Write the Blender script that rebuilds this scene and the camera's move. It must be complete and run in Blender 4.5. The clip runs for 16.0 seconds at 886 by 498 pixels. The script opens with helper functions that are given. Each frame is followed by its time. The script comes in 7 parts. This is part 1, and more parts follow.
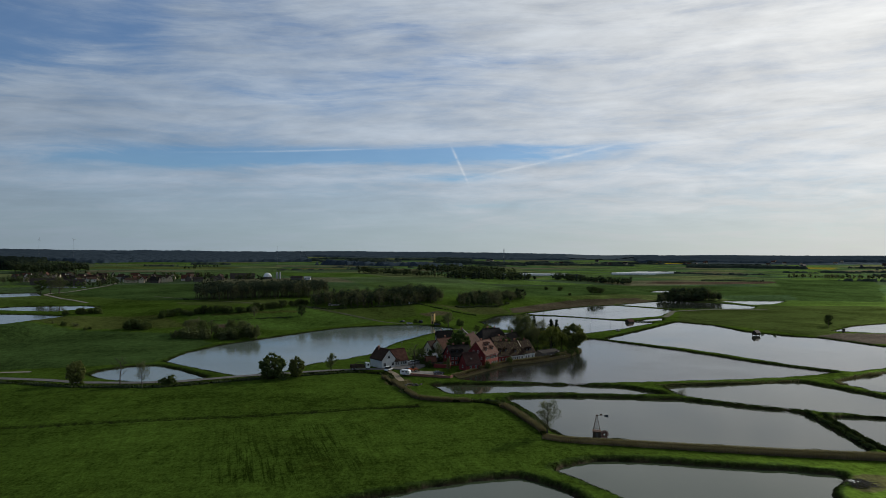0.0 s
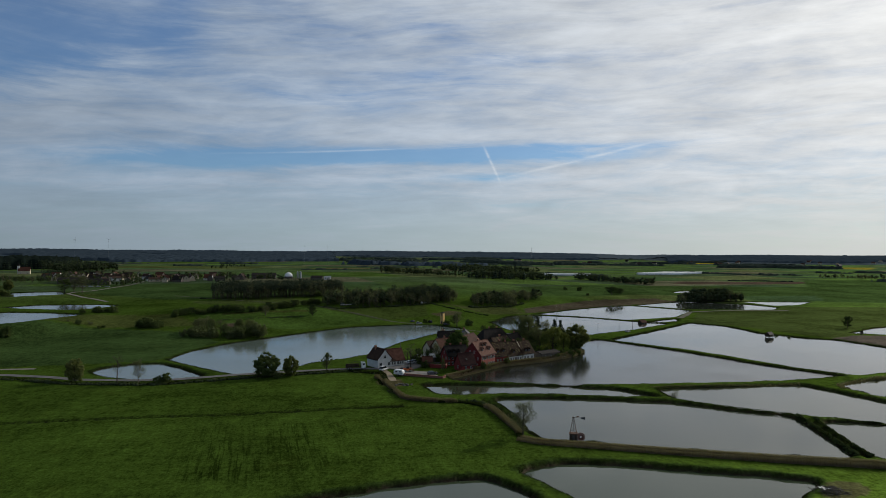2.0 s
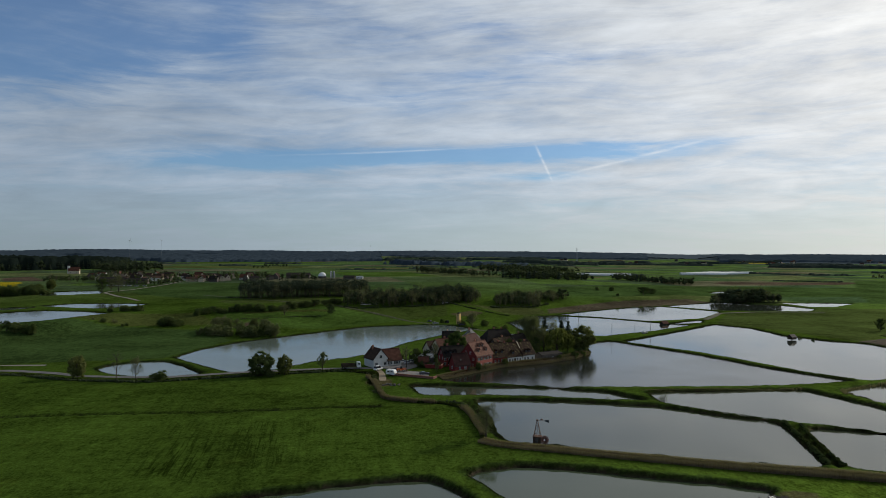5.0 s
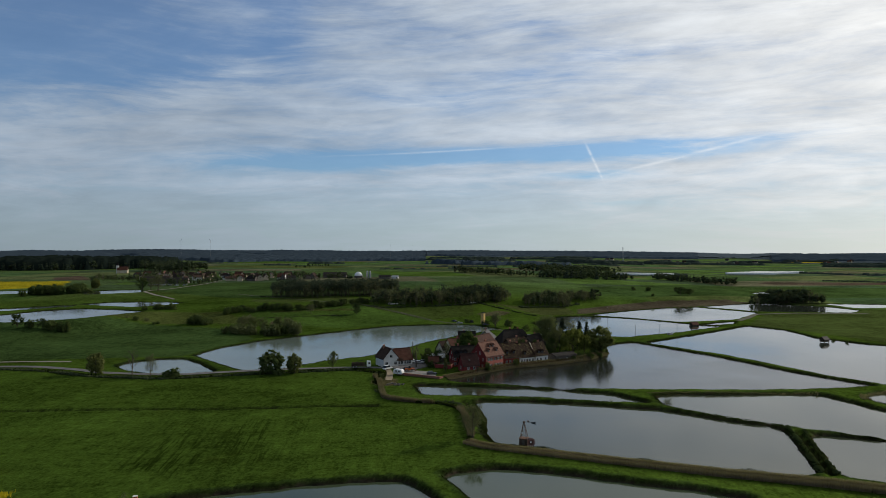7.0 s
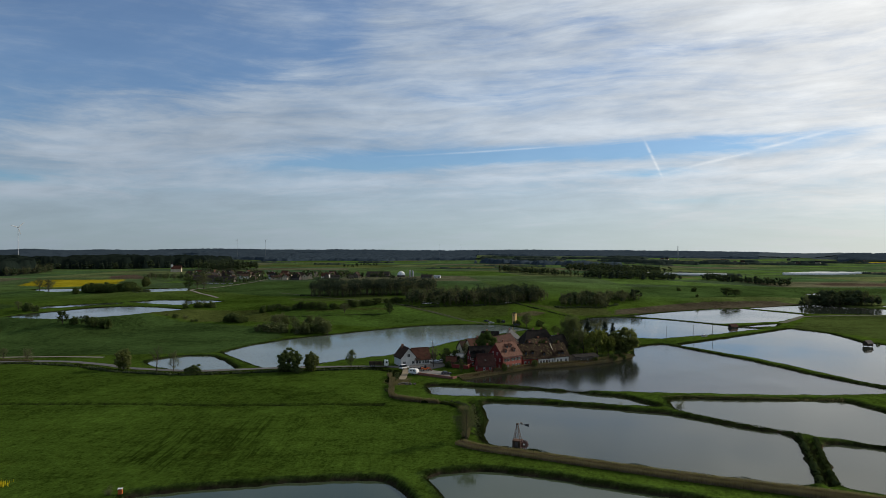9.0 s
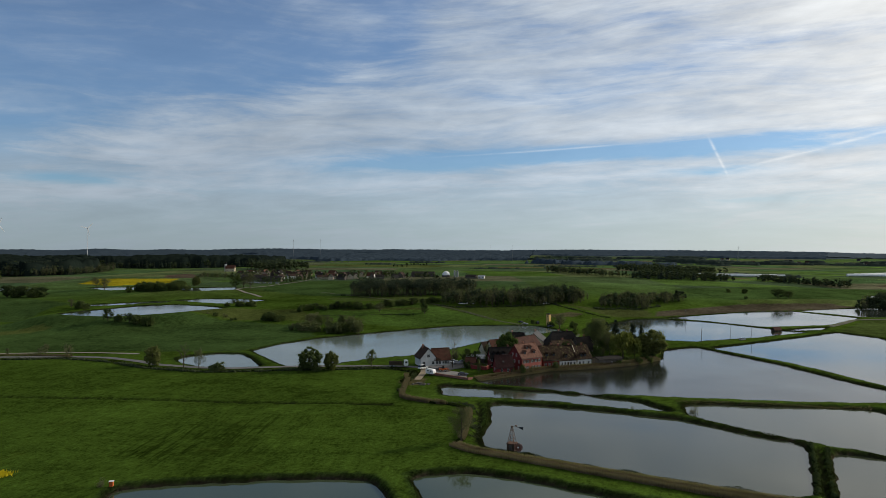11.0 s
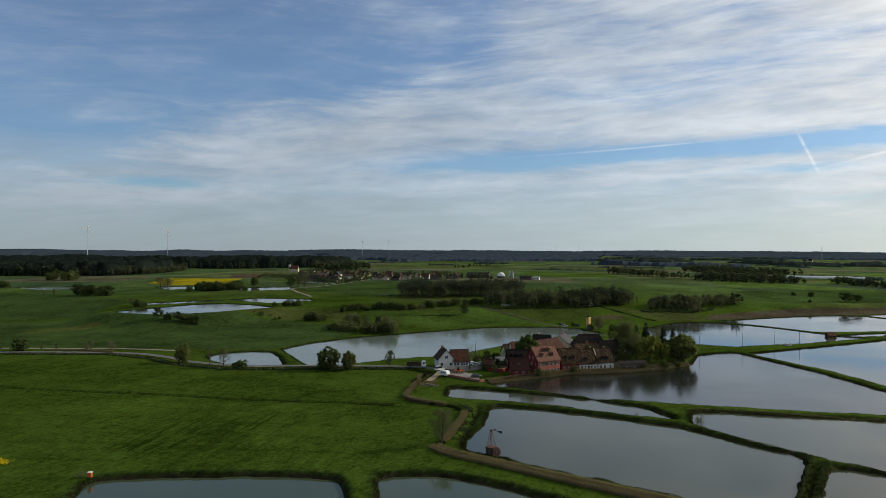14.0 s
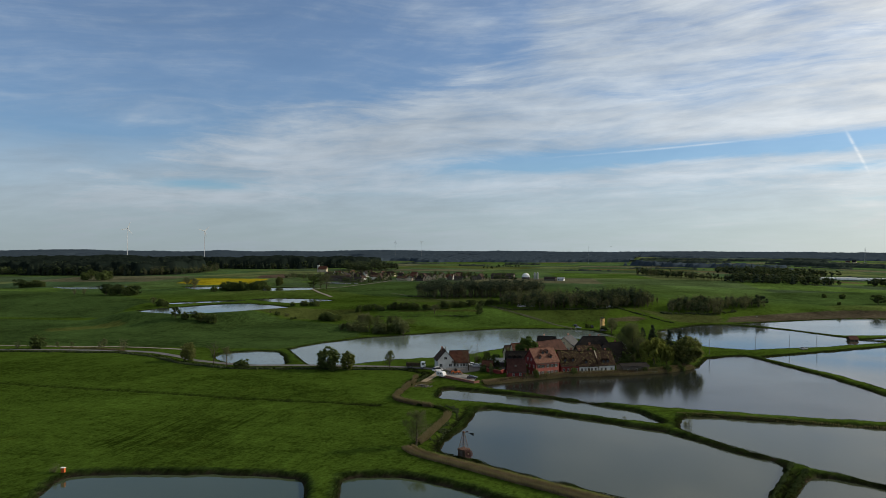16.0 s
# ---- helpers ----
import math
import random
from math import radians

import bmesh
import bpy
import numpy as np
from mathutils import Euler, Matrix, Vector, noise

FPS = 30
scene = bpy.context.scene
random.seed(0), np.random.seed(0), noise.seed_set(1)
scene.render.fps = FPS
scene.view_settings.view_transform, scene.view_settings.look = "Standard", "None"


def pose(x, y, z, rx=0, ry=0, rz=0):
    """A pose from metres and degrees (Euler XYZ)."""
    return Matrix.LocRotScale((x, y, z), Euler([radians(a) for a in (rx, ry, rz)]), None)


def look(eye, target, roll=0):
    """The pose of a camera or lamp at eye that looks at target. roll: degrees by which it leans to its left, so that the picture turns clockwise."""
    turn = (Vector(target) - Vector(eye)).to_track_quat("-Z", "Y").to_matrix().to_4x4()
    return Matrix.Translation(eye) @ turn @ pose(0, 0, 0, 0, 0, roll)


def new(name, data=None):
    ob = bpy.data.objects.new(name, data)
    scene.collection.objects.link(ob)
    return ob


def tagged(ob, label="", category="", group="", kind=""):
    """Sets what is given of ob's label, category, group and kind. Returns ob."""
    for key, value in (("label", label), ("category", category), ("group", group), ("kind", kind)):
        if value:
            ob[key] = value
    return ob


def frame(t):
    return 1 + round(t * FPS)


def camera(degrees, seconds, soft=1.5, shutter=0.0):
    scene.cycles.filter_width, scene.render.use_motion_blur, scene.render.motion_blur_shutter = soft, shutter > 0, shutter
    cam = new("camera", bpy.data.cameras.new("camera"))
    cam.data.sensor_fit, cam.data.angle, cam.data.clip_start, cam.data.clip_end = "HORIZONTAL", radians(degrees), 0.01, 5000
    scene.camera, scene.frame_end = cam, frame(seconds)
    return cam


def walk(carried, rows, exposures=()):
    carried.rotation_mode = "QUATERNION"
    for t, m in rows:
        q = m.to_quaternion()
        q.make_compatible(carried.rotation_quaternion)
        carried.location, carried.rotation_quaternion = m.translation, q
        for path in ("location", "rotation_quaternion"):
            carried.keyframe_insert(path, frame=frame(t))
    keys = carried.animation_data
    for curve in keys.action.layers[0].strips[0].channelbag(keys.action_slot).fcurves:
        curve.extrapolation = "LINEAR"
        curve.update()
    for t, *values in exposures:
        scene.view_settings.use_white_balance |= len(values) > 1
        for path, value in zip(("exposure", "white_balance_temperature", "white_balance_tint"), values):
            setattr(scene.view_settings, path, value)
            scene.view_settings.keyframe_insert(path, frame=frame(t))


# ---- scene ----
cam = camera(64.0, 16.0, soft=0.55)
METRES, EYE, TILT, LEAN, TURN = 140.0, 55.3, 0.0, -0.25, 0.0
ROWS = [
    (0.0, 0.0, 0.0, 0.0, 0.0, 0.0, -0.0),
    (0.5, 0.0294, 0.0008, 0.0006, 0.63, -0.01, 0.02),
    (1.0, 0.0589, 0.0021, 0.0005, 1.26, -0.0, 0.02),
    (1.5, 0.0888, 0.0035, 0.001, 1.93, -0.02, 0.02),
    (2.0, 0.1186, 0.0056, 0.0014, 2.6, -0.03, 0.01),
    (2.5, 0.1487, 0.0078, 0.0014, 3.25, -0.01, 0.02),
    (3.0, 0.1782, 0.0107, 0.0013, 3.88, -0.0, 0.03),
    (3.5, 0.2089, 0.0136, 0.0015, 4.58, -0.02, 0.04),
    (4.0, 0.239, 0.017, 0.0018, 5.26, -0.03, 0.06),
    (6.5, 0.3969, 0.0437, 0.0026, 9.6, -0.06, 0.21),
    (7.0, 0.4277, 0.05, 0.0028, 10.71, -0.07, 0.23),
    (7.5, 0.4585, 0.0569, 0.003, 11.85, -0.08, 0.25),
    (8.0, 0.4891, 0.0644, 0.0033, 13.0, -0.09, 0.25),
    (8.5, 0.5199, 0.0727, 0.0036, 14.11, -0.1, 0.24),
    (9.0, 0.5501, 0.0815, 0.0036, 15.21, -0.1, 0.24),
    (11.5, 0.6994, 0.1336, 0.0051, 21.09, -0.07, 0.23),
    (12.0, 0.7281, 0.1458, 0.005, 22.23, -0.05, 0.23),
    (12.5, 0.7565, 0.1587, 0.0051, 23.17, -0.05, 0.24),
    (13.0, 0.785, 0.1719, 0.0051, 24.13, -0.04, 0.24),
    (13.5, 0.8134, 0.186, 0.0052, 25.04, -0.01, 0.24),
    (14.0, 0.8415, 0.2005, 0.0053, 25.93, -0.0, 0.24),
    (14.5, 0.8695, 0.2155, 0.0053, 26.73, 0.0, 0.24),
    (15.0, 0.897, 0.2311, 0.005, 27.47, 0.03, 0.23),
    (15.5, 0.9243, 0.2471, 0.0049, 28.22, 0.05, 0.23),
    (16.0, 0.9517, 0.2635, 0.0047, 28.97, 0.07, 0.22),
]
walk(cam, [(t, pose(0, 0, EYE, TILT, LEAN, TURN) @ pose(METRES * x, METRES * y, METRES * z, 90 + pitch, roll, yaw)) for t, x, y, z, yaw, pitch, roll in ROWS],
     exposures=[(0.0, -0.31, 6350, 10), (4.0, -0.16, 6450, 10), (8.0, 0.02, 6600, 10), (12.0, 0.13, 6800, 10), (16.0, 0.21, 6950, 10)])

# ---- light: a veiled spring sun ahead and to the right, low over the horizon ----
SUN_AZ, SUN_EL = -46.0, 23.0          # degrees, left of north positive
SUN_DIR = Vector((-math.sin(radians(SUN_AZ)) * math.cos(radians(SUN_EL)), math.cos(radians(SUN_AZ)) * math.cos(radians(SUN_EL)), math.sin(radians(SUN_EL))))
sun = new("sun", bpy.data.lights.new("sun", "SUN"))
sun.data.energy, sun.data.angle, sun.data.color = 3.2, radians(1.5), (1.0, 0.93, 0.82)
sun.matrix_world = look(SUN_DIR * 500, (0, 0, 0))


class Nodes:
    """Short hand for chains of shader nodes."""

    def __init__(self, tree):
        self.tree = tree
        tree.nodes.clear()

    def add(self, kind, ins=None, operation=None, clamp=False, blend=None, layer=None):
        node = self.tree.nodes.new(kind)
        if operation:
            node.operation = operation
        if clamp:
            node.use_clamp = True
        if blend:
            node.data_type, node.blend_type = "RGBA", blend
        if layer:
            node.layer_name = layer
        for slot, v in (ins or {}).items():
            self.put(node.inputs[slot], v)
        return node

    def put(self, socket, v):
        if isinstance(v, bpy.types.NodeSocket):
            self.tree.links.new(v, socket)
        elif isinstance(v, (tuple, list)):
            socket.default_value = (*v, 1.0) if len(v) == 3 and socket.type == "RGBA" else v
        else:
            socket.default_value = v

    def m(self, op, a, b=0.0, c=0.0, clamp=False):
        node = self.add("ShaderNodeMath", operation=op, clamp=clamp)
        for i, v in enumerate((a, b, c)):
            self.put(node.inputs[i], v)
        return node.outputs[0]

    def ramp(self, v, lo, hi, a=0.0, b=1.0):
        node = self.add("ShaderNodeMapRange")
        node.interpolation_type = "SMOOTHSTEP"
        for i, x in enumerate((v, lo, hi, a, b)):
            self.put(node.inputs[i], x)
        return node.outputs[0]

    def mix(self, f, a, b, how="MIX"):
        node = self.add("ShaderNodeMix", blend=how)
        self.put(node.inputs[0], f), self.put(node.inputs[6], a), self.put(node.inputs[7], b)
        return node.outputs[2]

    def noise(self, vec, scale, detail=4.0, rough=0.55, distort=0.0):
        node = self.add("ShaderNodeTexNoise")
        self.put(node.inputs["Vector"], vec)
        for k, v in (("Scale", scale), ("Detail", detail), ("Roughness", rough), ("Distortion", distort)):
            node.inputs[k].default_value = v
        return node.outputs[0]

    def scaled(self, vec, scale=(1, 1, 1), turn=0.0, shift=(0, 0, 0)):
        node = self.add("ShaderNodeMapping")
        self.put(node.inputs["Vector"], vec)
        node.inputs["Scale"].default_value, node.inputs["Rotation"].default_value = scale, (0, 0, radians(turn))
        node.inputs["Location"].default_value = shift
        return node.outputs[0]


world = bpy.data.worlds.new("sky")
scene.world = world
world.use_nodes = True
n = Nodes(world.node_tree)
way = n.add("ShaderNodeTexCoord").outputs["Generated"]
xyz = n.add("ShaderNodeSeparateXYZ", ins={0: way})
wx, wy, wz = xyz.outputs
az = n.m("MULTIPLY", n.m("ARCTAN2", n.m("MULTIPLY", wx, -1.0), wy), 57.2958)
el = n.m("MULTIPLY", n.m("ARCSINE", wz), 57.2958)
sky = n.add("ShaderNodeTexSky")
sky.sky_type, sky.sun_disc = "NISHITA", False
sky.sun_elevation, sky.sun_rotation = radians(SUN_EL), radians(-SUN_AZ)
sky.altitude, sky.air_density, sky.dust_density, sky.ozone_density = 300.0, 1.0, 0.25, 1.6
blue = n.mix(1.0, sky.outputs[0], (0.56, 0.87, 1.22), "MULTIPLY")
# the cirrus deck as a plane overhead, so that it thins to streaks near the horizon
lift = n.m("ADD", n.m("MAXIMUM", wz, 0.0), 0.14)
deck = n.add("ShaderNodeCombineXYZ", ins={0: n.m("DIVIDE", wx, lift), 1: n.m("DIVIDE", wy, lift), 2: 0.0}).outputs[0]
warp = n.noise(n.scaled(deck, (0.7, 0.7, 1.0), 0.0, (5.0, 1.0, 0)), 1.1, 3.0, 0.5)
bent = n.add("ShaderNodeVectorMath", operation="ADD", ins={0: deck, 1: n.add("ShaderNodeCombineXYZ", ins={0: n.m("MULTIPLY", warp, 0.5), 1: n.m("MULTIPLY", warp, 0.9), 2: 0.0}).outputs[0]}).outputs[0]
wisp = n.noise(n.scaled(bent, (0.75, 1.25, 1.0), 16.0, (3.1, 0.4, 0)), 1.5, 8.0, 0.60, 0.3)
fine = n.noise(n.scaled(bent, (1.2, 2.0, 1.0), 26.0, (1.0, 7.0, 0)), 3.0, 9.0, 0.68, 0.3)


def streaks(length, height, lean, bend, detail, shift):
    """Cirrus drawn out into level bands: their size in degrees, and how far they are bent."""
    e = n.m("ADD", n.m("ADD", el, n.m("MULTIPLY", az, lean)), n.m("MULTIPLY", n.m("SUBTRACT", warp, 0.5), bend))
    at = n.add("ShaderNodeCombineXYZ", ins={0: n.m("DIVIDE", az, length), 1: n.m("DIVIDE", e, height), 2: shift}).outputs[0]
    return n.noise(at, 1.0, detail, 0.62, 0.25)


broad = streaks(22.0, 4.6, 0.03, 7.0, 4.0, 2.7)
bands = streaks(10.0, 1.5, 0.02, 4.5, 6.0, 8.1)
threads = streaks(5.0, 0.55, -0.03, 3.0, 6.0, 5.3)
puffs = streaks(6.5, 1.9, 0.06, 4.0, 8.0, 1.9)
hairs = streaks(9.0, 0.42, 0.05, 5.0, 8.0, 3.6)


def spot(a0, e0, wa, we, tilt=0.0):
    """A soft patch of sky round azimuth a0 and height e0, in degrees."""
    da = n.m("SUBTRACT", az, a0)
    de = n.m("SUBTRACT", n.m("SUBTRACT", el, e0), n.m("MULTIPLY", da, tilt))
    q = n.m("ADD", n.m("POWER", n.m("ABSOLUTE", n.m("DIVIDE", da, wa)), 2.0), n.m("POWER", n.m("ABSOLUTE", n.m("DIVIDE", de, we)), 2.0))
    return n.m("EXPONENT", n.m("MULTIPLY", q, -1.0))


towards = n.add("ShaderNodeVectorMath", operation="DOT_PRODUCT", ins={0: way, 1: tuple(SUN_DIR)}).outputs["Value"]
glow = n.m("POWER", n.m("MAXIMUM", towards, 0.0), 4.0)
# the wide blue to the north-west, its ragged edge climbing towards the north
rim = n.m("SUBTRACT", n.m("ADD", el, n.m("MULTIPLY", n.m("SUBTRACT", az, 22.0), 0.27)), n.m("ADD", 15.2, n.m("MULTIPLY", n.m("SUBTRACT", bands, 0.5), 9.0)))
deep = n.m("MULTIPLY", n.m("MULTIPLY", n.ramp(rim, -3.2, 2.4), n.ramp(n.m("ADD", az, n.m("MULTIPLY", n.m("SUBTRACT", wisp, 0.5), 14.0)), 17.0, 25.0)), 0.25)
# a long low slit and smaller breaks
slit = 0.0
for a0, e0, wa, we, tilt, power in ((5.0, 7.5, 16.0, 0.62, -0.03, 0.52), (-4.0, 7.4, 8.0, 0.7, 0.0, 0.26), (22.0, 6.7, 7.0, 0.7, -0.02, 0.34), (-1.0, 5.75, 4.0, 0.35, 0.0, 0.26), (47.5, 4.9, 3.6, 0.42, 0.0, 0.34), (55.0, 8.5, 6.0, 0.8, 0.0, 0.12), (-4.0, 3.5, 3.0, 0.25, 0.0, 0.1), (-6.0, 14.8, 9.0, 0.8, 0.02, 0.16), (4.0, 13.6, 6.0, 0.6, 0.0, 0.12), (12.0, 11.8, 9.0, 0.9, 0.03, 0.14), (16.0, 18.0, 8.0, 2.2, 0.1, 0.10), (3.0, 17.2, 4.0, 1.0, 0.2, 0.12), (20.0, 8.7, 6.0, 0.5, 0.0, 0.10)):
    slit = n.m("ADD", slit, n.m("MULTIPLY", n.m("MULTIPLY", spot(a0, e0, wa, we, tilt), power), n.ramp(threads, 0.3, 0.65, 1.25, 0.65)))
deep = n.m("ADD", deep, slit)
cover = n.m("ADD", n.m("ADD", n.m("MULTIPLY", broad, 0.34), n.m("MULTIPLY", bands, 0.16)), n.m("ADD", n.m("MULTIPLY", n.m("ADD", puffs, n.m("MULTIPLY", n.m("ADD", threads, n.m("MULTIPLY", n.m("SUBTRACT", hairs, 0.5), 2.4)), 0.4)), 0.20), n.m("ADD", n.m("MULTIPLY", wisp, 0.26), n.m("MULTIPLY", fine, 0.14))))
cover = n.m("SUBTRACT", n.m("ADD", cover, n.m("MULTIPLY", glow, 0.085)), deep)
cover = n.ramp(cover, 0.27, 0.70, 0.20, 0.97)
low = n.m("SUBTRACT", n.ramp(n.m("ADD", el, n.m("MULTIPLY", n.m("SUBTRACT", wisp, 0.5), 5.0)), 2.0, 13.0, 0.84, 0.0), n.m("MULTIPLY", slit, 1.7))
cover = n.m("MAXIMUM", cover, low)
# old vapour trails


def streak(a0, e0, length, width, turn):
    """A thin straight trail through azimuth a0 and height e0; turn: degrees from the level."""
    da, de = n.m("SUBTRACT", az, a0), n.m("SUBTRACT", el, e0)
    c, s = math.cos(radians(turn)), math.sin(radians(turn))
    u = n.m("DIVIDE", n.m("ADD", n.m("MULTIPLY", da, c), n.m("MULTIPLY", de, s)), length)
    v = n.m("DIVIDE", n.m("SUBTRACT", n.m("MULTIPLY", de, c), n.m("MULTIPLY", da, s)), width)
    return n.m("EXPONENT", n.m("MULTIPLY", n.m("ADD", n.m("POWER", n.m("ABSOLUTE", u), 4.0), n.m("POWER", n.m("ABSOLUTE", v), 2.0)), -1.0))


trail = n.m("MAXIMUM", streak(-1.35, 6.7, 1.5, 0.10, 65.0), streak(-8.6, 7.1, 5.6, 0.11, -12.5))
for a0, e0, length, width, turn, power in ((12.0, 7.65, 7.0, 0.07, -3.0, 0.5), (-22.5, 9.6, 4.0, 0.09, 12.0, 0.5), (-20.0, 10.6, 7.0, 0.12, -9.0, 0.3)):
    trail = n.m("MAXIMUM", trail, n.m("MULTIPLY", streak(a0, e0, length, width, turn), power))
trail = n.m("MULTIPLY", trail, n.ramp(fine, 0.35, 0.6, 0.3, 1.0))
veil = n.mix(n.m("MINIMUM", n.m("MULTIPLY", glow, 1.15), 1.0), (0.43, 0.515, 0.62), (1.07, 1.06, 1.02))
shade = n.m("ADD", n.m("ADD", 0.50, n.m("MULTIPLY", n.ramp(bands, 0.3, 0.7), 0.16)), n.m("ADD", n.m("MULTIPLY", n.ramp(puffs, 0.3, 0.7), 0.10), n.m("MULTIPLY", wisp, 0.62)))
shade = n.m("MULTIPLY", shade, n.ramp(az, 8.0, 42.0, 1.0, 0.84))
veil = n.mix(1.0, veil, n.add("ShaderNodeCombineColor", ins={0: shade, 1: shade, 2: shade}).outputs[0], "MULTIPLY")
haze = n.mix(n.m("MINIMUM", n.m("MULTIPLY", glow, 1.2), 1.0), n.mix(n.ramp(az, 0.0, 48.0), (0.37, 0.46, 0.515), (0.25, 0.315, 0.37)), (0.88, 0.86, 0.78))
veil = n.mix(n.ramp(el, 0.0, 6.0, 0.85, 0.0), veil, haze)
SKY = 0.078
clear = n.mix(1.0, blue, (SKY, SKY, SKY), "MULTIPLY")
sky_all = n.mix(cover, clear, veil)
sky_all = n.mix(n.m("MULTIPLY", trail, 0.52), sky_all, (0.86, 0.90, 0.93))
# grey deck overhead, unseen; added to dull pond reflections and skylight
overhead = n.mix(n.m("MINIMUM", n.m("MULTIPLY", glow, 1.1), 1.0), (0.20, 0.215, 0.205), (0.62, 0.60, 0.56))
sky_all = n.mix(n.ramp(el, 19.5, 34.0, 0.0, 0.75), sky_all, overhead)
back = n.add("ShaderNodeBackground", ins={0: sky_all, 1: 1.0})
n.add("ShaderNodeOutputWorld", ins={0: back.outputs[0]})

# ---- materials ----


def material(name):
    mat = bpy.data.materials.new(name)
    mat.use_nodes = True
    return mat, Nodes(mat.node_tree)


def finish(n, shader, bump=None, strength=0.3, distance=0.05):
    if bump is not None:
        node = n.add("ShaderNodeBump", ins={"Height": bump, "Strength": strength, "Distance": distance})
        n.tree.links.new(node.outputs[0], shader.inputs["Normal"])
    n.add("ShaderNodeOutputMaterial", ins={0: shader.outputs[0]})


def surface(name, a, b, scale=1.0, rough=0.8, metal=0.0, bump=0.3, distance=0.03, grain=None, spec=0.12):
    """A weathered surface between two colours: stains, and a finer grain."""
    mat, n = material(name)
    at = n.add("ShaderNodeNewGeometry").outputs["Position"]
    coarse, grit = n.noise(at, scale, 5.0, 0.6), n.noise(at, grain or scale * 9, 3.0, 0.6)
    f = n.m("ADD", n.m("MULTIPLY", coarse, 0.7), n.m("MULTIPLY", grit, 0.3))
    pick = n.add("ShaderNodeObjectInfo").outputs["Random"]
    f = n.m("ADD", n.ramp(f, 0.3, 0.7), n.m("MULTIPLY", n.m("SUBTRACT", pick, 0.5), 0.3), clamp=True)
    s = n.add("ShaderNodeBsdfPrincipled", ins={"Base Color": n.mix(f, a, b), "Roughness": n.m("ADD", rough - 0.08, n.m("MULTIPLY", grit, 0.16)), "Metallic": metal, "Specular IOR Level": spec})
    finish(n, s, f, bump, distance)
    return mat


def foliage(name, a, b, through_light=0.3, size=6.0, speckle=0.34, warm=0.5):
    mat, n = material(name)
    at = n.add("ShaderNodeNewGeometry")
    f = n.m("ADD", n.m("MULTIPLY", at.outputs["Random Per Island"], speckle), n.m("MULTIPLY", n.noise(at.outputs["Position"], 1.0 / size, 3.0), 0.6))
    f = n.m("ADD", f, n.m("MULTIPLY", n.m("SUBTRACT", n.add("ShaderNodeObjectInfo").outputs["Random"], 0.5), 0.35))
    colour = n.mix(n.ramp(f, 0.2, 0.95), a, b)
    d = n.add("ShaderNodeBsdfDiffuse", ins={0: colour})
    t = n.add("ShaderNodeBsdfTranslucent", ins={0: n.mix(warm, colour, (0.16, 0.2, 0.04))})
    s = n.add("ShaderNodeMixShader", ins={0: through_light, 1: d.outputs[0], 2: t.outputs[0]})
    n.add("ShaderNodeOutputMaterial", ins={0: s.outputs[0]})
    return mat


def ground_material():
    mat, n = material("grassland")
    at = n.add("ShaderNodeNewGeometry").outputs["Position"]
    cover = n.add("ShaderNodeVertexColor", layer="cover").outputs[0]
    patch = n.noise(at, 0.018, 6.0, 0.62)
    tuft = n.noise(n.scaled(at, (1.0, 0.55, 1.0), 25.0), 0.35, 6.0, 0.68, 0.4)
    fine = n.noise(n.scaled(at, (1.0, 0.6, 1.0), 12.0), 1.3, 6.0, 0.78)
    streak = n.noise(n.scaled(at, (0.16, 1.4, 1.0), 8.0), 0.5, 5.0, 0.6)
    light = n.m("ADD", n.m("ADD", n.m("MULTIPLY", patch, 0.8), n.m("MULTIPLY", tuft, 0.6)), n.m("ADD", n.m("MULTIPLY", fine, 1.1), n.m("MULTIPLY", streak, 0.25)))
    light = n.ramp(light, 1.02, 1.88, 0.28, 1.74)
    mown = n.add("ShaderNodeVertexColor", layer="mown").outputs[0]
    swath = n.scaled(n.scaled(at, (1, 1, 1), -17.0), (1.0, 0.035, 0.0))
    rows = n.ramp(n.noise(swath, 0.9, 4.0, 0.72, 0.4), 0.47, 0.60, 0.0, 1.0)
    light = n.m("MULTIPLY", light, n.m("SUBTRACT", 1.0, n.m("MULTIPLY", n.m("MULTIPLY", rows, mown), 0.46)))
    grey = n.add("ShaderNodeCombineColor", ins={0: light, 1: light, 2: light}).outputs[0]
    colour = n.mix(1.0, cover, grey, "MULTIPLY")
    dry = n.ramp(n.noise(at, 0.055, 5.0, 0.65), 0.56, 0.74, 0.0, 0.16)
    colour = n.mix(dry, colour, n.mix(1.0, cover, (1.55, 1.12, 1.1), "MULTIPLY"))
    height = n.m("ADD", n.m("MULTIPLY", tuft, 1.0), n.m("MULTIPLY", fine, 0.5))
    bump = n.add("ShaderNodeBump", ins={"Height": height, "Strength": 0.6, "Distance": 0.5}).outputs[0]
    d = n.add("ShaderNodeBsdfDiffuse", ins={0: colour, "Normal": bump})
    # blades shine where they lean towards the low sun
    g = n.add("ShaderNodeBsdfGlossy", ins={0: n.mix(1.0, colour, (1.6, 1.6, 1.6), "MULTIPLY"), "Roughness": 0.5, "Normal": bump})
    s = n.add("ShaderNodeMixShader", ins={0: 0.36, 1: d.outputs[0], 2: g.outputs[0]})
    n.add("ShaderNodeOutputMaterial", ins={0: s.outputs[0]})
    return mat


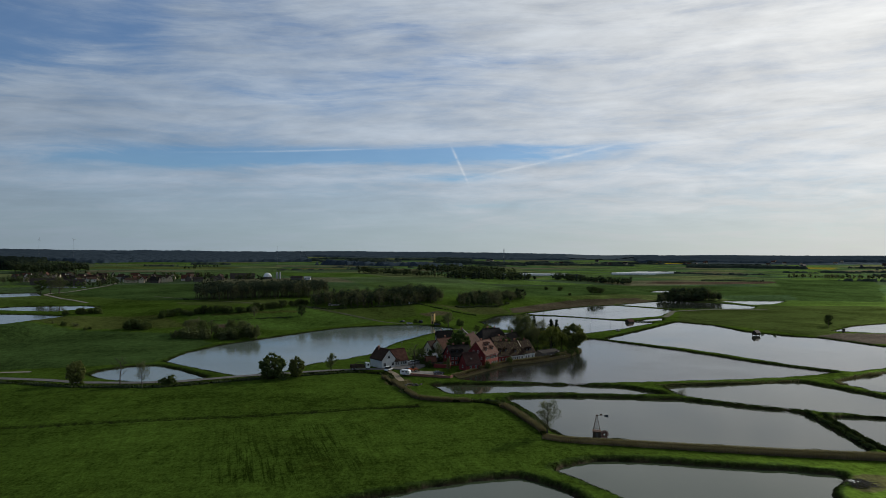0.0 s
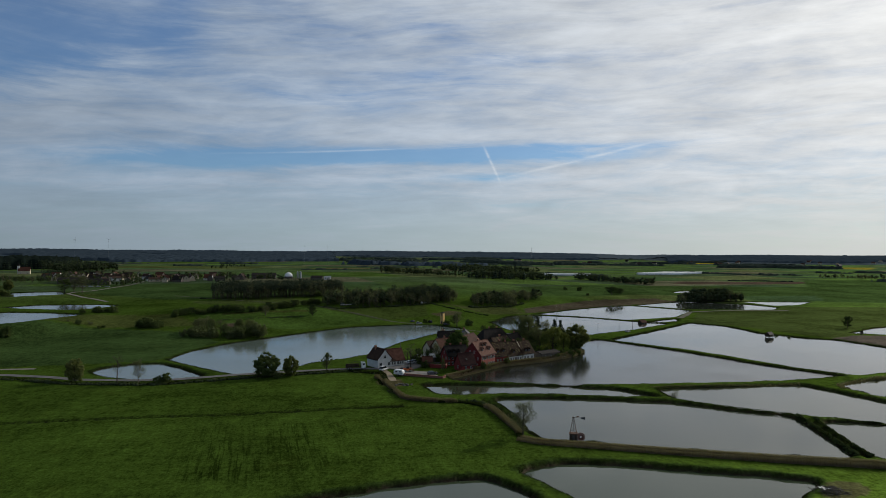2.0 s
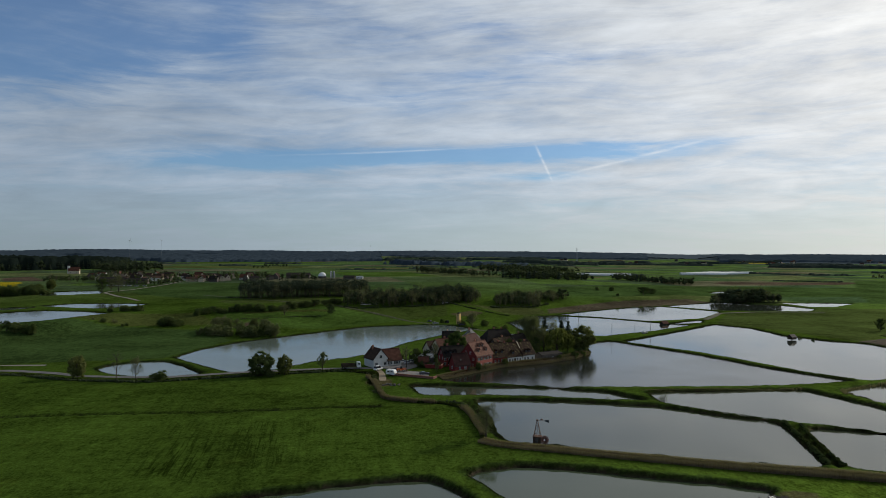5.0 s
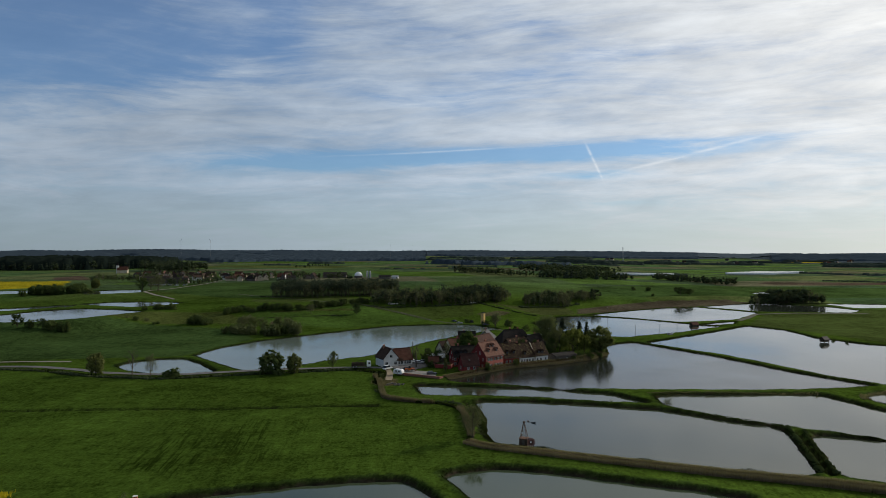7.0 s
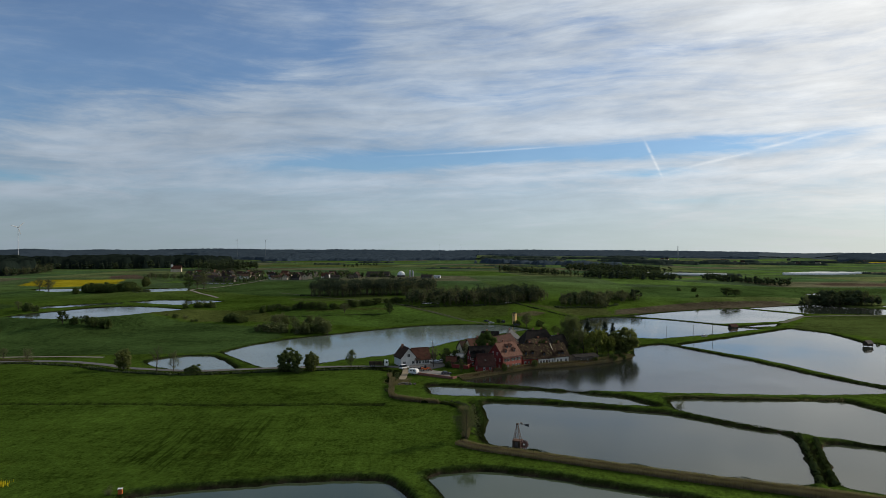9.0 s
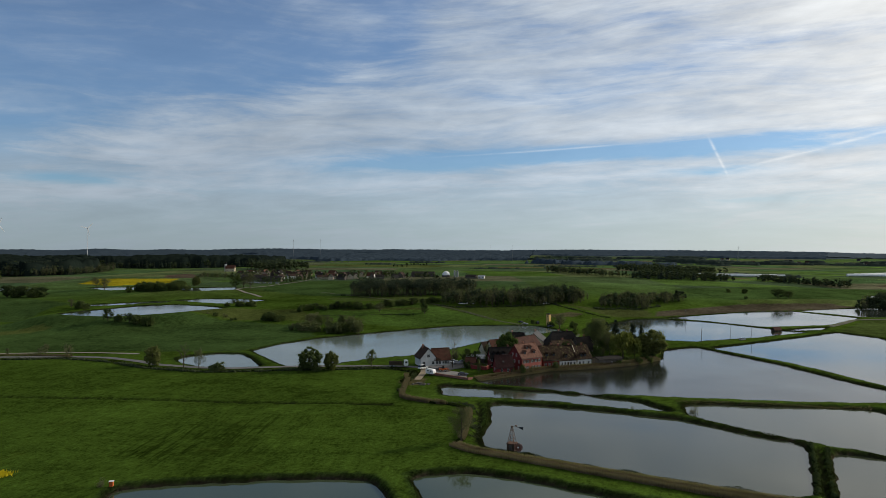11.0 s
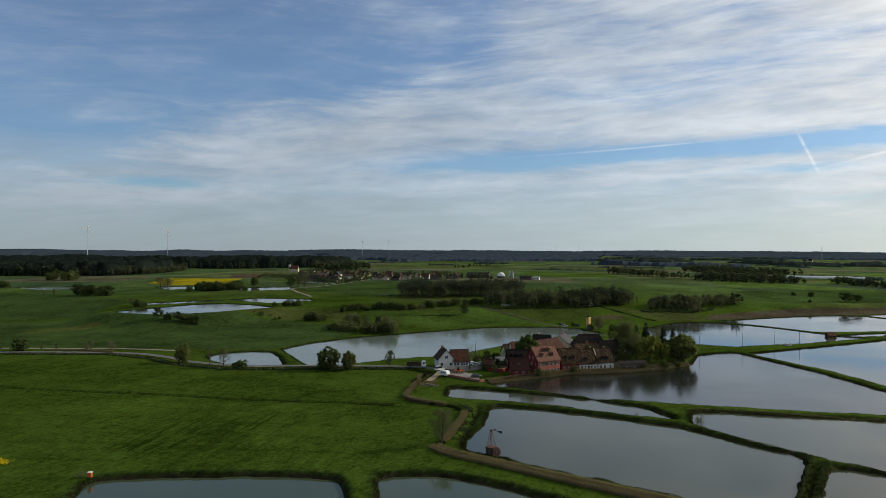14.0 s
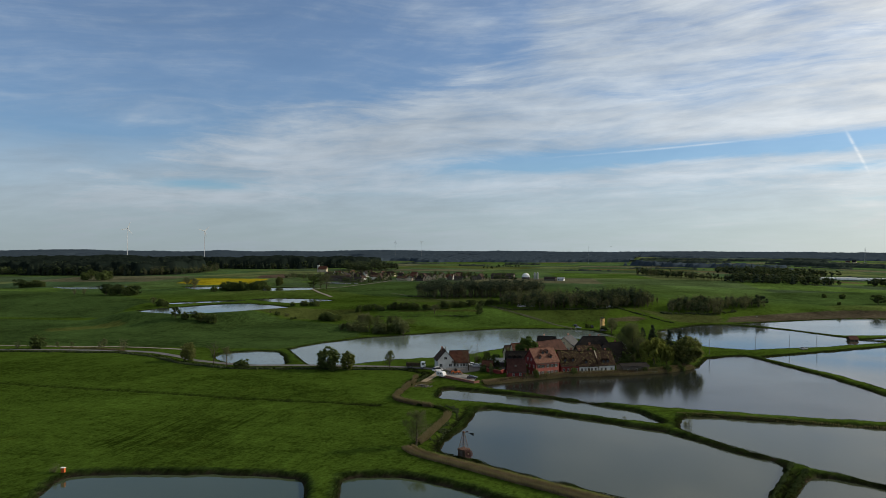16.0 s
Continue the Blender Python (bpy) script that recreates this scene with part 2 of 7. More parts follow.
def water_material(name, clear, cloudy, low=0.05, high=0.11, shine=0.5):
    mat, n = material(name)
    at = n.add("ShaderNodeNewGeometry").outputs["Position"]
    ripple = n.noise(n.scaled(at, (1.0, 0.7, 1.0), 40.0), 1.6, 3.0, 0.6)
    calm = n.ramp(n.noise(at, 0.02, 3.0, 0.5), 0.38, 0.66, low, high)
    silt = n.mix(n.noise(at, 0.012, 4.0, 0.6), clear, cloudy)
    s = n.add("ShaderNodeBsdfPrincipled", ins={"Base Color": silt, "Roughness": calm, "IOR": 1.33, "Specular IOR Level": shine})
    finish(n, s, ripple, 0.06, 0.05)
    return mat


GRASS = ground_material()
WATER = water_material("clear_pond_water", (0.020, 0.026, 0.020), (0.036, 0.043, 0.034))
POND = water_material("ruffled_pond_water", (0.008, 0.010, 0.008), (0.018, 0.021, 0.016), 0.13, 0.20)
NEAR = water_material("green_pond_water", (0.038, 0.056, 0.030), (0.054, 0.072, 0.042), shine=0.42)
LAKE = water_material("rippled_lake_water", (0.094, 0.126, 0.110), (0.122, 0.154, 0.136), 0.10, 0.16)
SILTY = water_material("silty_pond_water", (0.034, 0.043, 0.024), (0.048, 0.058, 0.035), shine=0.42)
# several of these greens carry added blue, painted in for hazy air
LEAF_OAK = foliage("leaves_fresh_green", (0.050, 0.076, 0.027), (0.112, 0.142, 0.052), 0.42)
LEAF_DARK = foliage("leaves_dark_green", (0.026, 0.042, 0.019), (0.060, 0.084, 0.036), 0.26)
LEAF_WILLOW = foliage("leaves_willow", (0.150, 0.170, 0.040), (0.260, 0.275, 0.075), 0.55)
LEAF_SALLOW = foliage("leaves_round_willow", (0.084, 0.100, 0.034), (0.178, 0.194, 0.070), 0.5)
LEAF_CHESTNUT = foliage("leaves_chestnut", (0.026, 0.050, 0.013), (0.062, 0.096, 0.028), 0.28)
LEAF_BUD = foliage("leaves_in_bud", (0.084, 0.092, 0.050), (0.168, 0.170, 0.092), 0.42, warm=0.3)
LEAF_DEEP = foliage("leaves_deep_green", (0.034, 0.048, 0.027), (0.074, 0.094, 0.050), 0.32)
NEEDLES = foliage("conifer_needles", (0.028, 0.040, 0.028), (0.060, 0.076, 0.052), 0.25, warm=0.15)
# far forests: air haze painted into the leaf colour as pale blue
LEAF_FAR = foliage("haze_tinted_forest", (0.056, 0.080, 0.106), (0.084, 0.114, 0.146), 0.35, 120.0, 0.12, 0.0)
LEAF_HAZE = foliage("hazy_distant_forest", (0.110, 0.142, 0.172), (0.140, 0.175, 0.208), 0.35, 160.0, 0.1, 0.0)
LEAF_PALE = foliage("leaves_thin_pale_green", (0.080, 0.100, 0.042), (0.145, 0.165, 0.076), 0.45, warm=0.3)
# far hedges: a little haze put into these greens as well
LEAF_MID = foliage("haze_tinted_hedges_and_woods", (0.040, 0.056, 0.048), (0.064, 0.082, 0.066), 0.35, 60.0, 0.15, 0.0)
REED = foliage("dry_reed", (0.115, 0.087, 0.057), (0.250, 0.190, 0.128), 0.34, 4.0, 0.4)
# near-black grass: shade of the bank sides is put into its colour
SHADE_TUSSOCK = foliage("bank_grass", (0.006, 0.011, 0.005), (0.032, 0.050, 0.014), 0.10, 4.0)
BARK = surface("bark", (0.04, 0.032, 0.026), (0.09, 0.074, 0.058), 3.0, 0.9)
TRACK = surface("gravel_track", (0.16, 0.15, 0.12), (0.27, 0.25, 0.20), 0.5, 0.95, grain=6.0)
ASPHALT = surface("worn_asphalt", (0.10, 0.10, 0.10), (0.17, 0.165, 0.16), 0.4, 0.9, grain=8.0)
SAND = surface("sandy_track", (0.20, 0.165, 0.115), (0.30, 0.25, 0.18), 0.6, 0.95)
PAVING = surface("concrete_paving", (0.13, 0.125, 0.12), (0.25, 0.24, 0.225), 0.5, 0.9)

# ---- plan of the ponds: name, water level, outline in metres ----
PONDS = [
    ("village_pond", 0.0, [(6, 301), (13, 295), (32, 294), (55, 290), (76, 293), (124, 301), (150, 307), (179, 320), (168, 332), (151, 354), (130, 390), (110, 415), (92, 439), (76, 420), (77, 390), (66, 367), (50, 350), (31, 336), (22, 324), (13, 313)]),
    ("long_pond", 0.0, [(100, 438), (119, 415), (136, 396), (153, 367), (168, 340), (184, 321), (209, 334), (260, 356), (318, 380), (254, 407), (239, 448), (224, 455), (205, 480), (198, 520), (179, 543), (133, 480)]),
    ("ditch_pond", 0.0, [(-4, 286), (11, 288), (49, 288), (73, 284), (86.5, 269), (72, 268.8), (46, 271), (25, 271), (3, 267)]),
    ("pump_pond", 0.0, [(24, 262), (45, 265), (66, 263), (89, 260), (104, 250.5), (121.8, 241.5), (120.0, 215.5), (117.4, 193), (97, 196), (67, 202), (46, 206), (38, 208), (34, 216), (31.5, 236), (27, 250)]),
    ("east_pond", 0.0, [(89, 284), (98, 287.5), (121, 292), (150, 298), (160, 279), (167, 263), (172, 246), (156.2, 228.8), (145.2, 233.7), (128.2, 241.6), (106.2, 253), (90, 266.4)]),
    ("corner_pond", 0.0, [(128.6, 235), (147, 232), (165, 226), (152, 187), (132, 190), (123.6, 192.5), (124.6, 204), (126.0, 217)]),
    ("reed_pond", 0.0, [(164.5, 296), (177, 306.5), (197, 318), (243, 337), (254, 294), (208, 266), (170, 272)]),
    ("west_near_pond", 0.0, [(-33, 144), (-29, 149), (-12, 158), (0, 165), (16, 171), (20, 171), (28, 161), (44, 120), (-8, 95), (-22, 130)]),
    ("east_near_pond", 0.0, [(27.5, 177.5), (35, 182.5), (44, 185), (60, 183), (87, 177), (98, 174), (96, 170), (89, 163), (71, 125), (52, 140), (36, 165)]),
    ("west_lake", 0.0, [(-134, 342), (-134, 372), (-126, 401), (-108, 432), (-90, 462), (-70, 492), (-34, 511), (-14, 512), (8, 490), (-14, 450), (-30, 408), (-37, 371), (-50, 351), (-64, 335), (-72, 312), (-87, 304), (-96, 310), (-115, 327)]),
    ("triangle_pond", 0.0, [(-153, 306), (-152, 318), (-143, 329), (-133, 331), (-119, 320), (-99, 299.5), (-107, 293), (-124, 289), (-144, 298)]),
    ("back_pond", 0.0, [(29, 532), (46, 586), (66, 597), (101, 582), (139, 552), (148, 541), (161, 538), (124, 492), (89, 461), (66, 466), (40, 486)]),
    ("north_pond", 0.0, [(68, 605), (101, 646), (141, 690), (170, 704), (212, 656), (201, 631), (179, 588), (153, 572), (136, 562), (101, 589)]),
    ("hatch_pond", 0.0, [(146, 544), (167, 567), (177, 574), (171, 553), (158, 544)]),
    ("island_pond", 0.0, [(174, 710), (241, 767), (267, 747), (289, 735), (307, 696), (291, 669), (217, 665)]),
    ("far_pond", 0.0, [(300, 770), (374, 772), (338, 727), (313, 718)]),
    ("field_pond", 2.0, [(258, 890), (285, 930), (315, 930), (290, 880)]),
    ("mud_edge_pond", 0.0, [(266, 484), (302, 520), (337, 538), (412, 556), (360, 480), (297, 471)]),
    ("hill_pond", 8.0, [(-341, 403), (-341, 430), (-336, 479), (-321, 498), (-290, 496), (-257, 485), (-263, 460), (-271, 426), (-286, 401), (-315, 397)]),
    ("strip_pond", 8.0, [(-388, 456), (-384, 479), (-368, 505), (-352, 528), (-339, 513), (-352, 490), (-365, 463)]),
    ("upper_pond", 8.5, [(-346, 529), (-335, 556), (-289, 567), (-268, 556), (-274, 528), (-281, 514), (-310, 519)]),
    ("rape_pond", 12.0, [(-525, 606), (-493, 642), (-450, 605), (-470, 576)]),
    ("lane_pond", 12.0, [(-430, 636), (-387, 673), (-358, 630), (-386, 592)]),
    ("far_west_pond", 11.0, [(-670, 540), (-602, 603), (-561, 573), (-602, 523)]),
]


def rounded(points, closed=True, times=2, cut=2.2):
    """Corner cutting: turns a plan's corners into soft bends, each cut by a few metres at most."""
    p = np.array(points, float)
    for _ in range(times):
        a, b = (p, np.roll(p, -1, 0)) if closed else (p[:-1], p[1:])
        t = np.minimum(0.25, cut / np.maximum(np.linalg.norm(b - a, axis=1), 1e-6))[:, None]
        q = np.stack([a + t * (b - a), b - t * (b - a)], 1).reshape(-1, 2)
        p = q if closed else np.vstack([p[:1], q, p[-1:]])
        cut *= 0.5
    return p


def line_distance(x, y, line, closed):
    best = np.full(x.shape, 1e9)
    ends = np.roll(line, -1, 0) if closed else line[1:]
    for (ax, ay), (bx, by) in zip(line, ends):
        dx, dy = bx - ax, by - ay
        t = np.clip(((x - ax) * dx + (y - ay) * dy) / max(dx * dx + dy * dy, 1e-9), 0, 1)
        best = np.minimum(best, (x - ax - t * dx) ** 2 + (y - ay - t * dy) ** 2)
    return np.sqrt(best)


def inside(x, y, line):
    odd = np.zeros(x.shape, bool)
    for (ax, ay), (bx, by) in zip(line, np.roll(line, -1, 0)):
        if ay != by:
            odd ^= ((ay > y) != (by > y)) & (x < (bx - ax) * (y - ay) / (by - ay) + ax)
    return odd


def ease(a):
    a = np.clip(a, 0, 1)
    return a * a * (3 - 2 * a)


def wobble(x, y, size):
    return (np.sin(x / size + 1.7 * np.sin(y / size * 0.7)) + np.sin(y / size * 1.3 + 1.1 * np.sin(x / size * 0.9 + 2)) + np.sin((x + y) / size * 2.1 + 1)) / 3


def lie_of_land(x, y):
    """The valley floor, the rise behind the lake and the far wooded hills."""
    edge = np.interp(x, [-800, -450, -140, -20, 100, 300], [330, 380, 445, 535, 640, 760])
    share = np.interp(x, [-50, 250], [1, 0.35])
    near = share * (9 * ease((y - edge) / 100) + 6 * ease((y - edge - 100) / 400))
    r, a = np.hypot(x - 60, y + 20), np.degrees(np.arctan2(60 - x, y + 20))
    crest = np.interp(a, [-60, -44, -20, -14, -12, -9, 0, 15, 30, 60, 100], [21, 21, 20, 17, 11, 15, 23, 27, 31, 35, 25]) + 6.0 * wobble(x, y, 420) + 3.5 * wobble(x, y, 160)
    foot = np.interp(a, [-50, -15, -12, -8, 80, 100], [2500, 2550, 3500, 3000, 2900, 2900])
    k = ease((r - foot) / 850)
    return near * (1 - k) + crest * k + 0.25 * wobble(x, y, 37) + ease((r - 700) / 600) * 1.5 * wobble(x, y, 190)


OUTLINES = [(name, level, rounded(line)) for name, level, line in PONDS]
DITCHES = [(rounded([(-174, 203), (-120, 216), (-88, 224), (-62, 230), (-35, 239), (-8, 246)], False), 1.5, 1.2), (rounded([(19, 260), (22, 254), (28, 233), (32.5, 215), (35.5, 207.5), (44, 204.2), (67, 199.6), (97, 193.8), (117, 190)], False), 1.5, 1.0),
           (rounded([(124.9, 238), (122.9, 216), (120.5, 193)], False), 1.5, 1.3), (rounded([(-330, 224), (-264, 256), (-205, 285.5), (-174, 285.5), (-145, 277), (-110, 278), (-76, 297), (-40, 315), (-24, 309), (-20, 285)], False), 1.4, 0.9)]


def land(x, y):
    """Height of the ground, and the distance to the nearest water's edge."""
    x, y = np.asarray(x, float), np.asarray(y, float)
    z, shore = 0.9 + lie_of_land(x, y), np.full(x.shape, 99.0)
    cut = np.full(x.shape, 99.0)
    ragged = 0.5 * wobble(x, y, 2.3) + 0.5 * wobble(x, y, 7.0)
    seen, weight, pull = [], np.zeros(x.shape), np.zeros(x.shape)
    for name, level, line in OUTLINES:
        lo, hi = line.min(0) - 45, line.max(0) + 45
        near = (x > lo[0]) & (x < hi[0]) & (y > lo[1]) & (y < hi[1])
        if not near.any():
            continue
        d = line_distance(x[near], y[near], line, True)
        d = np.where(inside(x[near], y[near], line), -d, d) + ragged[near] - 0.4
        w = 1 / (np.maximum(d, 0) + 0.7) ** 2
        weight[near] += w
        pull[near] += w * level
        shore[near] = np.minimum(shore[near], d)
        seen.append((near, level, d))
    high = np.interp(np.hypot(x - 60, y + 20), [260, 460], [1.15, 0.6])
    level_near = np.where(weight > 0, pull / np.maximum(weight, 1e-9), 0) + high
    z = np.where(shore < 45, level_near + (z - level_near) * ease((shore - 2) / 40), z)
    for near, level, d in seen:
        bank = np.where(d < 0, np.maximum(0.45 * d, -1.3), high[near] * ease((d + 0.4) / 1.9) - 0.01)
        z[near] = np.where(d < 2.2, np.minimum(z[near], level + bank), z[near])
    for line, width, deep in DITCHES:
        lo, hi = line.min(0) - 6, line.max(0) + 6
        near = (x > lo[0]) & (x < hi[0]) & (y > lo[1]) & (y < hi[1])
        if near.any():
            d = line_distance(x[near], y[near], line, False)
            z[near] -= deep * (1 - ease(d / width))
            cut[near] = np.minimum(cut[near], d)
    return z, shore, cut


def ground_at(x, y):
    return float(land(np.array([x]), np.array([y]))[0][0])


def mesh_of(name, verts, faces, mats=(), index=None, smooth=False):
    me = bpy.data.meshes.new(name)
    me.from_pydata(np.asarray(verts).tolist(), [], [list(map(int, f)) for f in faces])
    for mat in mats:
        me.materials.append(mat)
    if index is not None:
        me.polygons.foreach_set("material_index", np.asarray(index, np.int32))
    if smooth:
        me.polygons.foreach_set("use_smooth", np.ones(len(me.polygons), bool))
    return me


# ---- fields: colour of what grows there, outline ----
MEADOW, CORN, PALE, LUSH, RAPE, SOIL, STUBBLE, ROUGH = (0.049, 0.085, 0.0120), (0.043, 0.075, 0.021), (0.076, 0.092, 0.028), (0.056, 0.100, 0.019), (0.28, 0.230, 0.014), (0.085, 0.062, 0.045), (0.095, 0.085, 0.04), (0.060, 0.075, 0.020)
FIELDS = [
    (CORN, [(-420, 250), (-300, 268), (-196, 312), (-138, 336), (-132, 405), (-160, 448), (-217, 452), (-276, 440), (-340, 395), (-520, 330)]),
    (ROUGH, [(-300, 440), (-217, 456), (-165, 470), (-200, 500), (-260, 480), (-290, 455)]),
    (CORN, [(-700, 330), (-520, 335), (-380, 400), (-400, 470), (-520, 500), (-800, 470)]),
    (RAPE, [(-595, 658), (-648, 738), (-550, 777), (-500, 698), (-529, 644)]),
    ((0.070, 0.060, 0.040), [(60, 606), (110, 655), (166, 703), (235, 762), (210, 775), (120, 712), (60, 640)]),
    (LUSH, [(-290, 1165), (-150, 1165), (-76, 1005), (-204, 970)]),
    (SOIL, [(-582, 786), (-630, 847), (-640, 910), (-535, 801)]),
    ((0.066, 0.082, 0.022), [(-345, 332), (-326, 374), (-308, 369), (-326, 322)]),
    ((0.052, 0.074, 0.020), [(180, 545), (205, 520), (240, 450), (300, 520), (420, 560), (430, 700), (330, 700), (215, 640)]),
    (LUSH, [(-190, 505), (-110, 555), (-72, 548), (-50, 530), (-96, 474), (-150, 470)]),
    (ROUGH, [(-168, 508), (-112, 538), (-108, 533), (-163, 503)]),
    (CORN, [(120, 740), (200, 800), (420, 830), (500, 1000), (200, 990), (60, 860)]),
    (SOIL, [(300, 1050), (480, 1060), (560, 1120), (330, 1110)]),
    (STUBBLE, [(40, 1120), (170, 1130), (160, 1180), (20, 1180)]),
    (PALE, [(-700, 1250), (-400, 1300), (-420, 1500), (-700, 1450)]),
    (RAPE, [(700, 2500), (900, 2520), (880, 2600), (690, 2590)]),
    ((0.20, 0.17, 0.025), [(947, 1912), (1040, 2060), (1135, 2033), (1003, 1822)]),
    (RAPE, [(-60, 2500), (180, 2520), (170, 2580), (-60, 2570)]),
    (LUSH, [(-900, 1700), (-500, 1800), (-520, 1950), (-900, 1900)]),
    (STUBBLE, [(-300, 1350), (0, 1380), (10, 1440), (-280, 1420)]),
    (CORN, [(-250, 600), (-330, 640), (-400, 760), (-250, 820), (-150, 740), (-150, 640)]),
    ((0.058, 0.060, 0.026), [(93, 161), (97, 170), (106, 173), (107, 165), (97, 158)]),
    ((0.080, 0.070, 0.058), [(218, 437), (238, 452), (262, 470), (290, 468), (350, 455), (320, 425), (262, 414)]),
    (CORN, [(385, 765), (470, 750), (720, 1180), (540, 1165), (420, 870)]),
    ((0.060, 0.084, 0.022), [(-222, 588), (-150, 634), (-121, 594), (-125, 578), (-206, 561)]),
    (SOIL, [(-155, 477), (-148, 482), (-140, 471), (-146, 465)]),
    ((0.052, 0.070, 0.018), [(-147, 483), (-141, 487), (-131, 475), (-138, 471)]),
    ((0.072, 0.066, 0.036), [(-19, 568), (-6, 589), (6, 593), (3, 576), (-12, 563)]),
    ((0.064, 0.078, 0.025), [(-19, 620), (11, 604), (33, 592), (60, 604), (53, 640), (18, 616)]),
    ((0.048, 0.072, 0.016), [(-120, 556), (-90, 543), (-50, 531), (-20, 560), (-26, 600), (-80, 560)]),
    (STUBBLE, [(-22, 300), (-14, 296), (-10, 282), (-18, 278), (-24, 288)]),
]


def build_ground():
    cx, cy = 60.0, -20.0
    fine, rough = np.arange(-42, 74.01, 0.27), np.arange(78, 314, 4.0)
    angle = np.radians(np.concatenate([fine, rough]))
    rad = [0.0, 40.0, 70.0, 90.0, 105.0]
    while rad[-1] < 4900:
        rad.append(rad[-1] * 1.0062)
    rad = np.array(rad)
    R, A = np.meshgrid(rad, angle, indexing="ij")
    x, y = (cx - R * np.sin(A)).ravel(), (cy + R * np.cos(A)).ravel()
    z, shore, cut = land(x, y)
    cover = np.tile(np.array(MEADOW), (x.size, 1))
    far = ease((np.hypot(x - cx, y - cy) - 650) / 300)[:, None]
    # far off, a quilt of fields, paled to paint in the air's haze
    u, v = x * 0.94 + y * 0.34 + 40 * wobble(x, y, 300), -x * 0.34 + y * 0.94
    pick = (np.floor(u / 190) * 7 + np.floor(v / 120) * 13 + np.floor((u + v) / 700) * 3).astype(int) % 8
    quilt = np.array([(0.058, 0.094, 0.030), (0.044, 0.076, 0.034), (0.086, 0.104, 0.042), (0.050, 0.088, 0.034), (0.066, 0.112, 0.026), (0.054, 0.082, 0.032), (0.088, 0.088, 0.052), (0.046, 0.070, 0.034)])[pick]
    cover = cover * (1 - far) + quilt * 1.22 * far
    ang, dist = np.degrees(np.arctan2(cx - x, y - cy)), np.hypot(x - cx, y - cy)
    # wooded slopes beyond: haze blue painted into the ground colour
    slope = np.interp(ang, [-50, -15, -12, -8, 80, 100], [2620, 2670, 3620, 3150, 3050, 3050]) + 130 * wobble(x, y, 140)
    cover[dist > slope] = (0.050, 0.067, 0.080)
    for colour, line in FIELDS:
        cover[inside(x, y, rounded(line, True, 1))] = colour
    # mown rows in the near meadow
    plot = np.array([(-73, 210), (-50, 221), (-22, 226), (-11, 182), (-32, 161), (-58, 160)], float)
    rim = np.where(inside(x, y, plot), line_distance(x, y, plot, True), 0)
    mown = ease(rim / 5) * (0.35 + 0.65 * ease(0.5 + 1.2 * wobble(x * 1.1, y * 0.6, 9))) + 0.16 * ((y < 262) & (x < 20))
    lines = (np.sin((0.32 * x - 0.95 * y) * 0.42 + wobble(x, y, 30)) > 0.93) & (y < 260) & (x < 10)
    cover[lines] *= 0.85
    # grass of the bank sides: painted-in shade, in two steps of dark green
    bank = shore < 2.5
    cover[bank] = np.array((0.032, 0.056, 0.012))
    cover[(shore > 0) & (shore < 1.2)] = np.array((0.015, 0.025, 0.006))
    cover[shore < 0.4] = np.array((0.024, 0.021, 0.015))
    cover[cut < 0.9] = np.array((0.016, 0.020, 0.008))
    na, nr = len(angle), len(rad)
    i, j = np.meshgrid(np.arange(nr - 1), np.arange(na), indexing="ij")
    k = (j + 1) % na
    faces = np.stack([i * na + j, i * na + k, (i + 1) * na + k, (i + 1) * na + j], -1).reshape(-1, 4)[:, ::-1]
    me = bpy.data.meshes.new("ground")
    co = np.stack([x, y, z], 1)
    me.vertices.add(len(co)), me.vertices.foreach_set("co", co.ravel())
    me.loops.add(faces.size), me.loops.foreach_set("vertex_index", faces.ravel().astype(np.int32))
    me.polygons.add(len(faces)), me.polygons.foreach_set("loop_start", np.arange(0, faces.size, 4, dtype=np.int32))
    me.update(calc_edges=True)
    me.polygons.foreach_set("use_smooth", np.ones(len(faces), bool))
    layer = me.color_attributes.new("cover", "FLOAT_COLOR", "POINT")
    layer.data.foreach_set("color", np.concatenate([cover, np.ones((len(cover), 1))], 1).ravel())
    layer = me.color_attributes.new("mown", "FLOAT_COLOR", "POINT")
    layer.data.foreach_set("color", np.repeat(mown[:, None], 4, 1).ravel())
    me.materials.append(GRASS)
    return tagged(new("ground", me), "spring meadows, fields and grassy dikes of a flat valley", "ground", kind="structure")


build_ground()
for name, level, line in OUTLINES:
    c = line.mean(0)
    q = np.roll(line, -1, 0) - np.roll(line, 1, 0)
    out = np.stack([q[:, 1], -q[:, 0]], 1) / np.linalg.norm(q, axis=1)[:, None]
    area = np.sum(line[:, 0] * np.roll(line[:, 1], -1) - np.roll(line[:, 0], -1) * line[:, 1])
    edge = line + out * (2.2 if area > 0 else -2.2)
    bm = bmesh.new()
    f = bm.faces.new([bm.verts.new((px, py, level)) for px, py in edge])
    bm.normal_update()
    if f.normal.z < 0:
        f.normal_flip()
    bmesh.ops.triangulate(bm, faces=bm.faces[:])
    me = bpy.data.meshes.new("water")
    bm.to_mesh(me), bm.free()
    me.materials.append(NEAR if "near" in name else POND if name == "village_pond" else LAKE if name in ("west_lake", "triangle_pond", "far_west_pond") else SILTY if name in ("pump_pond", "ditch_pond", "corner_pond", "east_pond", "reed_pond") else WATER)
    tagged(new("water", me), "still fish pond reflecting the pale sky", "pond", "fish ponds", "structure")


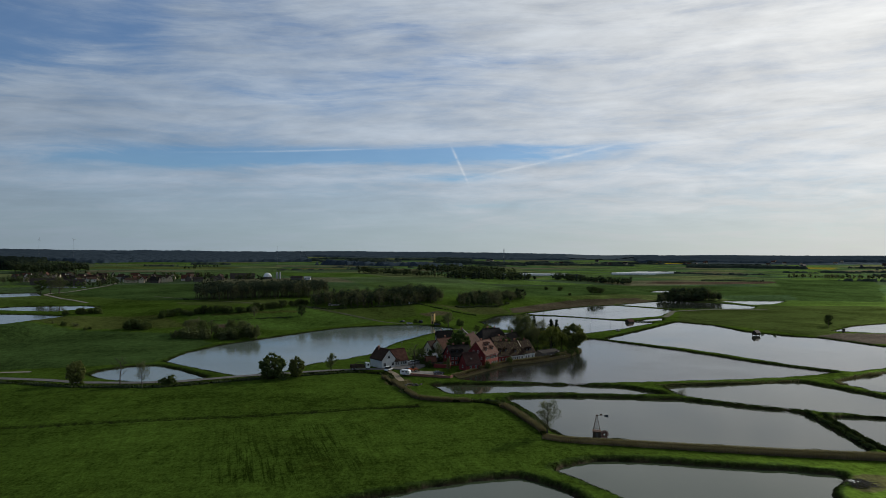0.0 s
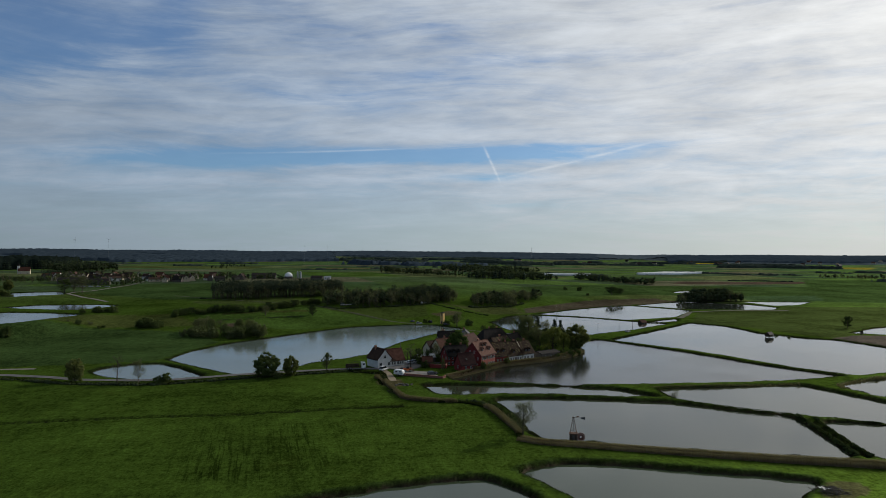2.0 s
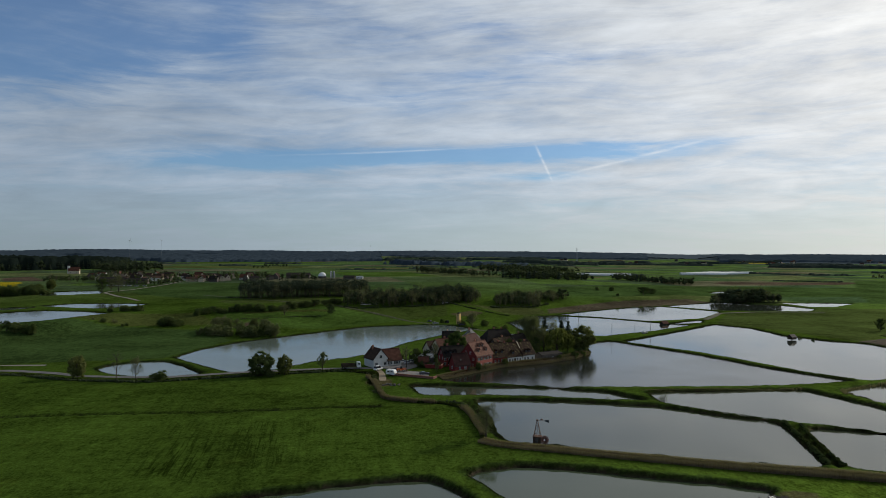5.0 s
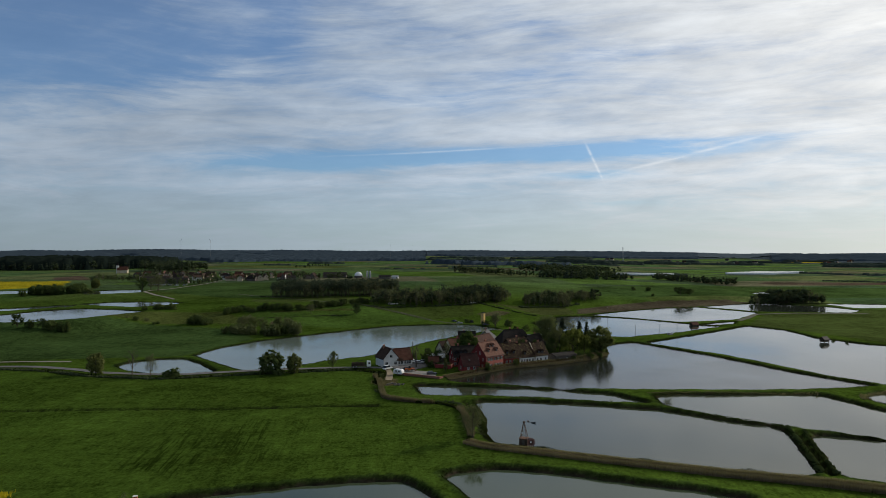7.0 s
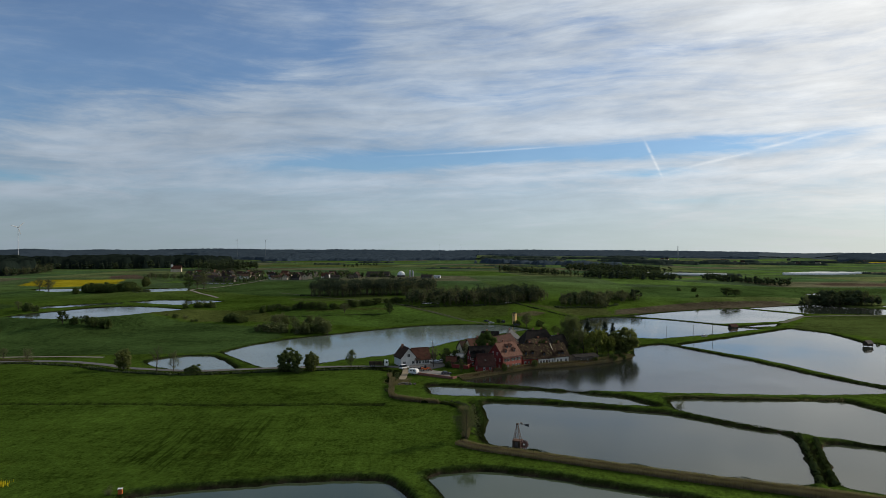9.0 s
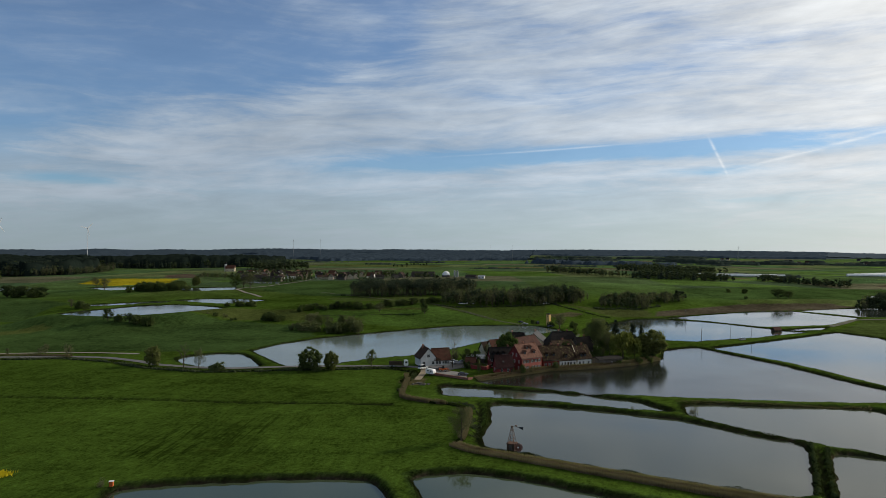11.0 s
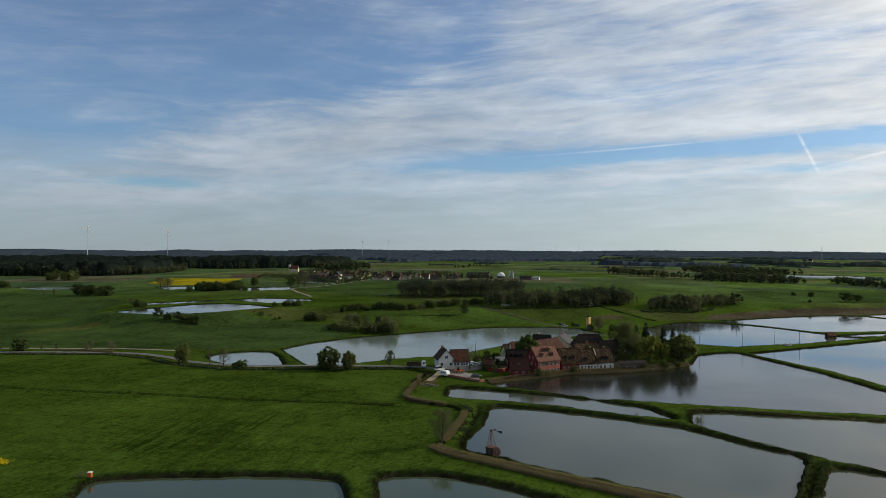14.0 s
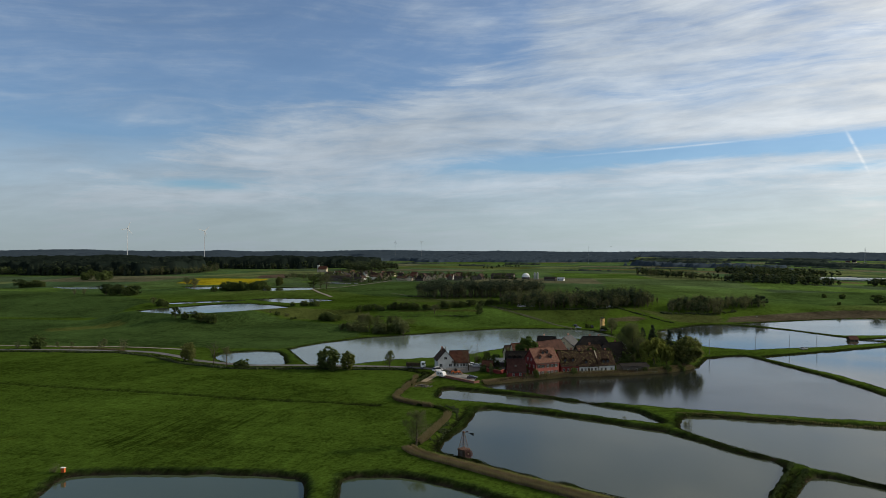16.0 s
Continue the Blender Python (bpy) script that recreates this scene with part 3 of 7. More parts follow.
def strip(name, line, width, mat, label, lift=0.10, category="road"):
    p = rounded(line, False, 3)
    step = np.linalg.norm(np.diff(p, axis=0), axis=1)
    s = np.concatenate([[0], np.cumsum(step)])
    t = np.arange(0, s[-1], 2.5)
    p = np.stack([np.interp(t, s, p[:, 0]), np.interp(t, s, p[:, 1])], 1)
    d = np.gradient(p, axis=0)
    side = np.stack([-d[:, 1], d[:, 0]], 1) / np.linalg.norm(d, axis=1)[:, None]
    rows = [-0.5, -0.25, 0.0, 0.25, 0.5]
    q = np.concatenate([(p + side * (width * w + (0.25 * wobble(p[:, 0], p[:, 1], 3.0) * np.sign(w))[:, None] if abs(w) == 0.5 else width * w)) for w in rows])
    z = land(q[:, 0], q[:, 1])[0]
    m = len(p)
    z = np.maximum(z, np.tile(z.reshape(5, m).mean(0), 5)) + lift
    v = np.column_stack([q, z])
    faces = [(a * m + i, a * m + i + 1, (a + 1) * m + i + 1, (a + 1) * m + i) for a in range(4) for i in range(m - 1)]
    return tagged(new(name, mesh_of(name, v, faces, [mat])), label, category, kind="structure")


STUBBLE_TRACK = surface("grassy_gravel", (0.048, 0.056, 0.026), (0.100, 0.100, 0.064), 0.3, 0.95)
strip("road", [(-420, 190), (-330, 230), (-265, 261), (-235, 278), (-206, 290), (-184, 293), (-162, 290), (-146, 285), (-123, 285), (-109, 287), (-83, 302), (-52, 315.5), (-36, 320.5), (-21, 322), (-6, 331), (4, 344)], 4.2, ASPHALT, "narrow grey lane along the ditch to the hamlet", 0.16)
strip("road", [(-330, 250), (-290, 266), (-246, 287), (-226, 298), (-205, 304), (-178, 309)], 2.6, TRACK, "pale gravel farm track beside the meadow", 0.14)
strip("road", [(-25.5, 320), (-21.5, 311), (-19, 301), (-16.5, 290)], 2.8, SAND, "sandy track running down to the ponds", 0.14)
causeway = np.array([(-260, 640), (-150, 578), (-117, 561), (-96, 549), (-73, 541), (-54, 534), (-33, 519), (-12, 498), (8, 482), (22, 468), (19, 420), (4, 380)], float)
run = np.gradient(causeway, axis=0)
beside = np.column_stack([-run[:, 1], run[:, 0]]) / np.linalg.norm(run, axis=1)[:, None]
for rut in (-1.0, 1.0):
    strip("wheel_track", causeway + beside * rut, 1.1, STUBBLE_TRACK, "gravel wheel track of the lane on the causeway", 0.22)
strip("road", [(-372, 818), (-361, 765), (-359, 721), (-358, 685), (-362, 655), (-354, 630), (-325, 608), (-292, 583)], 3.2, TRACK, "grassy gravel lane winding to the far village", 0.3)
strip("road", [(180, 575), (192, 600), (205, 632), (240, 648), (300, 655)], 5.0, STUBBLE_TRACK, "gravel turning place beside the ponds", 0.2)

# ---- trees, hedges, woods and reeds ----
rng = np.random.default_rng(7)


class Heap:
    """Gathers vertices and faces of one mesh."""

    def __init__(self):
        self.v, self.f, self.k, self.count = [], [], [], 0

    def add(self, v, f, k=0):
        v = np.asarray(v, float)
        self.f += [tuple(int(i) + self.count for i in face) for face in f]
        self.k += [k] * len(f)
        self.v.append(v)
        self.count += len(v)

    def mesh(self, name, mats, smooth=False):
        return mesh_of(name, np.concatenate(self.v), self.f, mats, self.k, smooth)


def unit(v):
    return v / np.maximum(np.linalg.norm(v, axis=-1, keepdims=True), 1e-9)


def tube(heap, points, radii, sides=5, k=0):
    """A tapered limb through the points."""
    p = np.asarray(points, float)
    d = unit(np.gradient(p, axis=0))
    side = unit(np.cross(d, np.array([0.31, 0.17, 0.93]) if abs(d[0][2]) < 0.8 else np.array([1.0, 0.13, 0.07])))
    up = np.cross(d, side)
    a = np.linspace(0, 2 * np.pi, sides, endpoint=False)
    ring = p[:, None] + np.asarray(radii)[:, None, None] * (np.cos(a)[None, :, None] * side[:, None] + np.sin(a)[None, :, None] * up[:, None])
    n = len(p)
    heap.add(ring.reshape(-1, 3), [(i * sides + j, i * sides + (j + 1) % sides, (i + 1) * sides + (j + 1) % sides, (i + 1) * sides + j) for i in range(n - 1) for j in range(sides)], k)


def leaves(heap, c, size, flat=0.0, k=0, r=rng):
    """Small leaf sprays: a bent quad at each place."""
    c = np.asarray(c, float)
    m = len(c)
    a = unit(r.normal(size=(m, 3)) * (1, 1, 1 - flat))
    b = unit(np.cross(a, unit(r.normal(size=(m, 3)))))
    s = size * r.uniform(0.6, 1.3, (m, 1))
    bend = unit(np.cross(a, b)) * s * 0.25
    v = np.stack([c - a * s, c + b * s * 0.6 + bend, c + a * s, c - b * s * 0.6 + bend], 1).reshape(-1, 3)
    i = np.arange(m) * 4
    heap.add(v, np.stack([i, i + 1, i + 2, i + 3], 1), k)


def ball():
    """A coarse round mesh for boughs of leaves: twelve corners, twenty faces."""
    bm = bmesh.new()
    bmesh.ops.create_icosphere(bm, subdivisions=1, radius=1.0)
    v, f = np.array([x.co[:] for x in bm.verts]), [tuple(x.index for x in face.verts) for face in bm.faces]
    bm.free()
    return v, f


BALL = ball()


def clumps(heap, c, size, r, k=0, flat=0.8, sprays=10):
    """Dense boughs: an uneven lump of leaves at each place, with sprays standing out of it."""
    for p in np.asarray(c, float):
        s = size * r.uniform(0.7, 1.25)
        v = BALL[0] * r.uniform(0.6, 1.0, (len(BALL[0]), 1)) * (s, s, s * flat)
        heap.add(p + v, BALL[1], k)
        out = unit(r.normal(size=(sprays, 3))) * r.uniform(0.85, 1.1, (sprays, 1))
        leaves(heap, p + out * (s, s, s * flat), 0.1 + size * 0.14, k=k, r=r)


def limbs(heap, h, spread, start, count, r, trunk=0.03, rise=0.55, sub=3, sides=5):
    """Trunk, limbs and boughs; gives back the places along them where leaves grow."""
    lean = r.normal(size=2) * 0.03 * h
    top = 0.92 * h
    zs = np.linspace(0, top, 6)
    axis = np.column_stack([lean[0] * (zs / h) ** 2, lean[1] * (zs / h) ** 2, zs])
    axis[1:, :2] += r.normal(size=(5, 2)) * 0.012 * h
    tube(heap, axis, trunk * h * (1 - 0.85 * zs / h) + 0.02, sides)
    places = []
    for i in range(count):
        t = start + (0.95 - start) * (i + r.uniform(0, 0.8)) / count
        base = np.array([np.interp(t * h, zs, axis[:, c]) for c in range(3)])
        turn = i * 2.4 + r.uniform(-0.5, 0.5)
        reach = spread * (1.05 - 0.75 * max(0.0, (t - start) / (1 - start)) ** 1.6) * r.uniform(0.75, 1.1)
        d = np.array([np.cos(turn), np.sin(turn), rise * r.uniform(0.6, 1.4)])
        s = np.linspace(0, 1, 4)[:, None]
        bough = base + d * reach * s + np.array([0, 0, 0.12 * reach]) * s ** 2
        tube(heap, bough, np.linspace(trunk * h * 0.42 * (1.1 - t), 0.02, 4), 4)
        places.append(base + d * reach * r.uniform(0.35, 1.0, (7, 1)))
        for _ in range(sub):
            b0 = bough[r.integers(1, 4)]
            d2 = unit(d + r.normal(size=3) * 0.8)
            twig = b0 + d2 * reach * 0.45 * np.linspace(0, 1, 3)[:, None]
            tube(heap, twig, (0.035, 0.02, 0.012), 3)
            places.append(b0 + d2 * reach * 0.45 * r.uniform(0.3, 1.05, (5, 1)))
    places.append(axis[4:5] + r.normal(size=(6, 3)) * 0.06 * h)
    return np.concatenate(places)


def tree_meshes(kind, seed):
    """Trunk and crown meshes of a tree one metre-true in size: (trunk, crown)."""
    r = np.random.default_rng(seed)
    wood, crown = Heap(), Heap()
    leaf = LEAF_OAK
    if kind == "broad":
        at = limbs(wood, 10.0, 4.3, 0.14, 15, r, sub=4)
        c = np.repeat(at, 4, 0)
        leaves(crown, c + r.normal(size=c.shape) * (0.6, 0.6, 0.5), 0.26, r=r)
        clumps(crown, at[r.permutation(len(at))[:46]], 0.75, r, sprays=20)
    elif kind == "dark":
        at = limbs(wood, 10.0, 5.0, 0.08, 17, r, sub=5)
        c = np.repeat(at, 3, 0)
        leaves(crown, c + r.normal(size=c.shape) * (0.65, 0.65, 0.55), 0.28, r=r)
        clumps(crown, at[r.permutation(len(at))[:60]], 0.85, r, sprays=20)
        leaf = LEAF_DARK
    elif kind == "willow":
        limbs(wood, 9.0, 4.2, 0.2, 12, r, 0.045, 0.6)
        c = unit(np.abs(r.normal(size=(230, 3))) * np.where(r.uniform(size=(230, 3)) < 0.5, -1, 1) * (1, 1, 0.8))
        c[:, 2] = np.abs(c[:, 2])
        c = c * r.uniform(0.7, 1.0, (230, 1)) * (4.9, 4.9, 4.6) + (0, 0, 5.2)
        clumps(crown, c[:110] - (0, 0, 0.4), 0.75, r, flat=1.3, sprays=14)
        # hanging switches
        for k in range(9):
            drop = c + r.normal(size=c.shape) * 0.18
            drop[:, 2] -= 0.55 * k * (0.55 + 0.45 * np.hypot(c[:, 0], c[:, 1]) / 4.9)
            drop = drop[drop[:, 2] > 0.6]
            leaves(crown, drop, 0.24, -0.8, r=r)
        leaf = LEAF_WILLOW
    elif kind == "bud":
        at = limbs(wood, 10.0, 3.6, 0.2, 15, r, 0.03, 0.75, 6)
        c = np.repeat(at, 6, 0)
        leaves(crown, c + r.normal(size=c.shape) * 0.5, 0.15, r=r)
        leaf = LEAF_BUD
    elif kind == "birch":
        at = limbs(wood, 10.0, 2.9, 0.14, 20, r, 0.026, 0.85, 7)
        c = np.repeat(at, 9, 0)
        leaves(crown, c + r.normal(size=c.shape) * 0.42, 0.14, r=r)
        leaf = LEAF_PALE
    elif kind == "bare":
        at = limbs(wood, 10.0, 3.0, 0.28, 15, r, 0.024, 1.0, 9)
        c = np.repeat(at, 1, 0)
        leaves(crown, c + r.normal(size=c.shape) * 0.3, 0.09, r=r)
        leaf = LEAF_BUD
    elif kind == "poplar":
        at = limbs(wood, 10.0, 2.1, 0.12, 18, r, 0.026, 1.1)
        c = np.repeat(at, 5, 0)
        leaves(crown, c + r.normal(size=c.shape) * (0.4, 0.4, 0.5), 0.22, r=r)
        clumps(crown, at[r.permutation(len(at))[:24]], 0.5, r, flat=1.2)
        leaf = LEAF_PALE
    elif kind == "spruce":
        zs = np.linspace(0, 10, 5)
        tube(wood, np.column_stack([zs * 0, zs * 0, zs]), 0.16 * (1 - zs / 10.2), 5)
        for i in range(150):
            t = r.uniform(0.06, 0.99)
            reach, turn = 2.7 * (1 - t) ** 0.8 * r.uniform(0.75, 1.1) + 0.14, r.uniform(0, 6.283)
            s = np.linspace(0.15, 1, 6)[:, None]
            c = np.array([0, 0, 10 * t]) + s * reach * np.array([np.cos(turn), np.sin(turn), -0.28])
            leaves(crown, c + r.normal(size=c.shape) * 0.10, 0.33, 0.6, r=r)
        leaf = NEEDLES
    elif kind == "pine":
        zs = np.linspace(0, 9.6, 5)
        tube(wood, np.column_stack([0.1 * np.sin(zs), 0.1 * np.cos(zs), zs]), 0.15 * (1 - zs / 11), 5)
        for i in range(26):
            t, turn = r.uniform(0.6, 1.0), r.uniform(0, 6.283)
            reach = 1.9 * np.sin(np.clip((1.06 - t) / 0.46, 0, 1) * 2.6) * r.uniform(0.5, 1.1)
            e = np.array([np.cos(turn) * reach, np.sin(turn) * reach, 9.8 * t + 0.25 * reach])
            tube(wood, [(0, 0, 9.5 * t), tuple(e)], (0.05, 0.02), 3)
            leaves(crown, e + r.normal(size=(18, 3)) * (0.42, 0.42, 0.2), 0.28, r=r)
        leaf = NEEDLES
    elif kind in ("round", "round_willow", "round_dark"):
        limbs(wood, 8.0, 3.6, 0.1, 11, r, 0.035)
        c = unit(r.normal(size=(150, 3)) * (1, 1, 0.9)) * r.uniform(0.6, 1.0, (150, 1)) * (4.6, 4.6, 4.7) + (0, 0, 5.0)
        c = c[c[:, 2] > 0.7]
        clumps(crown, c + r.normal(size=c.shape) * 0.3, 0.88, r, sprays=22)
        c = np.repeat(c + r.normal(size=c.shape) * 0.3, 10, 0)
        leaves(crown, c + r.normal(size=c.shape) * (0.7, 0.7, 0.6), 0.2, r=r)
        leaf = {"round_willow": LEAF_SALLOW, "round": LEAF_OAK, "round_dark": LEAF_CHESTNUT}[kind]
    elif kind in ("bush", "bud_bush", "pale_bush"):
        for i in range(9):
            turn = i * 0.7
            e = np.array([np.cos(turn) * 2.6 * r.uniform(0.3, 1), np.sin(turn) * 2.6 * r.uniform(0.3, 1), r.uniform(2.0, 4.2)])
            tube(wood, [(0.1 * np.cos(turn), 0.1 * np.sin(turn), 0), tuple(e * (0.5, 0.5, 0.6)), tuple(e)], (0.07, 0.05, 0.02), 4)
            k = 18 if kind == "bud_bush" else 52
            c = e * np.column_stack([r.uniform(0.3, 1.15, k)] * 2 + [r.uniform(0.12, 1.1, k)])
            if kind != "bud_bush":
                clumps(crown, c[:7], 0.56, r, sprays=8)
            c = np.repeat(c, 5 if kind == "bud_bush" else 1, 0)
            leaves(crown, c + r.normal(size=c.shape) * (0.5, 0.5, 0.38), 0.14 if kind == "bud_bush" else 0.24, r=r)
        leaf = {"bush": LEAF_OAK, "bud_bush": LEAF_BUD, "pale_bush": LEAF_PALE}[kind]
    return wood.mesh("trunk", [BARK]), crown.mesh("crown", [leaf])


TREES, PLANTED = {}, {}
LABELS = {
    "round_willow": ("broad yellow-green willow with a full round crown", "tree"),
    "round_dark": ("dense dark green tree with a full round crown", "tree"),
    "round": ("dense tree with a full round green crown", "tree"),
    "broad": ("leafy spring tree with a fresh green rounded crown", "tree"), "dark": ("dense dark green tree with a broad crown", "tree"),
    "willow": ("yellow-green willow with hanging branches by the water", "tree"), "bud": ("tree in bud with thin brownish spring leaves", "tree"),
    "birch": ("tall tree with thin pale grey-green leaves", "tree"), "bare": ("bare tree with fine leafless branches", "tree"), "poplar": ("slender young tree with a narrow green crown", "tree"),
    "spruce": ("tall dark spruce with a pointed crown", "tree"), "pine": ("tall pine with a bare trunk and dark top", "tree"),
    "bush": ("round green bush growing at the field's edge", "bush"), "bud_bush": ("thin brownish bush in early leaf", "bush"), "pale_bush": ("dense grey-green bush in fresh leaf", "bush"),
}


def tree(kind, x, y, h, wide=1.0, variant=0, label="", group="", sink=0.15, base=None):
    """Plants one tree, h metres high."""
    key = (kind, variant)
    if key not in TREES:
        TREES[key] = tree_meshes(kind, 100 + 17 * variant + len(kind))
    z = ground_at(x, y) if base is None else base
    full = 4.6 if "bush" in kind else 10.0
    top = new("bush" if "bush" in kind else "tree")
    for name, me in zip(("trunk", "crown"), TREES[key]):
        new(name, me).parent = top
    s = h / full
    top.matrix_basis = pose(x, y, z - sink, 0, 0, (x * 37 + y * 91) % 360) @ Matrix.Diagonal((s * wide, s * wide, s, 1))
    return tagged(top, label or LABELS[kind][0], LABELS[kind][1], group)


# along the lane
tree("round_willow", -145.5, 281.5, 9.4, 0.85, 0, "young tree with yellow-green spring leaves by the lane")
tree("bare", -128, 281.5, 10.5, 0.95, 0)
tree("bud", -119, 281, 8.5, 0.8, 0)
tree("bush", -108, 280, 5.0, 1.35, 0)
tree("round", -71.5, 297, 10.2, 1.12, 0, "dense round green tree beside the lane")
tree("round_willow", -61.5, 299, 8.8, 0.8, 1, "pale olive tree in fresh leaf beside the lane")
tree("bush", -66, 294, 3.5, 1.1, 1)
tree("bush", -74, 294, 3.0, 1.0, 0)
tree("poplar", -49.5, 315.5, 7.6, 1.05, 0)
tree("bush", -256, 273, 8.0, 1.1, 1)
for i, (x, y, h) in enumerate([(-240, 283, 3.5), (-228, 292, 4.0), (-222, 290, 5.5), (-214, 296, 6.0), (-247, 279, 3.5), (-266, 268, 4.0), (-280, 262, 5.0), (-291, 257, 6.0)]):
    tree("bud_bush" if i % 2 else "bud", x, y, h, 0.9, i % 2)
# by the pump pond
tree("bud", 30.6, 206.8, 9.2, 1.05, 2, "tree in early leaf standing in the reeds by the pond")
tree("bud_bush", 92, 272.5, 5.0, 0.6, 0, "thin bush on the corner of the dike")
tree("bud_bush", 72, 271.5, 2.4, 0.7, 1)
# the hamlet's trees
tree("round_dark", 8.4, 343.6, 15.4, 0.8, 1, "large dark green chestnut between the farm buildings")
tree("bare", -12.5, 324, 10.5, 1.1, 1)
tree("bare", -15.5, 338, 7.0, 1.0, 0)
tree("poplar", 11, 322, 4.5, 0.6, 1)
tree("bush", 14, 325, 5.5, 0.8, 0)
tree("bush", 32, 339, 3.6, 0.8, 1)
tree("round_willow", 71.6, 389.5, 14.2, 1.06, 0, "broad green willow leaning over the pond")
tree("willow", 58.0, 379.0, 14.2, 0.95, 0, "yellow-green willow with hanging branches by the shed")
tree("willow", 63.6, 380.0, 11.0, 0.66, 1, "yellow-green willow with hanging branches by the shed")
tree("dark", 66, 402, 9.0, 0.8, 0)
tree("spruce", 51.9, 403.5, 16.8, 1.0, 0)
tree("spruce", 61, 399, 15.6, 1.0, 1)
tree("spruce", 47.6, 400.5, 15.6, 0.95, 1)
tree("spruce", 65.0, 405.0, 14.6, 1.1, 0)
tree("birch", 41.6, 394.0, 16.4, 1.05, 0)
tree("birch", 45.8, 388.0, 16.8, 1.0, 1)
tree("bud", 57.0, 407.0, 13.0, 0.9, 0)
tree("bud", 51, 383, 12.0, 0.8, 1)
tree("dark", 56, 394, 10.0, 0.8, 0)
tree("bush", 66, 369, 3.6, 1.1, 0)
tree("bush", 71, 377, 3.4, 1.1, 1)
tree("bud_bush", 59, 364, 3.2, 1.2, 0)
tree("dark", -10, 338.5, 6.5, 0.8, 1)
tree("dark", -5.5, 337, 6.0, 0.7, 0)
tree("bud", -2, 346, 8.0, 0.7, 1)
tree("dark", 33, 362, 8.5, 0.6, 0)
tree("dark", 39, 368, 8.0, 0.6, 1)
tree("dark", 20, 350, 8.0, 0.55, 1)
tree("bush", 20.5, 323.5, 4.5, 0.6, 1)
tree("poplar", 2.5, 316, 5.5, 0.7, 1, "slender yellow-green young tree beside the wall")
tree("bush", 58, 360.5, 2.6, 1.2, 1)
tree("bud_bush", 62, 363.5, 3.0, 1.2, 1)
tree("broad", 22, 455, 5.5, 0.8, 0)
tree("broad", 28, 458, 6.0, 0.8, 1)
tree("bud", 4, 500, 9.5, 1.2, 1)
tree("bush", 12, 506, 5.0, 1.2, 0)
tree("bush", -4, 510, 4.0, 1.3, 1)
tree("bush", -20, 524, 3.2, 1.2, 0)
tree("dark", 2, 512, 6.0, 0.9, 1)
# shrubs between the houses and along the reeds
for i, (x, y, h, w) in enumerate([(-6.5, 326.8, 3.2, 1.1), (-2.5, 327.5, 2.6, 1.2), (1.5, 325.8, 3.0, 1.0), (-9.0, 334.5, 4.2, 1.0), (3.0, 336.0, 4.5, 0.9), (-1.0, 341.5, 4.4, 1.0), (-13.0, 343.0, 3.4, 1.2), (-20.0, 349.0, 3.0, 1.3), (-26.5, 344.5, 2.6, 1.3), (48.5, 364.5, 3.4, 1.1), (53.0, 369.0, 4.0, 1.0), (45.0, 371.5, 4.6, 0.9), (61.5, 368.5, 3.2, 1.3), (68.5, 379.0, 3.6, 1.2), (72.0, 384.5, 3.0, 1.2)]):
    tree("bush", x, y, h, w, i % 2, "dark green garden shrub between the houses", "garden shrubs")
for i, (x, y, h) in enumerate([(16.5, 320.6, 3.6), (23.5, 327.0, 3.8), (32.0, 337.2, 3.0), (56.5, 358.5, 2.4), (60.8, 362.2, 2.8), (66.0, 370.5, 2.6)]):
    tree("bud_bush", x, y, h, 0.9, i % 2, "thin grey-green shrub at the reeds' edge", "shrubs along the reeds")
# single trees of the fields
tree("dark", 278, 511, 7.8, 0.85, 0, "single dark tree standing in the meadow")
tree("dark", -104, 522, 8.0, 0.85, 1, "single dark tree standing in the meadow")
tree("bud", -135, 508, 6.5, 1.4, 0)
tree("dark", 167, 790, 8.0, 1.7, 0), tree("dark", 177, 796, 6.5, 1.6, 1)
tree("bush", 123, 845, 4.5, 1.2, 0), tree("bush", 139, 842, 5.5, 1.2, 1), tree("bush", 136, 760, 3.0, 1.2, 1)
tree("bud", -535, 480, 5.5, 1.1, 0), tree("bud", -528, 486, 6.0, 1.1, 1), tree("round_willow", -438, 672, 11.0, 0.9, 0)


def along(line, step, wide, kinds, low, high, group, seed, wide_scale=1.2):
    """A hedge: trees and bushes planted along a line."""
    r = np.random.default_rng(seed)
    p = rounded(line, False, 2)
    s = np.concatenate([[0], np.cumsum(np.linalg.norm(np.diff(p, axis=0), axis=1))])
    for t in np.arange(0, s[-1], step):
        x, y = np.interp(t, s, p[:, 0]) + r.normal() * wide, np.interp(t, s, p[:, 1]) + r.normal() * wide
        tree(kinds[r.integers(len(kinds))], x, y, r.uniform(low, high), wide_scale * r.uniform(0.85, 1.2), int(r.integers(2)), group=group)


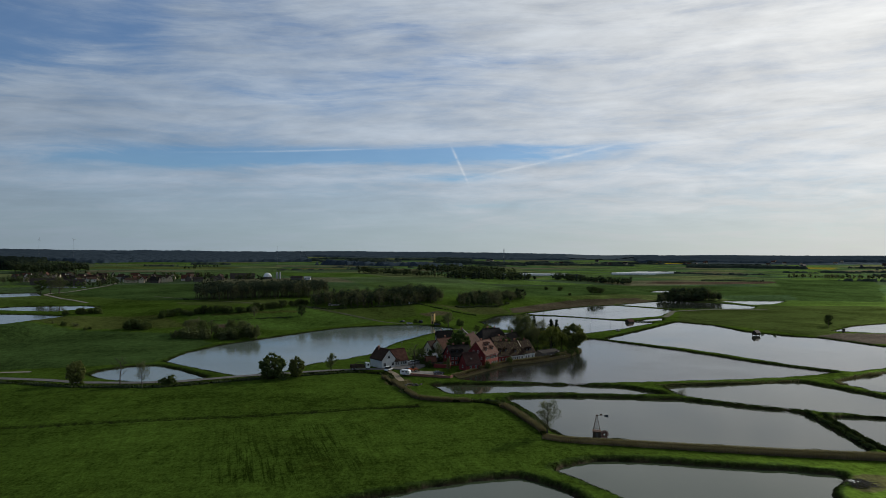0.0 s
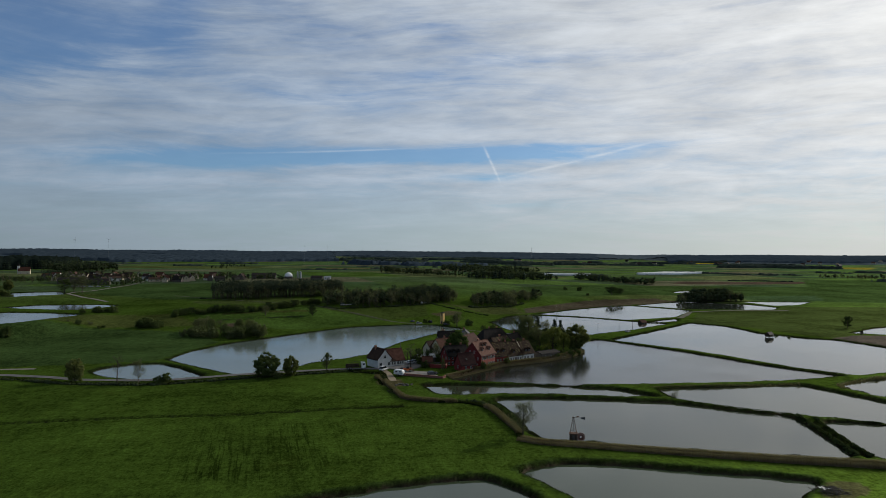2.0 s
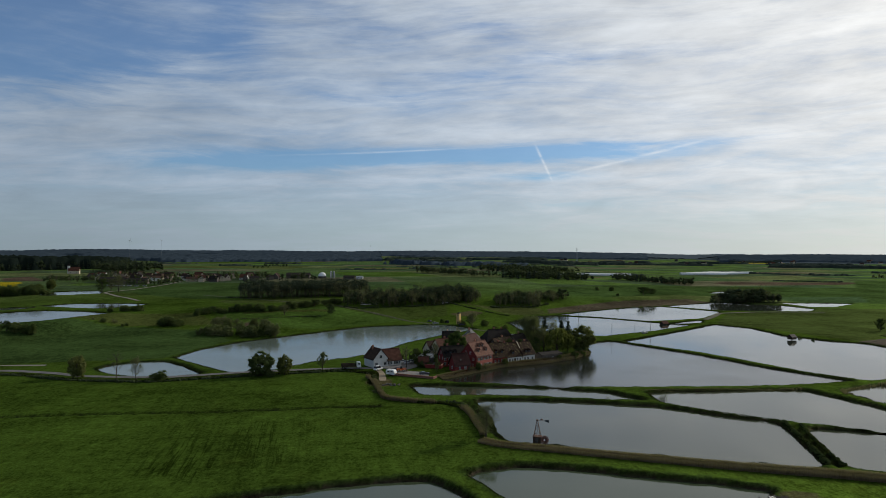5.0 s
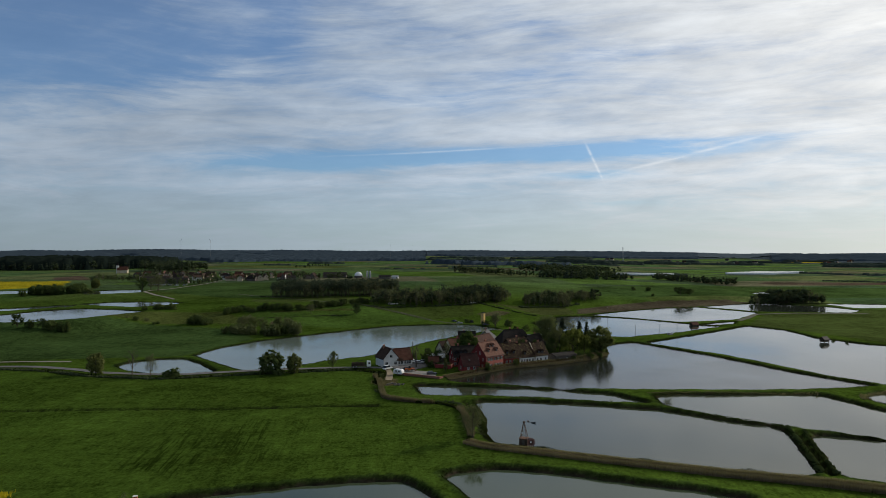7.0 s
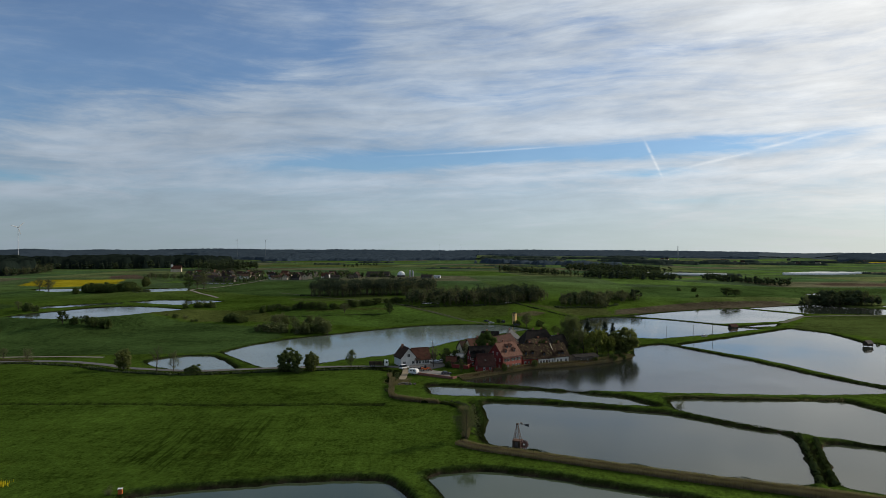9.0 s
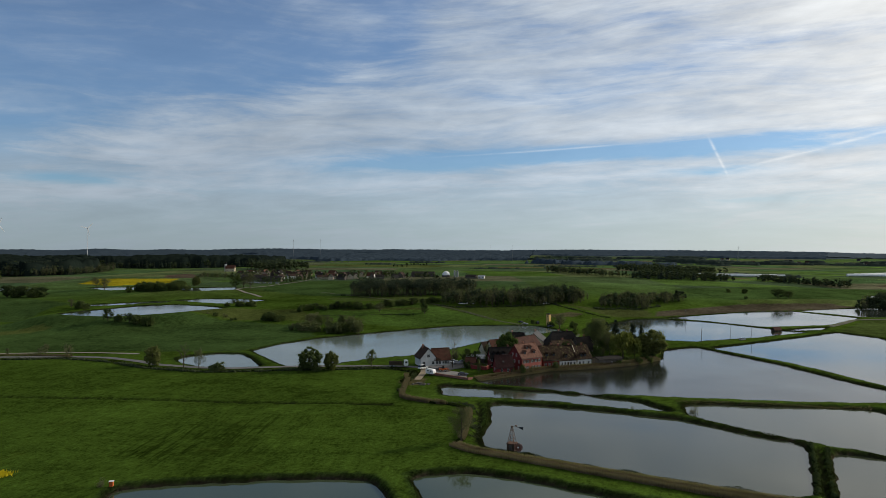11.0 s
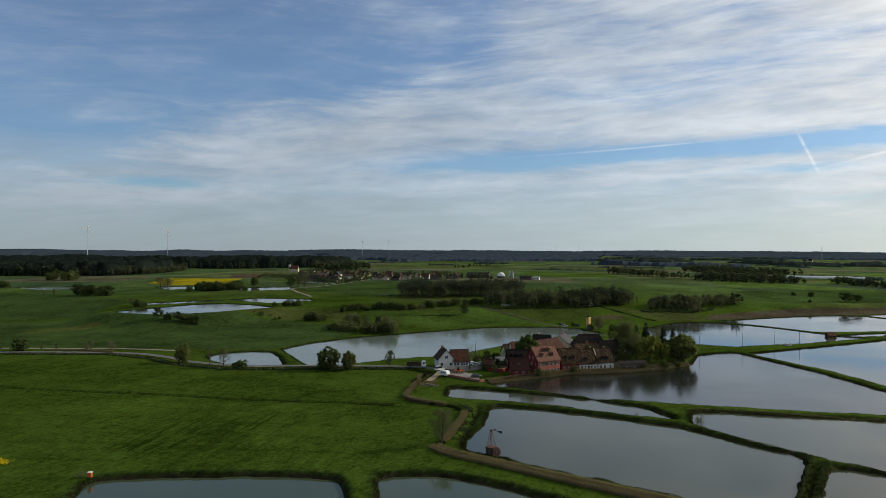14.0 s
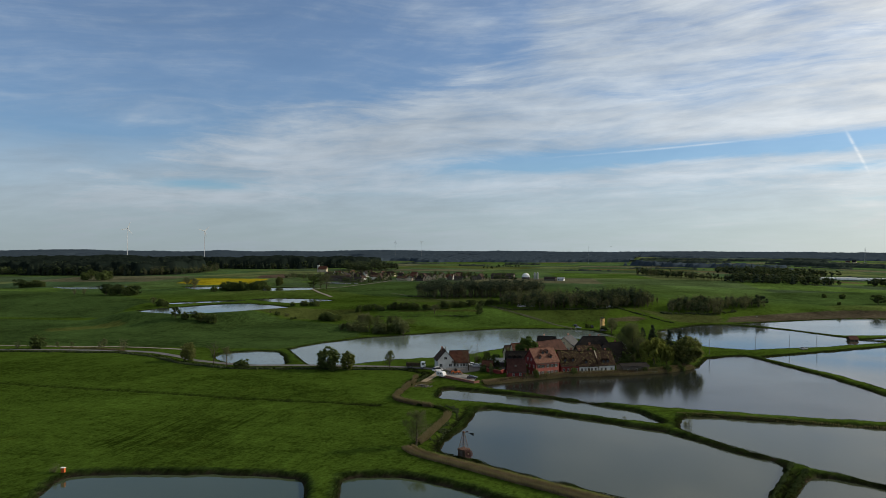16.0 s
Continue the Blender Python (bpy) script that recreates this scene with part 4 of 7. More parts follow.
along([(-198, 496), (-184, 504), (-147, 520), (-108, 566)], 3.0, 1.5, ["bush", "bush", "bush", "dark"], 3.5, 6.0, "hedge above the lake", 3, 1.1)
along([(-247, 451), (-222, 456)], 5.5, 1.5, ["bush", "bush", "bud_bush"], 1.8, 3.4, "hedge above the lake", 4, 1.2)
along([(-206, 458), (-188, 463)], 4.0, 2.0, ["bush", "dark", "bush"], 4.5, 7.0, "hedge above the lake", 24, 1.1)
along([(-159, 432), (-118, 427)], 2.6, 3.5, ["pale_bush", "pale_bush", "bush"], 4.0, 7.5, "thicket by the lake", 5, 1.15)
along([(-165, 446), (-122, 438), (-112, 432)], 5.0, 3.0, ["pale_bush", "birch", "pale_bush", "bud"], 6.0, 9.5, "thicket by the lake", 6, 1.1)
along([(-277, 390), (-252, 400)], 5.0, 1.5, ["dark", "bush", "bud", "bush"], 5.5, 8.0, "trees by the hill pond", 8, 0.9)
along([(-374, 446), (-352, 443)], 6.0, 2.0, ["bud", "bush", "bush"], 5.0, 7.0, "trees by the hill pond", 9, 1.0)
along([(-260, 494), (-239, 503)], 5.0, 2.0, ["bush", "bush"], 3.5, 5.5, "trees by the upper pond", 10, 1.1)
along([(-506, 490), (-472, 510)], 4.0, 3.0, ["bush", "dark", "bush"], 7.0, 10.5, "copse in the field", 11, 1.2)
along([(-700, 522), (-682, 540)], 4.0, 3.0, ["bush", "dark"], 7.0, 10.0, "copse in the field", 12, 1.2)
along([(-446, 585), (-420, 598), (-395, 604)], 3.5, 4.0, ["bush", "broad", "bush"], 6.0, 9.5, "copse between the west ponds", 13, 1.2)
along([(-434, 592), (-405, 612)], 4.0, 4.0, ["bush", "broad"], 6.0, 9.5, "copse between the west ponds", 14, 1.1)
along([(-491, 587), (-481, 591)], 6.0, 2.0, ["bud"], 10.0, 13.0, "trees by the rape field", 15, 1.2)
along([(-365, 645), (-352, 660)], 8.0, 3.0, ["bud", "broad"], 11.0, 15.0, "trees by the lane pond", 16, 1.1)
along([(-780, 655), (-740, 665)], 8.0, 3.0, ["bush", "broad"], 10.0, 14.0, "copse at the wood's edge", 17, 1.2)
along([(300, 860), (322, 866)], 6.0, 2.0, ["bush"], 4.0, 6.0, "hedge on the plain", 20, 1.3)
along([(47, 372), (48, 380), (42, 386)], 3.6, 1.5, ["dark", "bud", "bush"], 4.0, 7.0, "garden trees behind the row", 21, 0.7)
along([(-30, 312), (-24, 305), (-20, 290)], 3.0, 0.8, ["bush"], 1.0, 1.6, "low ditch shrubs", 18, 1.3)

# ---- woods: one object each, of many plain trees ----


def low_tree(kind, r):
    """A plain far tree of ten metres, as (verts, faces, material index)."""
    heap = Heap()
    a = r.uniform(0, 6.28)
    tube(heap, [(0, 0, -0.6), (0.1 * np.cos(a), 0.1 * np.sin(a), 6.5)], (0.13, 0.07), 3, 0)
    if kind == "pine":
        clumps(heap, r.normal(size=(7, 3)) * (0.7, 0.7, 1.2) + (0, 0, 7.7), 0.52, r, 1, 0.9, 4)
        leaves(heap, r.normal(size=(75, 3)) * (0.85, 0.85, 1.35) + (0, 0, 7.4), 0.34, r=r, k=1)
        for _ in range(3):
            e = r.normal(size=3) * (0.9, 0.9, 1.4) + (0, 0, 4.5)
            tube(heap, [(0, 0, e[2] - 0.5), tuple(e)], (0.06, 0.02), 3, 0)
    elif kind == "fir":
        for u in np.linspace(0.2, 0.97, 5):
            w = r.uniform(0, 6.28)
            clumps(heap, [(0.4 * (1 - u) * np.cos(w), 0.4 * (1 - u) * np.sin(w), 10 * u - 0.4)], 1.9 * (1 - u) + 0.3, r, 1, 1.0, 5)
    elif kind == "bud":
        c = unit(r.normal(size=(120, 3))) * r.uniform(0.4, 1.08, (120, 1)) * (2.2, 2.2, 4.5) + (0, 0, 5.1)
        leaves(heap, c, 0.28, r=r, k=3)
        clumps(heap, unit(r.normal(size=(7, 3))) * (1.1, 1.1, 2.6) + (0, 0, 4.2), 0.6, r, 3, 1.4, 5)
        for _ in range(4):
            e = r.normal(size=3) * (1.3, 1.3, 1.0) + (0, 0, 8.2)
            tube(heap, [(0, 0, 3.0), tuple(e)], (0.1, 0.03), 3, 0)
    else:
        k = {"leafy": 2, "shade": 5}[kind]
        c = unit(r.normal(size=(9, 3))) * r.uniform(0.45, 0.8, (9, 1)) * (2.3, 2.3, 4.1) + (0, 0, 4.9)
        clumps(heap, c, 1.25, r, k, 0.95, 5)
        leaves(heap, unit(r.normal(size=(46, 3))) * r.uniform(0.8, 1.05, (46, 1)) * (2.8, 2.8, 4.8) + (0, 0, 4.9), 0.34, r=r, k=k)
    return np.concatenate(heap.v), np.array([f if len(f) == 4 else (*f, f[-1]) for f in heap.f]), np.array(heap.k)


LOW = {k: [low_tree(k, np.random.default_rng(50 + i)) for i in range(4)] for k in ("pine", "fir", "leafy", "bud", "shade")}


def plant(label, p, kinds, low, high, r, wide=1.0):
    """One object of plain trees at the places p."""
    z = land(p[:, 0], p[:, 1])[0]
    vs, fs, ks, count = [], [], [], 0
    for (x, y), zz in zip(p, z):
        v, f, k = LOW[kinds[r.integers(len(kinds))]][r.integers(4)]
        lump = 0.5 + 0.5 * float(wobble(np.array([x]), np.array([y]), 13.0)[0]) + r.uniform(-0.35, 0.35)
        s, a = (low + (high - low) * lump) / 10, r.uniform(0, 6.283)
        c, w = np.cos(a), s * wide * r.uniform(0.85, 1.2)
        vs.append(np.column_stack([x + w * (v[:, 0] * c - v[:, 1] * np.sin(a)), y + w * (v[:, 0] * np.sin(a) + v[:, 1] * c), zz + s * v[:, 2]]))
        fs.append(f + count), ks.append(k)
        count += len(v)
    co, faces, index = np.concatenate(vs), np.concatenate(fs), np.concatenate(ks)
    me = bpy.data.meshes.new("woodland")
    me.vertices.add(len(co)), me.vertices.foreach_set("co", co.ravel())
    me.loops.add(faces.size), me.loops.foreach_set("vertex_index", faces.ravel().astype(np.int32))
    me.polygons.add(len(faces)), me.polygons.foreach_set("loop_start", np.arange(0, faces.size, 4, dtype=np.int32))
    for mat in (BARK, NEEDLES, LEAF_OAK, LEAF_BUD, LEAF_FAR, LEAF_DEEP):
        me.materials.append(mat)
    me.polygons.foreach_set("material_index", index.astype(np.int32))
    me.polygons.foreach_set("use_smooth", index == 4)
    me.update(calc_edges=True)
    return tagged(new("woodland", me), label, "woodland", kind="stuff")


def wood(label, line, spacing, kinds, low, high, seed, wide=1.0):
    r = np.random.default_rng(seed)
    line = np.array(line, float)
    lo, hi = line.min(0), line.max(0)
    gx, gy = np.meshgrid(np.arange(lo[0], hi[0], spacing), np.arange(lo[1], hi[1], spacing))
    p = np.column_stack([gx.ravel(), gy.ravel()]) + r.normal(size=(gx.size, 2)) * spacing * 0.33
    keep = inside(p[:, 0] + 5 * wobble(p[:, 0], p[:, 1], 9.0), p[:, 1] + 5 * wobble(p[:, 1], p[:, 0], 8.0), line) & (r.uniform(size=len(p)) < 0.9)
    return plant(label, p[keep], kinds, low, high, r, wide)


def canopy(label, test, a0, a1, r0, r1, da, dr, low, high, mat, seed, wave=9.0):
    """The closed roof of a large forest: uneven crowns over the ground wherever test(x, y) holds."""
    r = np.random.default_rng(seed)
    ang, rad = np.radians(np.arange(a0, a1, da)), np.arange(r0, r1, dr)
    R, A = np.meshgrid(rad, ang, indexing="ij")
    R, A = R + r.normal(size=R.shape) * dr * 0.2, A + r.normal(size=A.shape) * np.radians(da) * 0.2
    x, y = (60 - R * np.sin(A)).ravel(), (-20 + R * np.cos(A)).ravel()
    keep = test(x, y)
    lump = 0.5 + 0.3 * wobble(x, y, wave) + 0.3 * wobble(x, y, wave * 3.7) + r.uniform(-0.8, 0.8, x.size) + 0.7 * wobble(x * 0.9, y * 1.1, wave * 9)
    z = lie_of_land(x, y) + np.where(keep, low + (high - low) * lump, -2.0)
    na = len(ang)
    i, j = np.meshgrid(np.arange(len(rad) - 1), np.arange(na - 1), indexing="ij")
    f = np.stack([i * na + j, i * na + j + 1, (i + 1) * na + j + 1, (i + 1) * na + j], -1).reshape(-1, 4)[:, ::-1]
    f = f[keep[f].any(1)]
    used, back = np.unique(f, return_inverse=True)
    me = bpy.data.meshes.new("woodland")
    me.vertices.add(len(used)), me.vertices.foreach_set("co", np.stack([x, y, z], 1)[used].ravel())
    me.loops.add(f.size), me.loops.foreach_set("vertex_index", back.ravel().astype(np.int32))
    me.polygons.add(len(f)), me.polygons.foreach_set("loop_start", np.arange(0, f.size, 4, dtype=np.int32))
    me.materials.append(mat)
    me.update(calc_edges=True)
    return tagged(new("woodland", me), label, "woodland", kind="stuff")


def within(line, ragged=10.0):
    line = np.array(line, float)
    return lambda x, y: inside(x + ragged * wobble(x, y, 17.0), y + ragged * wobble(y, x, 14.0), line)


def forest_edge(label, line, step, deep, kinds, low, high, seed, wide=1.0):
    """The outermost trees of a forest, a few deep behind a line."""
    r = np.random.default_rng(seed)
    p = rounded(line, False, 2)
    s = np.concatenate([[0], np.cumsum(np.linalg.norm(np.diff(p, axis=0), axis=1))])
    t = np.arange(0, s[-1], step)
    q = np.column_stack([np.interp(t, s, p[:, 0]), np.interp(t, s, p[:, 1])])
    return plant(label, q + r.normal(size=q.shape) * deep, kinds, low, high, r, wide)


wood("dark pine grove with bare trunks in the fields", [(-213, 603), (-176, 610), (-119, 645), (-106, 662), (-112, 690), (-170, 676), (-222, 640)], 3.7, ["pine", "pine", "pine", "bud"], 11, 16, 1)
wood("mixed grove in bud with dark pines", [(-104, 556), (-80, 562), (-41, 586), (-7, 622), (4, 660), (-20, 672), (-60, 640), (-104, 600)], 3.9, ["bud", "bud", "bud", "shade", "pine"], 7, 13.5, 2, 1.15)
wood("dark oaks and pines in the heart of the mixed grove", [(-52, 592), (-30, 606), (-4, 640), (-2, 664), (-30, 664), (-58, 630)], 5.0, ["shade", "shade", "pine", "shade"], 11, 16, 51, 1.2)
wood("mixed grove in bud beside the north pond", [(17, 616), (51, 640), (60, 672), (86, 700), (76, 726), (40, 690), (14, 650)], 3.6, ["bud", "bud", "shade", "shade"], 5, 11, 3, 1.2)
wood("dark round grove on the pond's island", [(229, 752), (262, 752), (300, 762), (304, 778), (270, 790), (236, 776)], 4.0, ["shade", "shade", "bud"], 7, 13, 4, 1.3)
wood("tall dark trees in the middle of the island grove", [(246, 758), (264, 755), (288, 764), (290, 776), (266, 784), (248, 774)], 5.0, ["shade"], 13, 18, 52, 1.4)
wood("dark wood on the plain", [(21, 1000), (104, 1020), (140, 1060), (120, 1110), (30, 1080), (0, 1030)], 7.2, ["fir", "shade", "shade"], 8, 15, 5, 1.4)
wood("dark wood on the plain", [(165, 1085), (262, 1000), (275, 1030), (215, 1110), (180, 1130)], 7.2, ["shade", "shade", "fir"], 7, 14, 6, 1.5)
wood("pale budding trees round a far farm", [(600, 1230), (700, 1205), (800, 1215), (800, 1260), (620, 1275)], 10.0, ["bud", "shade", "bud"], 5, 10, 14, 1.5)
wood("belt of trees on the plain", [(-142, 1150), (-74, 1046), (-14, 1010), (4, 1030), (-60, 1075), (-120, 1170)], 6.5, ["shade", "bud", "shade"], 7, 13, 7)
wood("dark wood behind the glasshouses", [(-54, 1340), (6, 1225), (60, 1260), (140, 1380), (60, 1440), (-40, 1400)], 12.0, ["fir", "shade", "shade"], 10, 16, 8, 1.5)
CONIFERS = foliage("conifer_canopy", (0.011, 0.017, 0.014), (0.024, 0.032, 0.024), 0.06, 22.0, 0.2, 0.0)
SPRUCEWOOD = [(-1330, 690), (-1007, 704), (-936, 714), (-861, 735), (-787, 758), (-770, 800), (-795, 880), (-870, 960), (-1010, 1010), (-1400, 900)]
FARWOOD = [(-960, 1040), (-838, 1092), (-775, 1195), (-723, 1215), (-740, 1330), (-850, 1480), (-1200, 1400), (-1700, 1250), (-1500, 950), (-1100, 1020)]
canopy("tall dark conifer forest", within(SPRUCEWOOD), 40, 68, 900, 1700, 0.26, 4.6, 15, 21, CONIFERS, 10)
canopy("tall dark conifer forest", within(FARWOOD), 30, 66, 1250, 2200, 0.24, 6.5, 15, 21, CONIFERS, 11)
wood("tall dark spruces and pines of the forest", [(-1200, 700), (-1007, 708), (-936, 718), (-861, 739), (-790, 762), (-774, 800), (-800, 850), (-880, 812), (-1000, 780), (-1200, 770)], 8.4, ["fir", "fir", "shade", "pine"], 15, 22, 53, 1.25)
forest_edge("fresh green trees at the forest's edge", [(-1090, 688), (-1030, 694), (-975, 702)], 4.0, 3.5, ["leafy", "shade", "leafy"], 10, 15, 41, 1.3)
forest_edge("dark trees at the forest's edge", [(-975, 704), (-936, 710), (-861, 731), (-800, 750)], 3.2, 3.0, ["fir", "shade", "fir", "pine"], 13, 19, 42, 1.2)
forest_edge("budding trees at the forest's edge", [(-830, 738), (-787, 752), (-766, 800), (-790, 880), (-850, 962)], 2.6, 4.0, ["bud", "bud", "shade"], 8, 16, 43, 1.2)
forest_edge("dark trees at the forest's edge", [(-960, 1034), (-838, 1086), (-775, 1190), (-718, 1215), (-738, 1330)], 4.0, 3.5, ["fir", "shade", "fir"], 13, 19, 44, 1.3)
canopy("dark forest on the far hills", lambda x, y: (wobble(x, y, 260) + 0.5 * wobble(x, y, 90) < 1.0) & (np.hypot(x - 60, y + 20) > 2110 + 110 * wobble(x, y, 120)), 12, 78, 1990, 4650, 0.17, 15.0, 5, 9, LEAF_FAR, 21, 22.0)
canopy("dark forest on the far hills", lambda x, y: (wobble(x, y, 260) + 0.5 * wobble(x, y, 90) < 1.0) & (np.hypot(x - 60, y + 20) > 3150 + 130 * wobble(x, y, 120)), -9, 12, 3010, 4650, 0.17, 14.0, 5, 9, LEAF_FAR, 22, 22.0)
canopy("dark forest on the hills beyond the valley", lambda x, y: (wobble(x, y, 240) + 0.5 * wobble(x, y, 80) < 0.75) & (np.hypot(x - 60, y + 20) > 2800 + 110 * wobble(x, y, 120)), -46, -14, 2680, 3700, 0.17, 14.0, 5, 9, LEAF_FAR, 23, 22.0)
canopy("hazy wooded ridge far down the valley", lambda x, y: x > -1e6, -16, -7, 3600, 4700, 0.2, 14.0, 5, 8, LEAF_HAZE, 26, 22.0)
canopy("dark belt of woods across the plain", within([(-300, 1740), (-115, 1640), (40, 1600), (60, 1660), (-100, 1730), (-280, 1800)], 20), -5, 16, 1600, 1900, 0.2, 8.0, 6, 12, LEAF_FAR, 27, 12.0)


def belts(label, a0, a1, r0, r1, count, seed, low, high, wide):
    """Hedges, spinneys and tree rows of uneven length, lying across the valley."""
    r = np.random.default_rng(seed)
    rows = [(r.uniform(a0, a1), r0 * (r1 / r0) ** r.uniform(), r.uniform(0.4, 3.2), r.uniform(4, wide), r.normal() * 6) for _ in range(count)]

    def test(x, y):
        a, d = np.degrees(np.arctan2(60 - x, y + 20)), np.hypot(x - 60, y + 20)
        hit = np.zeros(x.shape, bool)
        rag = wobble(x, y, 23.0) * 0.5
        for b, rad, length, deep, turn in rows:
            u, v = (a - b) / length, (d - rad - (a - b) * turn * rad / 1500) / (deep * rad / 1500)
            hit |= u * u + v * v < 1 + rag
        return hit

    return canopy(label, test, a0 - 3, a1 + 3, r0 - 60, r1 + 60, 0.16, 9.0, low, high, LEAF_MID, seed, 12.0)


belts("hedges and spinneys across the plain", -46, 30, 1250, 2000, 26, 24, 3.0, 5.0, 9)
belts("woods and hedges far across the plain", -46, 14, 2000, 3000, 46, 25, 4, 7, 26)
# clumps in and round the far village
wood("village trees between the roofs", [(-540, 830), (-404, 790), (-330, 812), (-280, 845), (-268, 900), (-330, 945), (-520, 960)], 14.0, ["shade", "bud", "leafy", "shade"], 6, 11, 31)
wood("dark trees behind the village", [(-660, 1068), (-587, 1048), (-556, 1075), (-566, 1130), (-650, 1140)], 7.5, ["shade", "shade", "pine"], 13, 19, 32, 1.2)
wood("round trees before the village", [(-535, 788), (-484, 786), (-440, 790), (-440, 806), (-490, 812), (-540, 812)], 6.0, ["leafy", "bud", "shade"], 7, 11, 33, 1.1)
forest_edge("dark hedge trees before the village", [(-402, 742), (-385, 738), (-366, 748), (-356, 784)], 2.6, 2.2, ["shade", "leafy", "shade"], 6, 10, 34, 1.0)
forest_edge("dark trees round the biogas plant", [(-300, 880), (-262, 882), (-236, 862), (-214, 868)], 3.2, 3.0, ["shade", "bud", "shade"], 6, 12, 35, 1.1)
forest_edge("bushes on the open fields", [(-466, 1292), (-446, 1298)], 4.0, 3.0, ["shade"], 6, 10, 36, 1.3)
forest_edge("bushes on the open fields", [(-500, 1425), (-456, 1434)], 4.0, 3.0, ["shade"], 5, 9, 37, 1.3)

# ---- the hamlet ----
RED = surface("oxide_red_render", (0.140, 0.024, 0.024), (0.205, 0.040, 0.036), 0.6, 0.85)
SALMON = surface("salmon_render", (0.300, 0.086, 0.072), (0.375, 0.126, 0.100), 0.6, 0.85)
WHITE = surface("white_render", (0.541, 0.541, 0.525), (0.656, 0.656, 0.640), 0.5, 0.85)
CREAM = surface("cream_render", (0.416, 0.360, 0.264), (0.528, 0.464, 0.352), 0.5, 0.85)
OCHRE = surface("ochre_render", (0.52, 0.33, 0.12), (0.62, 0.42, 0.18), 0.5, 0.85)
GREYWALL = surface("grey_timber", (0.070, 0.063, 0.056), (0.133, 0.119, 0.105), 1.2, 0.9)
def mossy(name, a, b, moss):
    """Old tiles in stained browns, with cushions of moss."""
    mat, n = material(name)
    at = n.add("ShaderNodeNewGeometry").outputs["Position"]
    stain, grit = n.noise(at, 0.5, 5.0, 0.65), n.noise(at, 4.0, 3.0, 0.6)
    f = n.ramp(n.m("ADD", n.m("MULTIPLY", stain, 0.65), n.m("MULTIPLY", grit, 0.35)), 0.36, 0.64)
    cushions = n.ramp(n.noise(at, 0.9, 4.0, 0.75), 0.53, 0.64)
    s = n.add("ShaderNodeBsdfPrincipled", ins={"Base Color": n.mix(cushions, n.mix(f, a, b), moss), "Roughness": 0.92, "Specular IOR Level": 0.08})
    finish(n, s, n.m("ADD", f, cushions), 0.5, 0.06)
    return mat


TILE_WINE = surface("dark_red_tiles", (0.022, 0.010, 0.010), (0.050, 0.022, 0.020), 0.8, 0.85, grain=5.0)
TILE_GREY = surface("grey_slate_tiles", (0.030, 0.031, 0.034), (0.070, 0.071, 0.075), 0.7, 0.7, grain=4.0)
TILE_RED = surface("red_clay_tiles", (0.050, 0.020, 0.014), (0.115, 0.050, 0.034), 0.7, 0.85, grain=5.0)
TILE_PINK = surface("weathered_pink_tiles", (0.085, 0.036, 0.026), (0.190, 0.100, 0.072), 1.1, 0.85, grain=5.0)
TILE_BARN = surface("sooty_red_tiles", (0.036, 0.017, 0.013), (0.082, 0.038, 0.029), 0.5, 0.88, grain=4.0)
TILE_BROWN = surface("old_brown_tiles", (0.024, 0.014, 0.011), (0.058, 0.035, 0.026), 0.8, 0.88, grain=4.0)
TILE_MOSS = mossy("mossy_old_tiles", (0.016, 0.010, 0.008), (0.052, 0.032, 0.022), (0.130, 0.112, 0.045))
TILE_DARK = surface("dark_slate_tiles", (0.008, 0.0075, 0.0075), (0.026, 0.021, 0.019), 0.7, 0.75, grain=4.0)
METAL_ROOF = surface("grey_metal_roof", (0.28, 0.30, 0.33), (0.40, 0.42, 0.45), 0.4, 0.45, 0.5)
FRAME = surface("white_paint", (0.68, 0.68, 0.66), (0.80, 0.80, 0.78), 2.0, 0.5)
DARKWOOD = surface("dark_timber", (0.035, 0.025, 0.018), (0.09, 0.065, 0.045), 1.5, 0.8)
BRICK = surface("old_brick", (0.20, 0.085, 0.06), (0.32, 0.16, 0.11), 1.5, 0.9)
STEEL = surface("galvanised_steel", (0.30, 0.31, 0.32), (0.42, 0.43, 0.44), 2.0, 0.4, 0.7)
ZINC = surface("weathered_zinc", (0.060, 0.058, 0.056), (0.110, 0.106, 0.100), 2.0, 0.6, 0.3)
RUST = surface("rusty_iron", (0.07, 0.045, 0.035), (0.16, 0.09, 0.06), 2.0, 0.8, 0.3)
TYRE = surface("tyre_rubber", (0.015, 0.015, 0.015), (0.03, 0.03, 0.03), 4.0, 0.9)
DIRTYWHITE = surface("dirty_white_paint", (0.34, 0.34, 0.32), (0.50, 0.50, 0.48), 0.8, 0.5)
PAINT_DARK = surface("dark_car_paint", (0.02, 0.022, 0.03), (0.03, 0.034, 0.045), 1.0, 0.25, spec=0.6)
PAINT_SILVER = surface("silver_car_paint", (0.35, 0.36, 0.38), (0.42, 0.43, 0.45), 1.0, 0.28, 0.4, spec=0.6)
PAINT_WHITE = surface("white_car_paint", (0.72, 0.72, 0.72), (0.80, 0.80, 0.80), 1.0, 0.3, spec=0.6)
ORANGE = surface("orange_paint", (0.40, 0.08, 0.025), (0.52, 0.14, 0.04), 1.5, 0.6)
PINKISH = surface("faded_red_paint", (0.17, 0.075, 0.058), (0.27, 0.13, 0.10), 1.5, 0.7)
FIELDSTONE = surface("lichened_boulder", (0.075, 0.070, 0.060), (0.16, 0.15, 0.13), 1.2, 0.95)
STONE = surface("field_stone", (0.20, 0.18, 0.155), (0.36, 0.33, 0.29), 1.2, 0.9)
